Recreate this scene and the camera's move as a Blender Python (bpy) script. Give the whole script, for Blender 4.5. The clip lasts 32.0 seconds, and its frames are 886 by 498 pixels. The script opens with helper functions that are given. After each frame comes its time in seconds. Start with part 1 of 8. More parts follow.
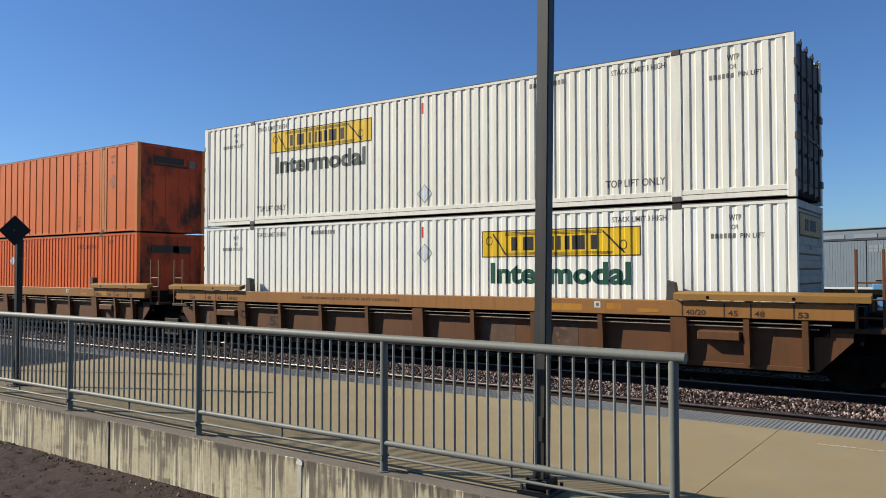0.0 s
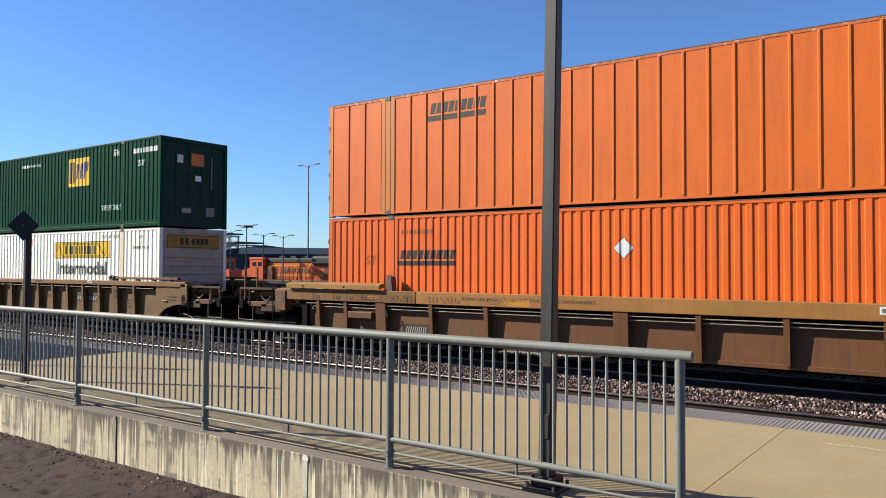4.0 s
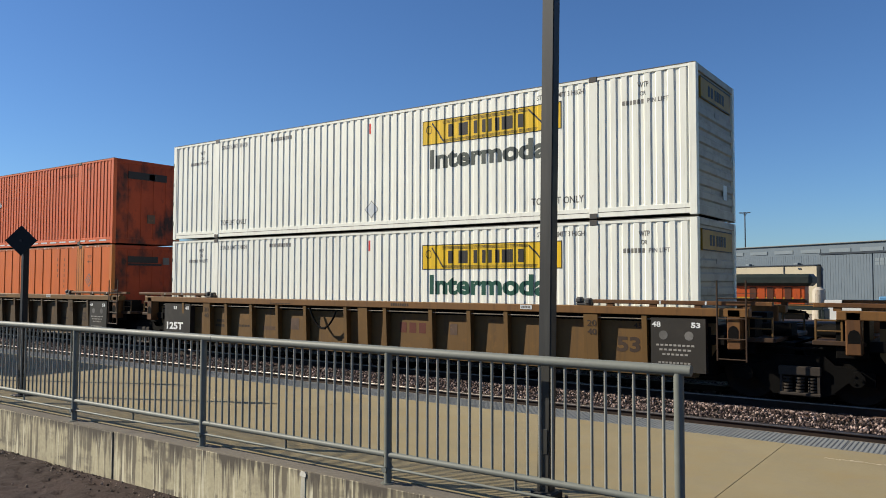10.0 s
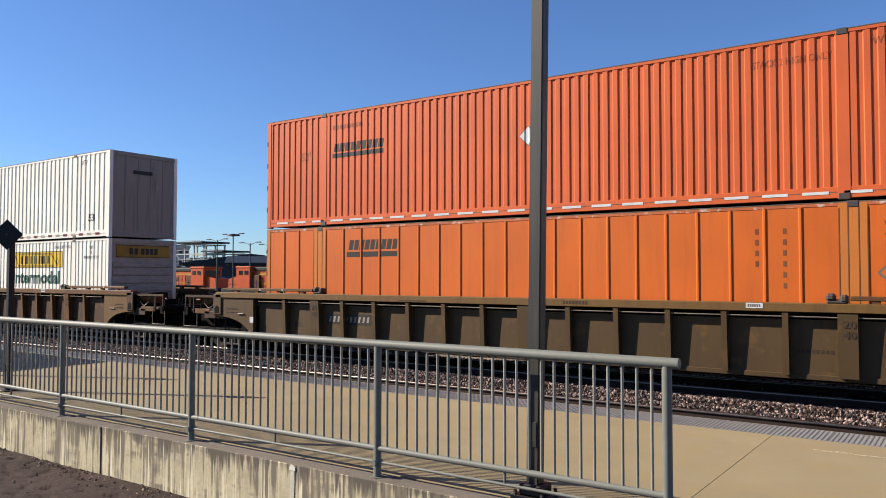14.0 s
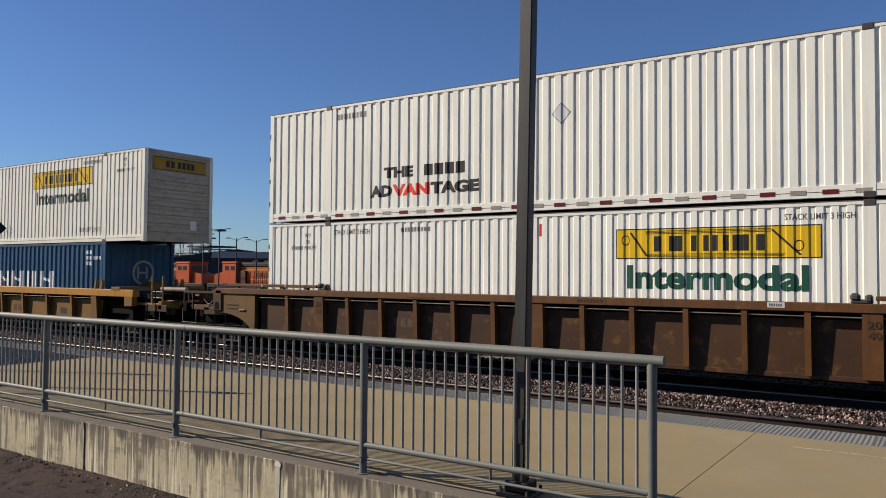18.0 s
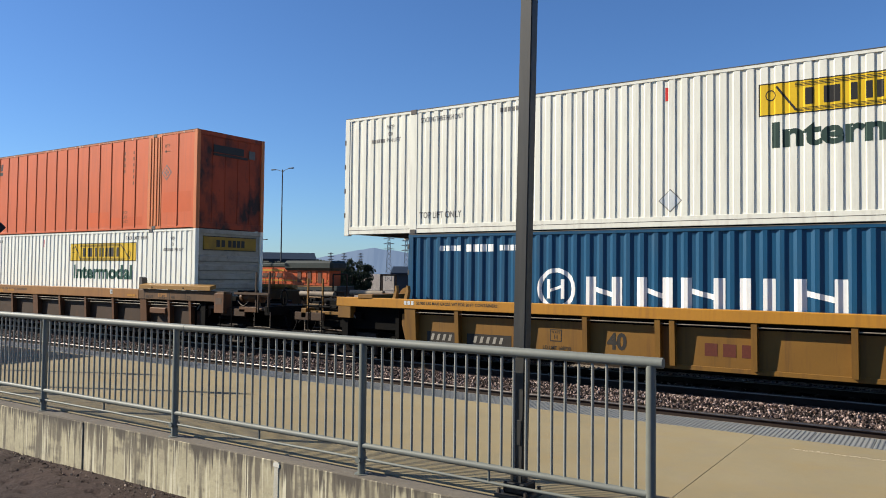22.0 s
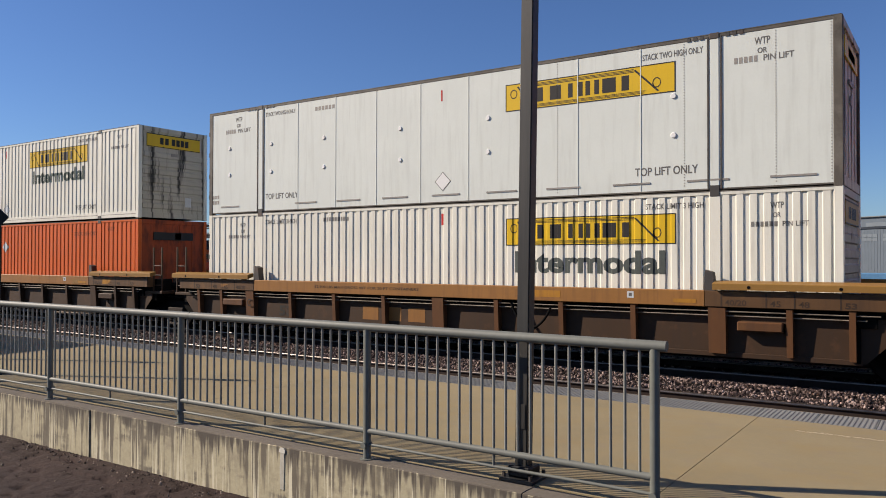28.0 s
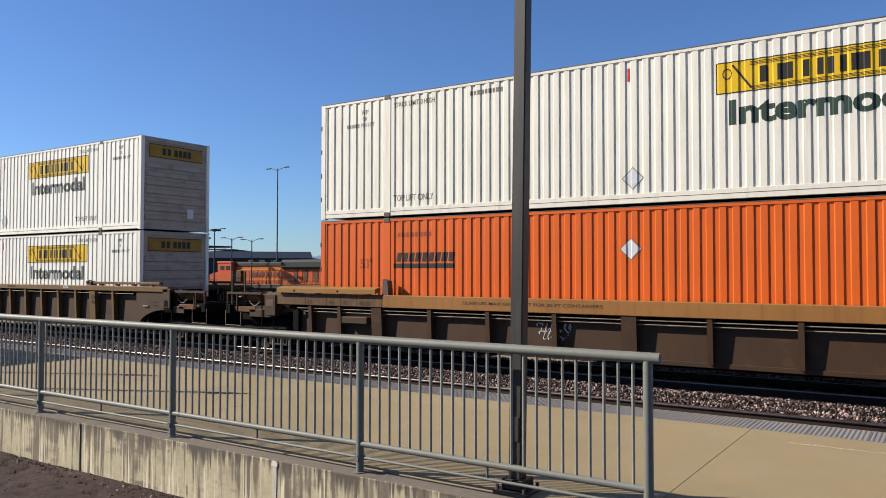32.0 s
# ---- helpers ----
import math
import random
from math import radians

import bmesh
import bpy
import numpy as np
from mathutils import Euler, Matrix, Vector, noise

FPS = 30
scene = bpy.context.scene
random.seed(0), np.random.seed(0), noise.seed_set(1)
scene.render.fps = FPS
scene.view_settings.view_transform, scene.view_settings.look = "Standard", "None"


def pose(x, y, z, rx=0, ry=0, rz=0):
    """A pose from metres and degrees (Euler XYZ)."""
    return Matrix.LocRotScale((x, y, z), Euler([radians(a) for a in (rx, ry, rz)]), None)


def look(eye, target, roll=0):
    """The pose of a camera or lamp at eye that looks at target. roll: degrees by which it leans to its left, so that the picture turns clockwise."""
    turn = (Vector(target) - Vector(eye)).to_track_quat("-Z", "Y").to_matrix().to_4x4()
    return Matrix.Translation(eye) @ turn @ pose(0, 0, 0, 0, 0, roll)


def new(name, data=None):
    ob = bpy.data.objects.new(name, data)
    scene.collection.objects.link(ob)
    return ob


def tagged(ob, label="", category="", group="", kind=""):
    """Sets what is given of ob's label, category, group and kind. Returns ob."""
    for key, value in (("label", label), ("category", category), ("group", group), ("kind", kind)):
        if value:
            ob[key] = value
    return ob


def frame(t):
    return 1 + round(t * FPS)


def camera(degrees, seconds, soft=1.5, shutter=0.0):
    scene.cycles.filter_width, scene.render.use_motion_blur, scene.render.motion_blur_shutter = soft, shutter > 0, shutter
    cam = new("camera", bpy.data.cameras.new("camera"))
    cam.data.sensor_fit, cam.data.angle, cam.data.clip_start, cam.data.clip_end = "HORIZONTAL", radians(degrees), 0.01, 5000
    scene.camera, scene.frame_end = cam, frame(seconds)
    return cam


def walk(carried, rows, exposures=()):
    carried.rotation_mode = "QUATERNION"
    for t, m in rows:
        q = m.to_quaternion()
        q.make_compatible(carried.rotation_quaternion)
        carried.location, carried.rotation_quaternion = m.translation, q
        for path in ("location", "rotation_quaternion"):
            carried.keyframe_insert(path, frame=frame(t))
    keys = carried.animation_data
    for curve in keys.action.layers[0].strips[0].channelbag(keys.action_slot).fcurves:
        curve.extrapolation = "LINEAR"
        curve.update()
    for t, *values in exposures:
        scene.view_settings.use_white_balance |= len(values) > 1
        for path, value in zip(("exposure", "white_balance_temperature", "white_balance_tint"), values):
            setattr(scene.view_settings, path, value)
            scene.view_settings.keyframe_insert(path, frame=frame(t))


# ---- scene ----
cam = camera(60.1, 32.0, soft=0.95)
EYE = (0.0, 0.0, 1.8)
# seconds, then yaw, pitch and roll in degrees: a camera held by hand on one spot
TURNS = [
    (0.0,35.31,1.65,0.07), (0.5,35.18,1.79,0.1), (1.0,35.44,1.65,0.04), (1.5,35.23,1.82,-0.06),
    (2.0,35.75,1.74,-0.18), (2.5,36.03,1.6,-0.2), (3.0,35.87,1.84,-0.2), (3.5,35.85,1.54,-0.21),
    (5.5,35.73,1.33,-0.19), (6.0,35.79,1.27,-0.24), (6.5,35.82,1.66,-0.27), (7.0,35.48,1.76,-0.28),
    (7.5,35.89,1.87,-0.2), (8.0,35.82,1.86,-0.2), (8.5,35.87,1.73,-0.17), (9.0,35.88,1.92,-0.19),
    (9.5,35.73,1.97,-0.14), (10.0,35.66,2.51,-0.13), (10.5,35.72,2.42,-0.02), (11.0,35.63,1.83,0.15),
    (11.5,34.69,1.35,0.38), (12.0,35.09,2.22,0.43), (12.5,34.85,2.46,0.38), (13.0,35.05,2.37,0.2),
    (13.5,35.0,2.14,0.13), (15.5,34.6,1.89,-0.49), (16.0,34.32,2.01,-0.4), (16.5,33.6,2.14,-0.23),
    (17.0,33.88,1.9,-0.2), (17.5,33.99,2.14,-0.27), (18.0,33.89,1.8,-0.4), (18.5,34.04,1.98,-0.51),
    (19.0,34.15,1.64,-0.59), (19.5,34.05,1.55,-0.66), (20.0,33.95,1.53,-0.66), (20.5,33.72,1.43,-0.66),
    (21.0,33.77,1.46,-0.64), (21.5,33.7,1.47,-0.66), (22.0,33.84,1.87,-0.62), (22.5,33.99,1.8,-0.62),
    (23.0,33.99,1.42,-0.59), (23.5,33.7,1.23,-0.6), (24.0,33.74,0.99,-0.45), (24.5,34.0,1.28,-0.39),
    (26.5,34.02,1.2,-0.04), (27.0,34.07,1.34,0.05), (27.5,34.38,0.88,-0.01), (28.0,34.07,0.79,-0.07),
    (28.5,33.6,0.31,-0.28), (29.0,34.21,1.31,-0.35), (29.5,33.58,1.65,-0.27), (30.0,33.44,1.81,-0.13),
    (30.5,33.21,1.68,-0.01), (31.0,33.41,2.03,-0.02), (31.5,33.37,1.72,-0.01), (32.0,33.57,1.69,-0.05),
]

# the picture brightens, darkens and changes its tint as pale and dark loads pass: seconds, stops, kelvin, tint
STOPS = [(0, 0.66, 6560, 8.1), (0.5, 0.56, 6600, 9.8), (1, 0.53, 6650, 11.4), (1.5, 0.64, 6540, 11.8), (2, 0.81, 6680, 10.2),
         (2.5, 1.12, 6700, 12.4), (3, 1.20, 6780, 12.6), (3.5, 1.16, 6700, 11.0), (5.5, 1.20, 6480, 6.5), (6, 1.21, 6480, 4.6),
         (7, 1.16, 6360, 5.0), (8, 0.94, 6560, 7.5), (9, 0.70, 6540, 7.2), (10, 0.64, 6650, 5.9), (11, 0.42, 6620, 10.0),
         (12, 0.53, 6760, 10.8), (13, 1.04, 6850, 13.6), (16, 0.83, 6600, 8.7), (17, 0.77, 6700, 10.4), (18, 0.37, 6850, 13.4),
         (19, 0.40, 6650, 8.5), (20, 0.56, 6500, 2.4), (21, 0.74, 6580, 5.6), (22, 0.84, 6560, 7.0), (23, 0.70, 6580, 6.6),
         (24, 0.85, 6720, 8.6), (27, 0.72, 6640, 10.4), (27.5, 0.65, 6740, 13.0), (28, 0.52, 6860, 15.4), (29, 0.46, 6820, 13.5),
         (30, 0.62, 6820, 13.0), (31, 0.73, 6780, 12.0), (32, 0.82, 6720, 12.4)]
walk(cam, [(t, pose(*EYE, 90 + p, r, y)) for t, y, p, r in TURNS], STOPS)

# ---- light ----
SUN_EL, SUN_AZ = radians(31.55), radians(243.8)
world = bpy.data.worlds.new("world")
scene.world = world
world.use_nodes = True
wn, wl = world.node_tree.nodes, world.node_tree.links
wn.clear()
sky = wn.new("ShaderNodeTexSky")
sky.sky_type, sky.sun_disc = "NISHITA", False
sky.sun_elevation, sky.sun_rotation = SUN_EL, SUN_AZ
sky.air_density, sky.dust_density, sky.ozone_density, sky.altitude = 1.0, 0.22, 3.0, 200.0
back = wn.new("ShaderNodeBackground")
back.inputs["Strength"].default_value = 0.055
wo = wn.new("ShaderNodeOutputWorld")
tint = wn.new("ShaderNodeMix")
tint.data_type, tint.blend_type = "RGBA", "MULTIPLY"
tint.inputs["Factor"].default_value = 1.0
tint.inputs[7].default_value = (0.685, 0.955, 1.36, 1)
wl.new(sky.outputs[0], tint.inputs[6])
wl.new(tint.outputs[2], back.inputs["Color"])
wl.new(back.outputs[0], wo.inputs["Surface"])
sun = new("sun", bpy.data.lights.new("sun", "SUN"))
sun.data.energy, sun.data.angle, sun.data.color = 5.0, radians(0.5), (1.0, 0.91, 0.78)
to_sun = Vector((math.sin(SUN_AZ) * math.cos(SUN_EL), math.cos(SUN_AZ) * math.cos(SUN_EL), math.sin(SUN_EL)))
sun.matrix_world = look(to_sun * 60, (0, 0, 0))


# ---- materials ----
def material(name, colour, rough=0.6, metal=0.0, fine=0.06, coarse=0.12, scale=1.0, dirt=None, dirt_amount=0.0,
             streak=False, lo=0.5, hi=0.78, spec=0.28, shifted=True, along=(9, 9, 0.7), bump=0.0, bump_scale=60.0, vary=0.0, stain=None, stain_amount=0.0):
    """A surface with grain, broad stains, upright streaks or blotches of dirt, and fine relief, all in metres."""
    m = bpy.data.materials.new(name)
    m.use_nodes = True
    n, l = m.node_tree.nodes, m.node_tree.links
    b = n["Principled BSDF"]
    b.inputs["Roughness"].default_value, b.inputs["Metallic"].default_value = rough, metal
    b.inputs["Specular IOR Level"].default_value = 0.5 if metal else spec
    co = n.new("ShaderNodeTexCoord")
    info = n.new("ShaderNodeObjectInfo")
    shift = n.new("ShaderNodeVectorMath")
    shift.operation = "MULTIPLY_ADD"
    shift.inputs[1].default_value = (1, 1, 1)
    off = n.new("ShaderNodeVectorMath")
    off.operation = "SCALE"
    comb = n.new("ShaderNodeCombineXYZ")
    for s in ("X", "Y", "Z"):
        l.new(info.outputs["Random"], comb.inputs[s])
    l.new(comb.outputs[0], off.inputs[0])
    off.inputs["Scale"].default_value = 37.0 if shifted else 0.0
    l.new(co.outputs["Object"], shift.inputs[0])
    l.new(off.outputs[0], shift.inputs[2])

    def noise_tex(s, detail, stretch=None):
        t = n.new("ShaderNodeTexNoise")
        t.inputs["Scale"].default_value, t.inputs["Detail"].default_value = s, detail
        t.inputs["Roughness"].default_value = 0.6
        src = shift.outputs[0]
        if stretch:
            mp = n.new("ShaderNodeMapping")
            mp.inputs["Scale"].default_value = stretch
            l.new(src, mp.inputs[0])
            src = mp.outputs[0]
        l.new(src, t.inputs["Vector"])
        return t.outputs["Fac"]

    def ramp(src, lo, hi, a, c):
        r = n.new("ShaderNodeMapRange")
        r.inputs["From Min"].default_value, r.inputs["From Max"].default_value = lo, hi
        r.inputs["To Min"].default_value, r.inputs["To Max"].default_value = a, c
        l.new(src, r.inputs["Value"])
        return r.outputs[0]

    def mix(fac, a, c, kind="MIX"):
        x = n.new("ShaderNodeMix")
        x.data_type, x.blend_type = "RGBA", kind
        if isinstance(fac, bpy.types.NodeSocket):
            l.new(fac, x.inputs["Factor"])
        else:
            x.inputs["Factor"].default_value = fac
        for k, v in ((6, a), (7, c)):
            if isinstance(v, bpy.types.NodeSocket):
                l.new(v, x.inputs[k])
            else:
                x.inputs[k].default_value = (*v, 1)
        return x.outputs[2]

    def grey(val):
        g = n.new("ShaderNodeCombineXYZ")
        for s in ("X", "Y", "Z"):
            l.new(val, g.inputs[s])
        return g.outputs[0]

    col = mix(0.0, colour, colour)
    broad = noise_tex(0.7 * scale, 4)
    col = mix(1.0, col, grey(ramp(broad, 0.3, 0.7, 1 - coarse, 1 + coarse)), "MULTIPLY")
    grain = noise_tex(24 * scale, 6)
    col = mix(1.0, col, grey(ramp(grain, 0.25, 0.75, 1 - fine, 1 + fine)), "MULTIPLY")
    if vary:
        col = mix(1.0, col, grey(ramp(info.outputs["Random"], 0, 1, 1 - vary, 1 + vary)), "MULTIPLY")
    if dirt:
        d = noise_tex(1.0, 7, along if streak else (2.2, 2.2, 2.2))
        col = mix(ramp(d, lo, hi, 0, dirt_amount), col, dirt)
    if stain:
        d = noise_tex(3.3 * scale, 8)
        col = mix(ramp(d, 0.56, 0.66, 0, stain_amount), col, stain)
    l.new(col, b.inputs["Base Color"])
    l.new(ramp(grain, 0.2, 0.8, max(0.05, rough - 0.08), min(1, rough + 0.1)), b.inputs["Roughness"])
    if bump:
        bp = n.new("ShaderNodeBump")
        bp.inputs["Strength"].default_value, bp.inputs["Distance"].default_value = 1.0, bump
        l.new(noise_tex(bump_scale, 8), bp.inputs["Height"])
        l.new(bp.outputs[0], b.inputs["Normal"])
    return m


RUST = (0.133, 0.058, 0.025)
M_WHITE = material("white_paint", (0.71, 0.71, 0.632), 0.45, coarse=0.04, fine=0.02, dirt=(0.349, 0.315, 0.266), dirt_amount=0.35, streak=True, vary=0.02)
M_CREAM = material("cream_paint", (0.65, 0.64, 0.555), 0.5, coarse=0.05, fine=0.03, dirt=(0.315, 0.274, 0.216), dirt_amount=0.4, streak=True, vary=0.02)
M_PLATE = material("pale_grey_plate", (0.59, 0.622, 0.575), 0.38, coarse=0.04, fine=0.02, dirt=(0.332, 0.332, 0.299), dirt_amount=0.3, streak=True)
M_AGEDPOST = material("aged_cream_post", (0.515, 0.432, 0.307), 0.5, coarse=0.06, fine=0.04, dirt=(0.299, 0.207, 0.116), dirt_amount=0.5, streak=True)
M_FADEWORD = material("faded_dark_word", (0.216, 0.05, 0.0166), 0.6, coarse=0.2, fine=0.2)
M_PATCH = material("touched_up_orange", (0.498, 0.083, 0.0133), 0.5, coarse=0.1, fine=0.05)
M_CHIPPED = material("chipped_orange_edge", (0.382, 0.1, 0.033), 0.6, coarse=0.2, fine=0.1, scale=2.2, dirt=(0.133, 0.05, 0.025), dirt_amount=0.6, stain=(0.515, 0.44, 0.382), stain_amount=0.9)
M_ORANGE = material("orange_paint", (0.531, 0.095, 0.01), 0.45, coarse=0.06, fine=0.03, dirt=(0.349, 0.075, 0.025), dirt_amount=0.4, streak=True, vary=0.03)
M_FADED = material("faded_orange_paint", (0.49, 0.103, 0.0108), 0.55, coarse=0.08, fine=0.04, dirt=(0.299, 0.071, 0.0183), dirt_amount=0.5, streak=True, vary=0.03)
M_SALMON = material("faded_red_orange_paint", (0.498, 0.095, 0.025), 0.55, coarse=0.08, fine=0.04, dirt=(0.315, 0.075, 0.033), dirt_amount=0.5, streak=True, vary=0.03)
M_GREEN = material("green_paint", (0.0002, 0.038, 0.0191), 0.5, spec=0.04, coarse=0.08, fine=0.04, dirt=(0.0025, 0.05, 0.032), dirt_amount=0.35, streak=True)
M_BLUE = material("blue_paint", (0.0058, 0.056, 0.12), 0.42, coarse=0.08, fine=0.03, dirt=(0.05, 0.083, 0.116), dirt_amount=0.35, streak=True)
# whites of the front ends: shade of the sunless side put into the colour
M_GREYDOOR = material("shaded_white_front", (0.224, 0.207, 0.17), 0.5, coarse=0.06, fine=0.03, dirt=(0.1, 0.087, 0.075), dirt_amount=0.7, streak=True, along=(0, 9, 0.7), shifted=False)
M_CREAMEND = material("grimy_shaded_cream_front", (0.295, 0.27, 0.22), 0.5, coarse=0.08, fine=0.04, dirt=(0.166, 0.141, 0.108), dirt_amount=0.55, streak=True, along=(0, 2.2, 3.4), lo=0.48, hi=0.66, stain=(0.108, 0.091, 0.075), stain_amount=0.25)
# yellow of the end panels: shade put into the colour, with some grime
M_YELEND = material("grimy_shaded_yellow_panel", (0.274, 0.158, 0.0083), 0.5, coarse=0.2, fine=0.06, scale=3, dirt=(0.133, 0.083, 0.0166), dirt_amount=0.7)
M_MAROON = material("maroon_reflector", (0.108, 0.01, 0.0149), 0.4, coarse=0.2, fine=0.1, scale=4)
M_SLOGANRED = material("orange_red_lettering", (0.598, 0.042, 0.021), 0.5, coarse=0.08, fine=0.05)
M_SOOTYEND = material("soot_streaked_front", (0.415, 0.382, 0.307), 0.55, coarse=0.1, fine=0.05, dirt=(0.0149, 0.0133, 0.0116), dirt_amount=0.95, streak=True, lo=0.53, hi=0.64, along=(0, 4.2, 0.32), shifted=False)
M_EDGE = material("grimy_roof_edge", (0.083, 0.073, 0.06), 0.6, coarse=0.3, fine=0.15, scale=2, dirt=(0.249, 0.232, 0.199), dirt_amount=0.5)
M_STENCILPALE = material("thin_worn_stencil", (0.166, 0.158, 0.141), 0.6, coarse=0.3, fine=0.25, scale=3)
M_STENCIL = material("faded_black_stencil", (0.116, 0.11, 0.101), 0.6, coarse=0.25, fine=0.2)
# orange-red front: soot, on a base lowered for the shade of that side
M_DARKEND = material("shaded_sooty_red_front", (0.266, 0.038, 0.0091), 0.6, coarse=0.2, fine=0.06, scale=1.4, dirt=(0.0166, 0.0108, 0.0083), dirt_amount=0.95, streak=True, lo=0.47, hi=0.63, along=(0, 1.5, 0.9), shifted=False)
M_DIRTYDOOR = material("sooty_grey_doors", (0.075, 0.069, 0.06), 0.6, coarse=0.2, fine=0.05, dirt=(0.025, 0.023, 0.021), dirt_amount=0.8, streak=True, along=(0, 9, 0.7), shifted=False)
# orange front: soot again, with shade in the lowered base
M_RUSTEND = material("shaded_sooty_orange_front", (0.299, 0.051, 0.0116), 0.6, coarse=0.2, fine=0.06, dirt=(0.042, 0.0149, 0.0083), dirt_amount=0.8, streak=True, lo=0.45, hi=0.68, along=(0, 4, 1.5), shifted=False)
M_TANPOST = material("tan_post_paint", (0.432, 0.137, 0.025), 0.5, coarse=0.06, fine=0.04, dirt=(0.332, 0.133, 0.042), dirt_amount=0.4, streak=True)
M_OPOST = material("bleached_orange_post", (0.515, 0.154, 0.05), 0.55, coarse=0.1, fine=0.05, dirt=(0.166, 0.05, 0.021), dirt_amount=0.6, streak=True)
M_YELLOW = material("yellow_panel", (0.598, 0.382, 0.0124), 0.45, coarse=0.04, fine=0.03, dirt=(0.332, 0.224, 0.042), dirt_amount=0.3, streak=True)
M_BLACK = material("black_lettering", (0.0183, 0.0166, 0.0149), 0.55, coarse=0.1, fine=0.06)
M_DKGREEN = material("dark_green_lettering", (0.01, 0.062, 0.042), 0.5, coarse=0.1, fine=0.06)
# green of the front end: the side paint with its shade put in
M_GREENEND = material("shaded_green_front", (0.0017, 0.025, 0.0116), 0.5, spec=0.15, coarse=0.15, fine=0.05, dirt=(0.0066, 0.0116, 0.0083), dirt_amount=0.6, streak=True, along=(0, 7, 0.6), shifted=False)
M_WHITELET = material("white_lettering", (0.68, 0.68, 0.66), 0.5, coarse=0.05, fine=0.04)
M_GREYLET = material("worn_grey_lettering", (0.249, 0.232, 0.207), 0.6, coarse=0.2, fine=0.2)
M_WORNWORD = material("worn_dark_word", (0.062, 0.073, 0.066), 0.6, coarse=0.2, fine=0.2)
M_DULLWORD = material("dull_dark_green_word", (0.022, 0.045, 0.036), 0.6, coarse=0.2, fine=0.15)
M_RED = material("red_mark", (0.457, 0.021, 0.0166), 0.5, coarse=0.1, fine=0.05)
M_REDWORN = material("worn_red_letter", (0.095, 0.023, 0.0133), 0.6, coarse=0.2, fine=0.2)
M_NAVY = material("navy_lettering", (0.01, 0.0116, 0.133), 0.5)
M_PLACARD = material("pale_placard", (0.498, 0.523, 0.523), 0.4, coarse=0.1, fine=0.1, scale=6)
M_CAST = material("steel_casting", (0.042, 0.039, 0.037), 0.6, 0.2, coarse=0.2, fine=0.1, dirt=RUST, dirt_amount=0.6)
M_TAN = material("tan_car_paint", (0.1, 0.042, 0.0149), 0.6, coarse=0.14, fine=0.06, dirt=(0.058, 0.029, 0.0166), dirt_amount=0.75, streak=True, vary=0.04, stain=(0.124, 0.055, 0.0166), stain_amount=0.55)
M_SILL = material("tan_sill_paint", (0.241, 0.11, 0.028), 0.55, coarse=0.10, fine=0.05, dirt=(0.133, 0.058, 0.025), dirt_amount=0.6, streak=True, vary=0.03)
M_WORNPANEL = material("worn_dark_panel", (0.083, 0.05, 0.033), 0.65, coarse=0.3, fine=0.1, scale=3, stain=(0.158, 0.083, 0.042), stain_amount=0.8)
M_BROWN = material("brown_car_paint", (0.042, 0.021, 0.0091), 0.65, coarse=0.16, fine=0.08, dirt=(0.029, 0.0183, 0.0133), dirt_amount=0.7, streak=True, vary=0.05, stain=(0.083, 0.037, 0.0149), stain_amount=0.4)
M_RUSTY = material("rust_brown_car_paint", (0.05, 0.022, 0.0083), 0.65, coarse=0.18, fine=0.08, dirt=(0.033, 0.0166, 0.0083), dirt_amount=0.6, streak=True, vary=0.05, stain=(0.166, 0.075, 0.0166), stain_amount=0.6)
M_RUSTRIB = material("rusty_rib_paint", (0.141, 0.065, 0.0166), 0.6, coarse=0.15, fine=0.08, dirt=(0.05, 0.025, 0.0116), dirt_amount=0.6, streak=True, vary=0.05)
M_DARKRIB = material("dark_rust_rib_paint", (0.095, 0.04, 0.0116), 0.6, coarse=0.2, fine=0.08, dirt=(0.042, 0.0199, 0.01), dirt_amount=0.7, streak=True, vary=0.06, stain=(0.166, 0.075, 0.0166), stain_amount=0.5)
M_OLIVE = material("ochre_car_paint", (0.115, 0.061, 0.0166), 0.6, coarse=0.12, fine=0.06, dirt=(0.05, 0.03, 0.0166), dirt_amount=0.6, streak=True, vary=0.04, stain=(0.158, 0.079, 0.0183), stain_amount=0.55)
M_OLIVEDK = material("dark_olive_car_paint", (0.061, 0.036, 0.0133), 0.6, coarse=0.14, fine=0.06, dirt=(0.037, 0.023, 0.0124), dirt_amount=0.6, streak=True, vary=0.04, stain=(0.116, 0.058, 0.0166), stain_amount=0.5)
M_CARYEL = material("yellow_car_paint", (0.365, 0.166, 0.0183), 0.5, coarse=0.08, fine=0.05, dirt=(0.183, 0.083, 0.025), dirt_amount=0.6, streak=True, vary=0.04)
M_CAROCHRE = material("ochre_car_sheet", (0.166, 0.081, 0.0133), 0.55, coarse=0.12, fine=0.06, dirt=(0.075, 0.037, 0.0149), dirt_amount=0.7, streak=True, vary=0.04)
M_GUIDE = material("yellow_ochre_guide", (0.224, 0.12, 0.029), 0.5, coarse=0.08, fine=0.05, dirt=(0.166, 0.091, 0.033), dirt_amount=0.5)
# M_UNDER, M_WHEEL: grimy steel, lowered further to hold the shade under cars
M_UNDER = material("grimy_shade_black_steel", (0.0037, 0.0033, 0.003), 0.8, 0.0, coarse=0.3, fine=0.15, dirt=(0.0116, 0.0079, 0.0058), dirt_amount=0.5, bump=0.004, spec=0.08)
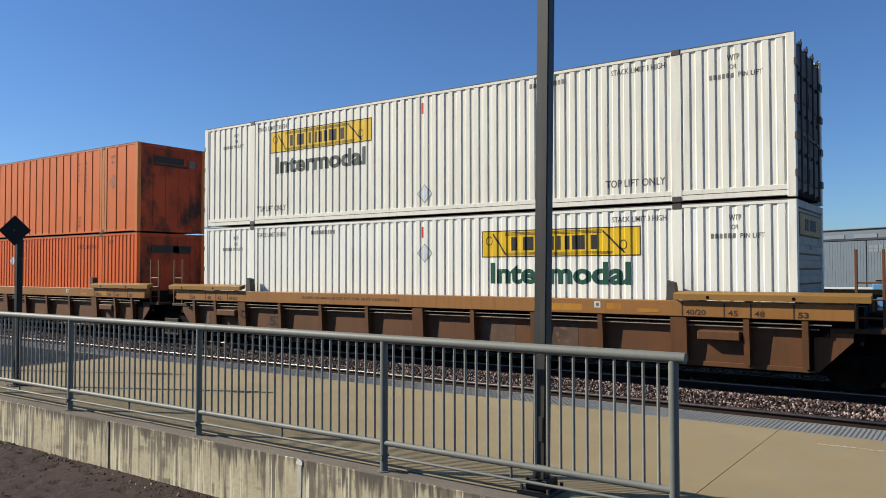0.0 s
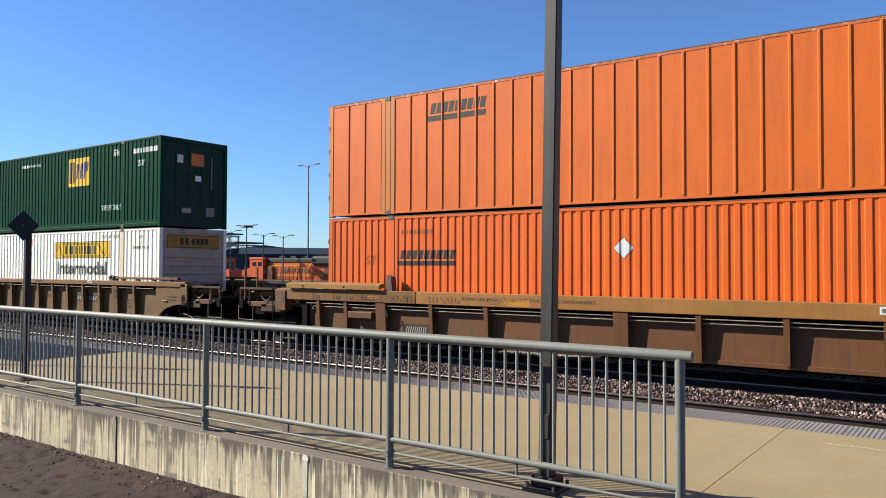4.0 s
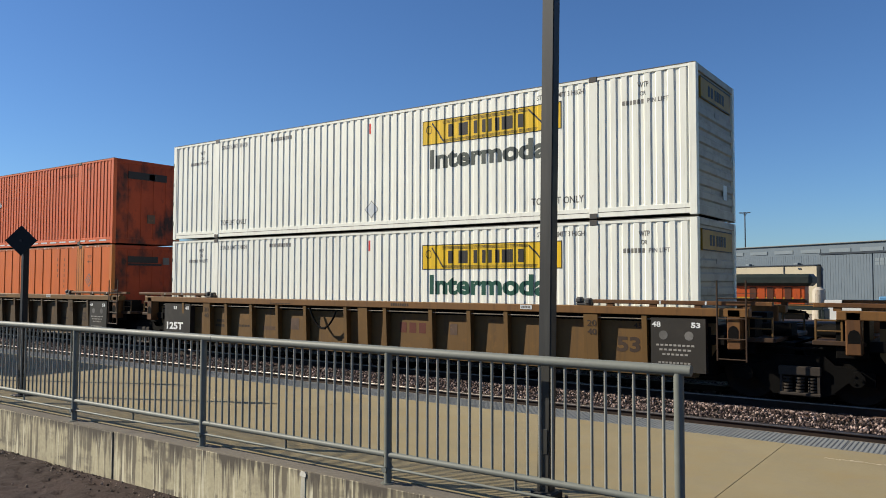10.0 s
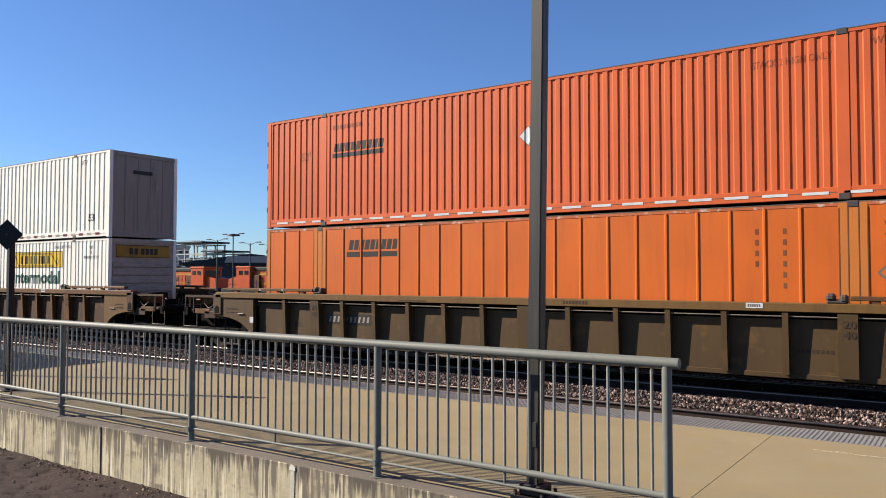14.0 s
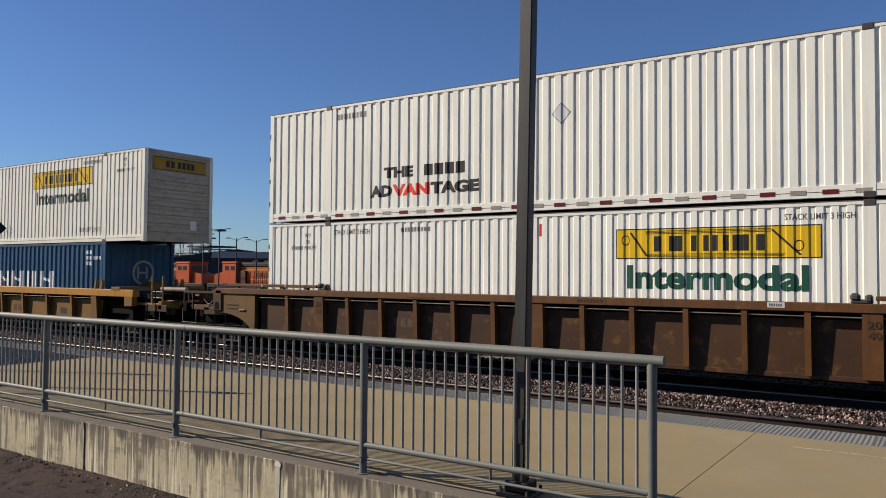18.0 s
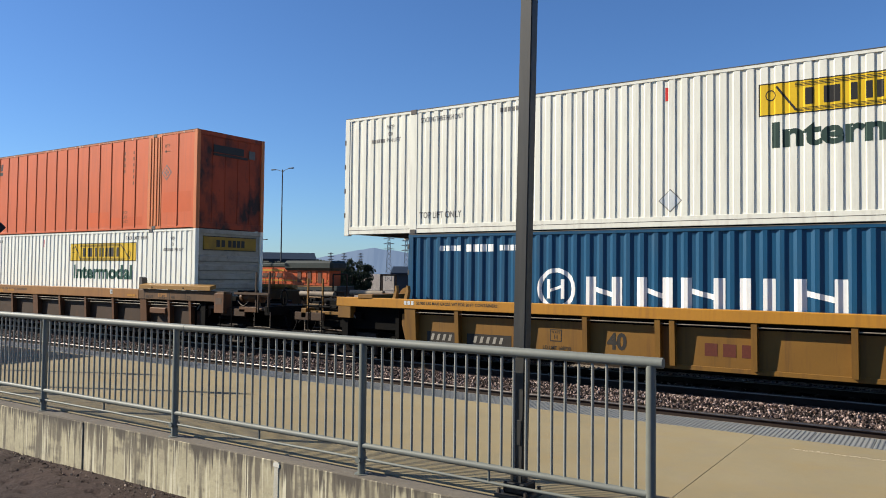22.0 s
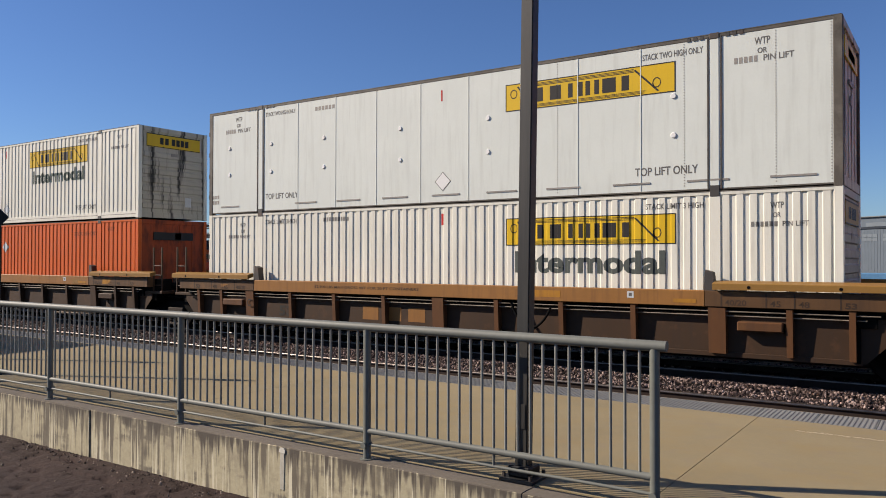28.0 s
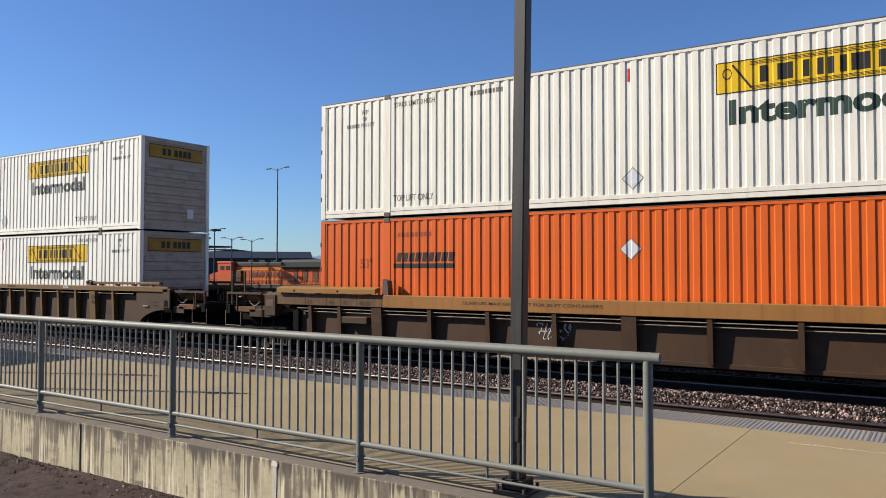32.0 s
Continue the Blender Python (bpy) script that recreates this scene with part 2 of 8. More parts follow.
M_WHEEL = material("wheel_steel", (0.0124, 0.0087, 0.0071), 0.7, 0.0, coarse=0.2, fine=0.1, dirt=(0.05, 0.025, 0.0149), dirt_amount=0.4, spec=0.1)
M_SPRING = material("dusty_spring_steel", (0.042, 0.034, 0.028), 0.7, coarse=0.2, fine=0.15, dirt=(0.025, 0.0183, 0.0149), dirt_amount=0.6, spec=0.15)
M_PLACBLK = material("black_panel_paint", (0.028, 0.024, 0.0191), 0.5, coarse=0.15, fine=0.08, dirt=(0.083, 0.066, 0.05), dirt_amount=0.4)
M_RAILTOP = material("worn_rail_steel", (0.174, 0.149, 0.129), 0.36, 1.0, coarse=0.1, fine=0.1, dirt=(0.05, 0.029, 0.021), dirt_amount=0.5)
# rust-brown web, lowered to carry the shade under the train
M_RAIL = material("rusty_rail_web", (0.025, 0.0158, 0.0116), 0.8, coarse=0.2, fine=0.2)
M_TIE = material("weathered_timber_tie", (0.116, 0.071, 0.054), 0.9, coarse=0.3, fine=0.25, vary=0.25, bump=0.004, bump_scale=30)
# bed colour lowered to put in the shade under the train
M_BED = material("shade_dark_ballast_bed", (0.0149, 0.012, 0.0104), 0.95, coarse=0.3, fine=0.5, scale=1.6, bump=0.03, bump_scale=22)
M_CONC = material("platform_concrete", (0.232, 0.19, 0.11), 0.85, coarse=0.10, fine=0.07, dirt=(0.253, 0.187, 0.087), dirt_amount=0.55, lo=0.45, hi=0.7, stain=(0.216, 0.178, 0.133), stain_amount=0.3, bump=0.002, bump_scale=90)
M_TACT = material("grey_tactile_tile", (0.154, 0.161, 0.159), 0.7, coarse=0.08, fine=0.08, vary=0.06, dirt=(0.249, 0.232, 0.199), dirt_amount=0.3)
M_WALL = material("grey_concrete", (0.216, 0.183, 0.137), 0.9, coarse=0.12, fine=0.10, dirt=(0.091, 0.079, 0.066), dirt_amount=0.7, bump=0.004, bump_scale=40)
M_CAP = material("grimy_wall_top", (0.129, 0.112, 0.09), 0.9, coarse=0.15, fine=0.15, dirt=(0.066, 0.058, 0.048), dirt_amount=0.7, bump=0.004, bump_scale=40)


def stained_wall():
    """Pale concrete with lime runs and dark dirt that has run down from the wall's top."""
    m = material("lime_streaked_concrete", (0.39, 0.344, 0.228), 0.9, coarse=0.14, fine=0.14, stain=(0.274, 0.237, 0.17), stain_amount=0.6, bump=0.004, bump_scale=22)
    n, l = m.node_tree.nodes, m.node_tree.links
    b = n["Principled BSDF"]
    co = n.new("ShaderNodeTexCoord")
    sep = n.new("ShaderNodeSeparateXYZ")
    l.new(co.outputs["Object"], sep.inputs[0])

    def runs(layers, slope, lo, hi, colour):
        fac = None
        for stretch, weight in layers:
            mp = n.new("ShaderNodeMapping")
            mp.inputs["Scale"].default_value = stretch
            t = n.new("ShaderNodeTexNoise")
            t.inputs["Scale"].default_value, t.inputs["Detail"].default_value = 1.0, 6
            l.new(co.outputs["Object"], mp.inputs[0])
            l.new(mp.outputs[0], t.inputs["Vector"])
            w = n.new("ShaderNodeMath")
            w.operation = "MULTIPLY_ADD"
            w.inputs[1].default_value = weight
            l.new(t.outputs["Fac"], w.inputs[0])
            if fac is None:
                w.inputs[2].default_value = 0.0
            else:
                l.new(fac, w.inputs[2])
            fac = w.outputs[0]
        run = n.new("ShaderNodeMath")
        run.operation = "MULTIPLY_ADD"
        run.inputs[1].default_value = slope
        l.new(sep.outputs["Z"], run.inputs[0])
        l.new(fac, run.inputs[2])
        r = n.new("ShaderNodeMapRange")
        r.inputs["From Min"].default_value, r.inputs["From Max"].default_value = lo, hi
        l.new(run.outputs[0], r.inputs["Value"])
        x = n.new("ShaderNodeMix")
        x.data_type = "RGBA"
        x.inputs[7].default_value = (*colour, 1)
        l.new(r.outputs[0], x.inputs["Factor"])
        l.new(b.inputs["Base Color"].links[0].from_socket, x.inputs[6])
        l.new(x.outputs[2], b.inputs["Base Color"])

    runs([((2.4, 2.4, 3.0), 0.35), ((15.0, 15.0, 0.9), 0.65)], 0.10, 0.475, 0.56, (0.149, 0.127, 0.093))
    runs([((1.2, 1.2, 7.0), 0.65), ((30.0, 30.0, 2.0), 0.35)], 0.0, 0.53, 0.60, (0.166, 0.143, 0.105))
    runs([((6.0, 6.0, 0.8), 0.4), ((38.0, 38.0, 0.8), 0.6)], -0.05, 0.545, 0.60, (0.581, 0.531, 0.382))
    runs([((3.0, 3.0, 1.2), 0.45), ((24.0, 24.0, 1.0), 0.55)], 0.85, 0.54, 0.63, (0.095, 0.081, 0.064))
    return m


M_STAINED = stained_wall()
M_SOIL = material("dark_brown_soil", (0.033, 0.0195, 0.0158), 0.95, coarse=0.25, fine=0.30, scale=1.5, dirt=(0.023, 0.0141, 0.0124), dirt_amount=0.7, bump=0.02, bump_scale=20)


def speckled(name, base, low, mid, high):
    """Loose pieces, each of its own shade: low, mid and high multiply the base colour."""
    m = material(name, base, 0.85, coarse=0.1, fine=0.15)
    n, l = m.node_tree.nodes, m.node_tree.links
    b = n["Principled BSDF"]
    src = b.inputs["Base Color"].links[0].from_socket
    geo = n.new("ShaderNodeNewGeometry")
    r = n.new("ShaderNodeValToRGB")
    r.color_ramp.elements[0].color, r.color_ramp.elements[1].color = (*low, 1), (*high, 1)
    r.color_ramp.elements.new(0.6).color = (*mid, 1)
    x = n.new("ShaderNodeMix")
    x.data_type, x.blend_type = "RGBA", "MULTIPLY"
    x.inputs["Factor"].default_value = 1.0
    l.new(geo.outputs["Random Per Island"], r.inputs[0])
    l.new(src, x.inputs[6])
    l.new(r.outputs[0], x.inputs[7])
    l.new(x.outputs[2], b.inputs["Base Color"])
    return m


M_PEBBLE = speckled("soil_clod", (0.083, 0.065, 0.054), (0.5, 0.45, 0.42), (0.9, 0.85, 0.8), (3.6, 3.6, 3.4))
M_STONES = speckled("crushed_rock", (0.12, 0.097, 0.089), (0.10, 0.08, 0.08), (0.7, 0.58, 0.55), (3.4, 3.15, 2.95))
M_GALV = material("grey_painted_pipe", (0.137, 0.144, 0.126), 0.55, 0.0, spec=0.3, coarse=0.10, fine=0.08, dirt=(0.1, 0.101, 0.09), dirt_amount=0.5)
M_POLE = material("dark_bronze_pole", (0.025, 0.024, 0.021), 0.5, 0.1, coarse=0.08, fine=0.05, dirt=(0.1, 0.091, 0.075), dirt_amount=0.3, streak=True)
M_SIGN = material("black_sign_back", (0.0066, 0.0075, 0.0091), 0.5, coarse=0.1, fine=0.05)


# ---- building helpers ----
def ring(bm, pts):
    vs = [bm.verts.new(p) for p in pts]
    return bm.faces.new(vs)


def box(bm, x0, x1, y0, y1, z0, z1, bevel=0.0):
    """A box, with its edges cut at an angle where bevel is given."""
    vs = [bm.verts.new((x, y, z)) for x in (x0, x1) for y in (y0, y1) for z in (z0, z1)]
    fs = [bm.faces.new([vs[i] for i in f]) for f in ((0, 1, 3, 2), (4, 6, 7, 5), (0, 4, 5, 1), (2, 3, 7, 6), (0, 2, 6, 4), (1, 5, 7, 3))]
    if bevel:
        es = list({e for f in fs for e in f.edges})
        bmesh.ops.bevel(bm, geom=es, offset=bevel, segments=1, affect="EDGES")
    return vs


def prism(bm, outline, axis, a, b):
    """A flat outline drawn in two axes, given thickness along the third: axis 'y' takes (x, z), 'x' takes (y, z), 'z' takes (x, y)."""
    def at(p, d):
        return {"y": (p[0], d, p[1]), "x": (d, p[0], p[1]), "z": (p[0], p[1], d)}[axis]
    lo, hi = [bm.verts.new(at(p, a)) for p in outline], [bm.verts.new(at(p, b)) for p in outline]
    bm.faces.new(lo), bm.faces.new(hi[::-1])
    for i in range(len(outline)):
        j = (i + 1) % len(outline)
        bm.faces.new((lo[i], lo[j], hi[j], hi[i]))


def tube(bm, a, b, r, sides=10, r2=None, caps=True):
    a, b = Vector(a), Vector(b)
    q = (b - a).to_track_quat("Z", "Y")
    r2 = r if r2 is None else r2
    rows = []
    for p, rr in ((a, r), (b, r2)):
        rows.append([bm.verts.new(p + q @ Vector((rr * math.cos(k * math.tau / sides), rr * math.sin(k * math.tau / sides), 0))) for k in range(sides)])
    for k in range(sides):
        f = bm.faces.new((rows[0][k], rows[0][(k + 1) % sides], rows[1][(k + 1) % sides], rows[1][k]))
        f.smooth = sides > 6
    if caps:
        for row, flip in ((rows[0], True), (rows[1], False)):
            vs = [bm.verts.new(v.co) for v in row]
            bm.faces.new(vs[::-1] if flip else vs)


def mesh_of(name, bm, mat):
    bmesh.ops.recalc_face_normals(bm, faces=bm.faces)
    me = bpy.data.meshes.new(name)
    bm.to_mesh(me)
    bm.free()
    me.materials.append(mat)
    return me


def place_part(name, me, parent, label="", at=None):
    ob = new(name, me)
    ob.parent = parent
    if at is not None:
        ob.matrix_basis = at
    if label:
        ob["label"] = label
    return ob


def part(name, bm, mat, parent, label="", at=None):
    return place_part(name, mesh_of(name, bm, mat), parent, label, at)


def thing(name, m, label, category, group="", kind=""):
    ob = new(name)
    ob.empty_display_size = 0.3
    ob.matrix_basis = m
    return tagged(ob, label, category, group, kind)


# ---- lettering: all words are cut once into flat outlines, one unit high ----
WORDS = ("Intermodal", "TOP LIFT ONLY", "STACK LIMIT 3 HIGH", "STACK TWO HIGH ONLY", "STACKING THREE HIGH ONLY", "STACK 2 HIGH ONLY",
         "WTP", "OR", "PIN LIFT", "53'", "53", "125T", "40", "THE", "AD", "VAN", "TAGE", "TOP", "LIFT", "ONLY", "48", "45", "20", "40/20", "C",
         "52,900 LBS MAX GROSS WT FOR 20 FT CONTAINERS", "HIGH CUBE", "WG33A", "PLATE", "H", "LD LMT 168700", "A")
BOLD = ("Intermodal", "THE", "AD", "VAN", "TAGE", "125T", "53", "40")
HEAVY = ("THE", "AD", "VAN", "TAGE")
OUTLINES = {}


def cut_words():
    obs = []
    for w in WORDS:
        cu = bpy.data.curves.new("word", "FONT")
        cu.body, cu.resolution_u, cu.offset = w, 3, 0.06 if w in HEAVY else 0.038 if w in BOLD else 0.012
        obs.append((w, new("word", cu)))
    dg = bpy.context.evaluated_depsgraph_get()
    for w, ob in obs:
        ev = ob.evaluated_get(dg)
        me = ev.to_mesh()
        co = np.array([v.co[:2] for v in me.vertices])
        lo, hi = co.min(axis=0), co.max(axis=0)
        OUTLINES[w] = ((co - lo) / (hi[1] - lo[1]), [tuple(p.vertices) for p in me.polygons], (hi[0] - lo[0]) / (hi[1] - lo[1]))
        ev.to_mesh_clear()
    for w, ob in obs:
        cu = ob.data
        bpy.data.objects.remove(ob)
        bpy.data.curves.remove(cu)


cut_words()


def word_bm(word, x, z, h, width=None):
    """The word in the plane y = 0, its lower left corner at (x, z), h high."""
    co, faces, ratio = OUTLINES[word]
    sx = (width / ratio) if width else h
    bm = bmesh.new()
    vs = [bm.verts.new((x + p[0] * sx, 0, z + p[1] * h)) for p in co]
    for f in faces:
        try:
            bm.faces.new([vs[i] for i in f])
        except ValueError:
            pass
    return bm


def bars_bm(x, z, w, h, count, gap=0.3, slant=0.0):
    """Plain bars in place of characters: count of them over the width w."""
    bm = bmesh.new()
    step = w / count
    for i in range(count):
        a, b = x + i * step, x + (i + 1 - gap) * step
        ring(bm, [(a, 0, z), (b, 0, z), (b + slant, 0, z + h), (a + slant, 0, z + h)])
    return bm


# ---- containers ----
LONG, WIDE, HIGH = 16.154, 2.591, 2.896


class Skin:
    """The waved sheet of a container's side: how deep it lies at x (measured from the container's middle)."""

    def __init__(self, pitch, flat, slope, depth, cover=0.008):
        self.pitch, self.flat, self.slope, self.depth, self.cover = pitch, flat, slope, depth, cover

    def breaks(self, a, b):
        out = []
        k = math.floor(a / self.pitch) - 1
        while k * self.pitch < b:
            for d in (0, self.flat, self.flat + self.slope, self.pitch - self.slope):
                x = k * self.pitch + d
                if a + 1e-4 < x < b - 1e-4:
                    out.append(x)
            k += 1
        return sorted(out)

    def depth_at(self, x):
        d = x % self.pitch
        if d <= self.flat:
            f = 0.0
        elif d < self.flat + self.slope:
            f = (d - self.flat) / self.slope
        elif d < self.pitch - self.slope:
            f = 1.0
        else:
            f = (self.pitch - d) / self.slope
        return self.cover + f * self.depth


WAVE = Skin(0.2353, 0.112, 0.020, 0.0195)
WAVE_NARROW = Skin(0.21, 0.095, 0.020, 0.0195)
WAVE_BOX = Skin(0.28, 0.135, 0.022, 0.024)
WAVE_ISO = Skin(0.278, 0.075, 0.065, 0.036)
SHEET = Skin(50.0, 49.9, 0.01, 0.0)
CACHE = {}
M_POSTRIDGE = material("brown_post_ridge", (0.141, 0.05, 0.0166), 0.6, coarse=0.2, fine=0.1)


def sheet_bm(skin, a, b, z0, z1, y, sign):
    bm = bmesh.new()
    xs = [a, *skin.breaks(a, b), b]
    lo = [bm.verts.new((x, y - sign * skin.depth_at(x), z0)) for x in xs]
    hi = [bm.verts.new((x, y - sign * skin.depth_at(x), z1)) for x in xs]
    for i in range(len(xs) - 1):
        bm.faces.new((lo[i], lo[i + 1], hi[i + 1], hi[i]))
    return bm


def paint_on(name, bm, mat, parent, skin, key=None, label="", wide=WIDE):
    """Paint laid on the near side: the flat outline follows the waves of the sheet, 3 mm proud."""
    if key is not None and key in CACHE:
        bm.free()
        return place_part(name, CACHE[key], parent, label)
    xs = [v.co.x for v in bm.verts]
    for x in skin.breaks(min(xs), max(xs)):
        bmesh.ops.bisect_plane(bm, geom=bm.verts[:] + bm.edges[:] + bm.faces[:], plane_co=(x, 0, 0), plane_no=(1, 0, 0))
    for v in bm.verts:
        v.co.y = -wide / 2 + skin.depth_at(v.co.x) - 0.003
    me = bpy.data.meshes.new(name)
    bm.to_mesh(me)
    bm.free()
    me.materials.append(mat)
    if key is not None:
        CACHE[key] = me
    return place_part(name, me, parent, label)


def rect_bm(x0, x1, z0, z1):
    bm = bmesh.new()
    ring(bm, [(x0, 0, z0), (x1, 0, z0), (x1, 0, z1), (x0, 0, z1)])
    return bm


def body(con, style, mat, skin, long=LONG, high=HIGH, post_mat=None, rail=0.22, posts=(2.1,), rib=0.0, post_w=0.20, corner_mat=None, edge_mat=None, ridged=False):
    """The steel box: sheets, rails, posts, castings, roof and floor. Shared between containers that are alike."""
    post_mat, corner_mat, edge_mat = post_mat or mat, corner_mat or mat, edge_mat or mat
    hx, hy_ = long / 2, WIDE / 2
    key = ("body", style, mat.name, long, high)
    if key not in CACHE:
        out = []
        stops = [-hx + 0.13]
        centres = [-hx + p for p in posts] + [hx - p for p in reversed(posts)]
        for c in centres:
            stops += [c - post_w / 2, c + post_w / 2]
        stops.append(hx - 0.13)
        for side, sign in ((-1, -1), (1, 1)):
            for i in range(0, len(stops), 2):
                bm = sheet_bm(skin, stops[i], stops[i + 1], rail, high - 0.07, sign * hy_, sign)
                out.append(("side_sheet", bm, mat))
                if rib:
                    bm = bmesh.new()
                    count = max(1, round((stops[i + 1] - stops[i]) / rib))
                    for k in range(1, count):
                        x = stops[i] + (stops[i + 1] - stops[i]) * k / count
                        w, out_ = (0.009, 0.0) if rib > 1 else (0.013, 0.008)
                        if rib > 1:
                            box(bm, x - w, x + w, sign * hy_ - sign * 0.009, sign * hy_ + sign * out_, rail, high - 0.07)
                        else:
                            prism(bm, [(x - 0.034, sign * (hy_ - 0.009)), (x - 0.016, sign * (hy_ + 0.012)), (x + 0.016, sign * (hy_ + 0.012)), (x + 0.034, sign * (hy_ - 0.009))], "z", rail, high - 0.07)
                    if bm.verts:
                        out.append(("side_seams", bm, mat))
                    else:
                        bm.free()
            bm = bmesh.new()
            box(bm, -hx + 0.1, hx - 0.1, sign * hy_ - sign * 0.06, sign * hy_, high - 0.075, high - 0.005, 0.008)
            out.append(("top_rail", bm, edge_mat))
            bm = bmesh.new()
            box(bm, -hx + 0.02, hx - 0.02, sign * hy_ - sign * 0.05, sign * hy_ + sign * 0.004, high - 0.012, high + 0.004)
            out.append(("roof_edge", bm, M_EDGE))
            if rail > 0.2:
                bm = bmesh.new()
                box(bm, -hx + 0.15, hx - 0.15, sign * hy_ - sign * 0.02, sign * hy_ - sign * 0.002, 0.125, 0.137)
                out.append(("rail_groove", bm, M_EDGE))
            for z in (0.45, 1.05, 1.65, 2.25):
                bm = bmesh.new()
                box(bm, -hx - 0.012, -hx + 0.035, sign * hy_ - sign * 0.06, sign * hy_ + sign * 0.008, z, z + 0.12, 0.006)
                out.append(("hinge", bm, M_CAST))
            bm = bmesh.new()
            box(bm, -hx + 0.1, hx - 0.1, sign * hy_ - sign * 0.09, sign * hy_ - sign * 0.004, 0.03, rail + 0.004, 0.006)
            out.append(("bottom_rail", bm, edge_mat if rib > 1 else mat))
            for c in centres:
                bm = bmesh.new()
                box(bm, c - post_w / 2, c + post_w / 2, sign * hy_ - sign * 0.08, sign * hy_ + sign * 0.002, 0.02, high - 0.01, 0.006)
                out.append(("lift_post", bm, post_mat))
                for d in ((-0.22, -0.085, 0.075, 0.205) if ridged else ()):
                    bm = bmesh.new()
                    w = 0.016 if post_w < 0.6 else 0.05
                    box(bm, c + d, c + d + w, sign * hy_ - sign * 0.01, sign * hy_ + sign * (0.006 if post_w < 0.6 else 0.02), 0.12, high - 0.1)
                    out.append(("post_ridge", bm, M_POSTRIDGE if post_w < 0.6 else post_mat))
                for z in (0.0, high - 0.10):
                    bm = bmesh.new()
                    box(bm, c - 0.09, c + 0.09, sign * hy_ - sign * 0.16, sign * hy_ + sign * 0.012, z, z + 0.115, 0.012)
                    out.append(("lift_casting", bm, M_CAST))
            for e in (-1, 1):
                bm = bmesh.new()
                box(bm, e * hx - e * 0.15, e * hx, sign * hy_ - sign * 0.12, sign * hy_ + sign * 0.003, 0.0, high, 0.01)
                out.append(("corner_post", bm, corner_mat))
        bm = bmesh.new()
        n = int((long - 0.2) / 0.35)
        xs, zs_ = [], []
        for k in range(n):
            a = -hx + 0.1 + k * (long - 0.2) / n
            for d, z in ((0.0, 0.03), (0.05, 0.012), (0.24, 0.012), (0.29, 0.03)):
                xs.append(a + d)
                zs_.append(high - z)
        lo = [bm.verts.new((x, -hy_ + 0.05, z)) for x, z in zip(xs, zs_)]
        hi = [bm.verts.new((x, hy_ - 0.05, z)) for x, z in zip(xs, zs_)]
        for k in range(len(xs) - 1):
            bm.faces.new((lo[k], lo[k + 1], hi[k + 1], hi[k]))
        out.append(("roof", bm, mat))
        bm = bmesh.new()
        box(bm, -hx + 0.06, hx - 0.06, -hy_ + 0.07, hy_ - 0.07, 0.06, 0.16)
        out.append(("underframe", bm, M_UNDER))
        bm = bmesh.new()
        box(bm, -hx + 0.015, -hx + 0.05, -hy_ + 0.12, hy_ - 0.12, 0.05, high - 0.03)
        out.append(("rear_wall", bm, mat))
        CACHE[key] = [(n_, mesh_of(n_, b_, m_)) for n_, b_, m_ in out]
    for n_, me in CACHE[key]:
        place_part(n_, me, con)


def end_shared(con, key, make):
    """The front end of a container, built once for each kind."""
    if key not in CACHE:
        CACHE[key] = [(n_, mesh_of(n_, b_, m_), lab) for n_, b_, m_, lab in make()]
    for n_, me, lab in CACHE[key]:
        place_part(n_, me, con, lab)


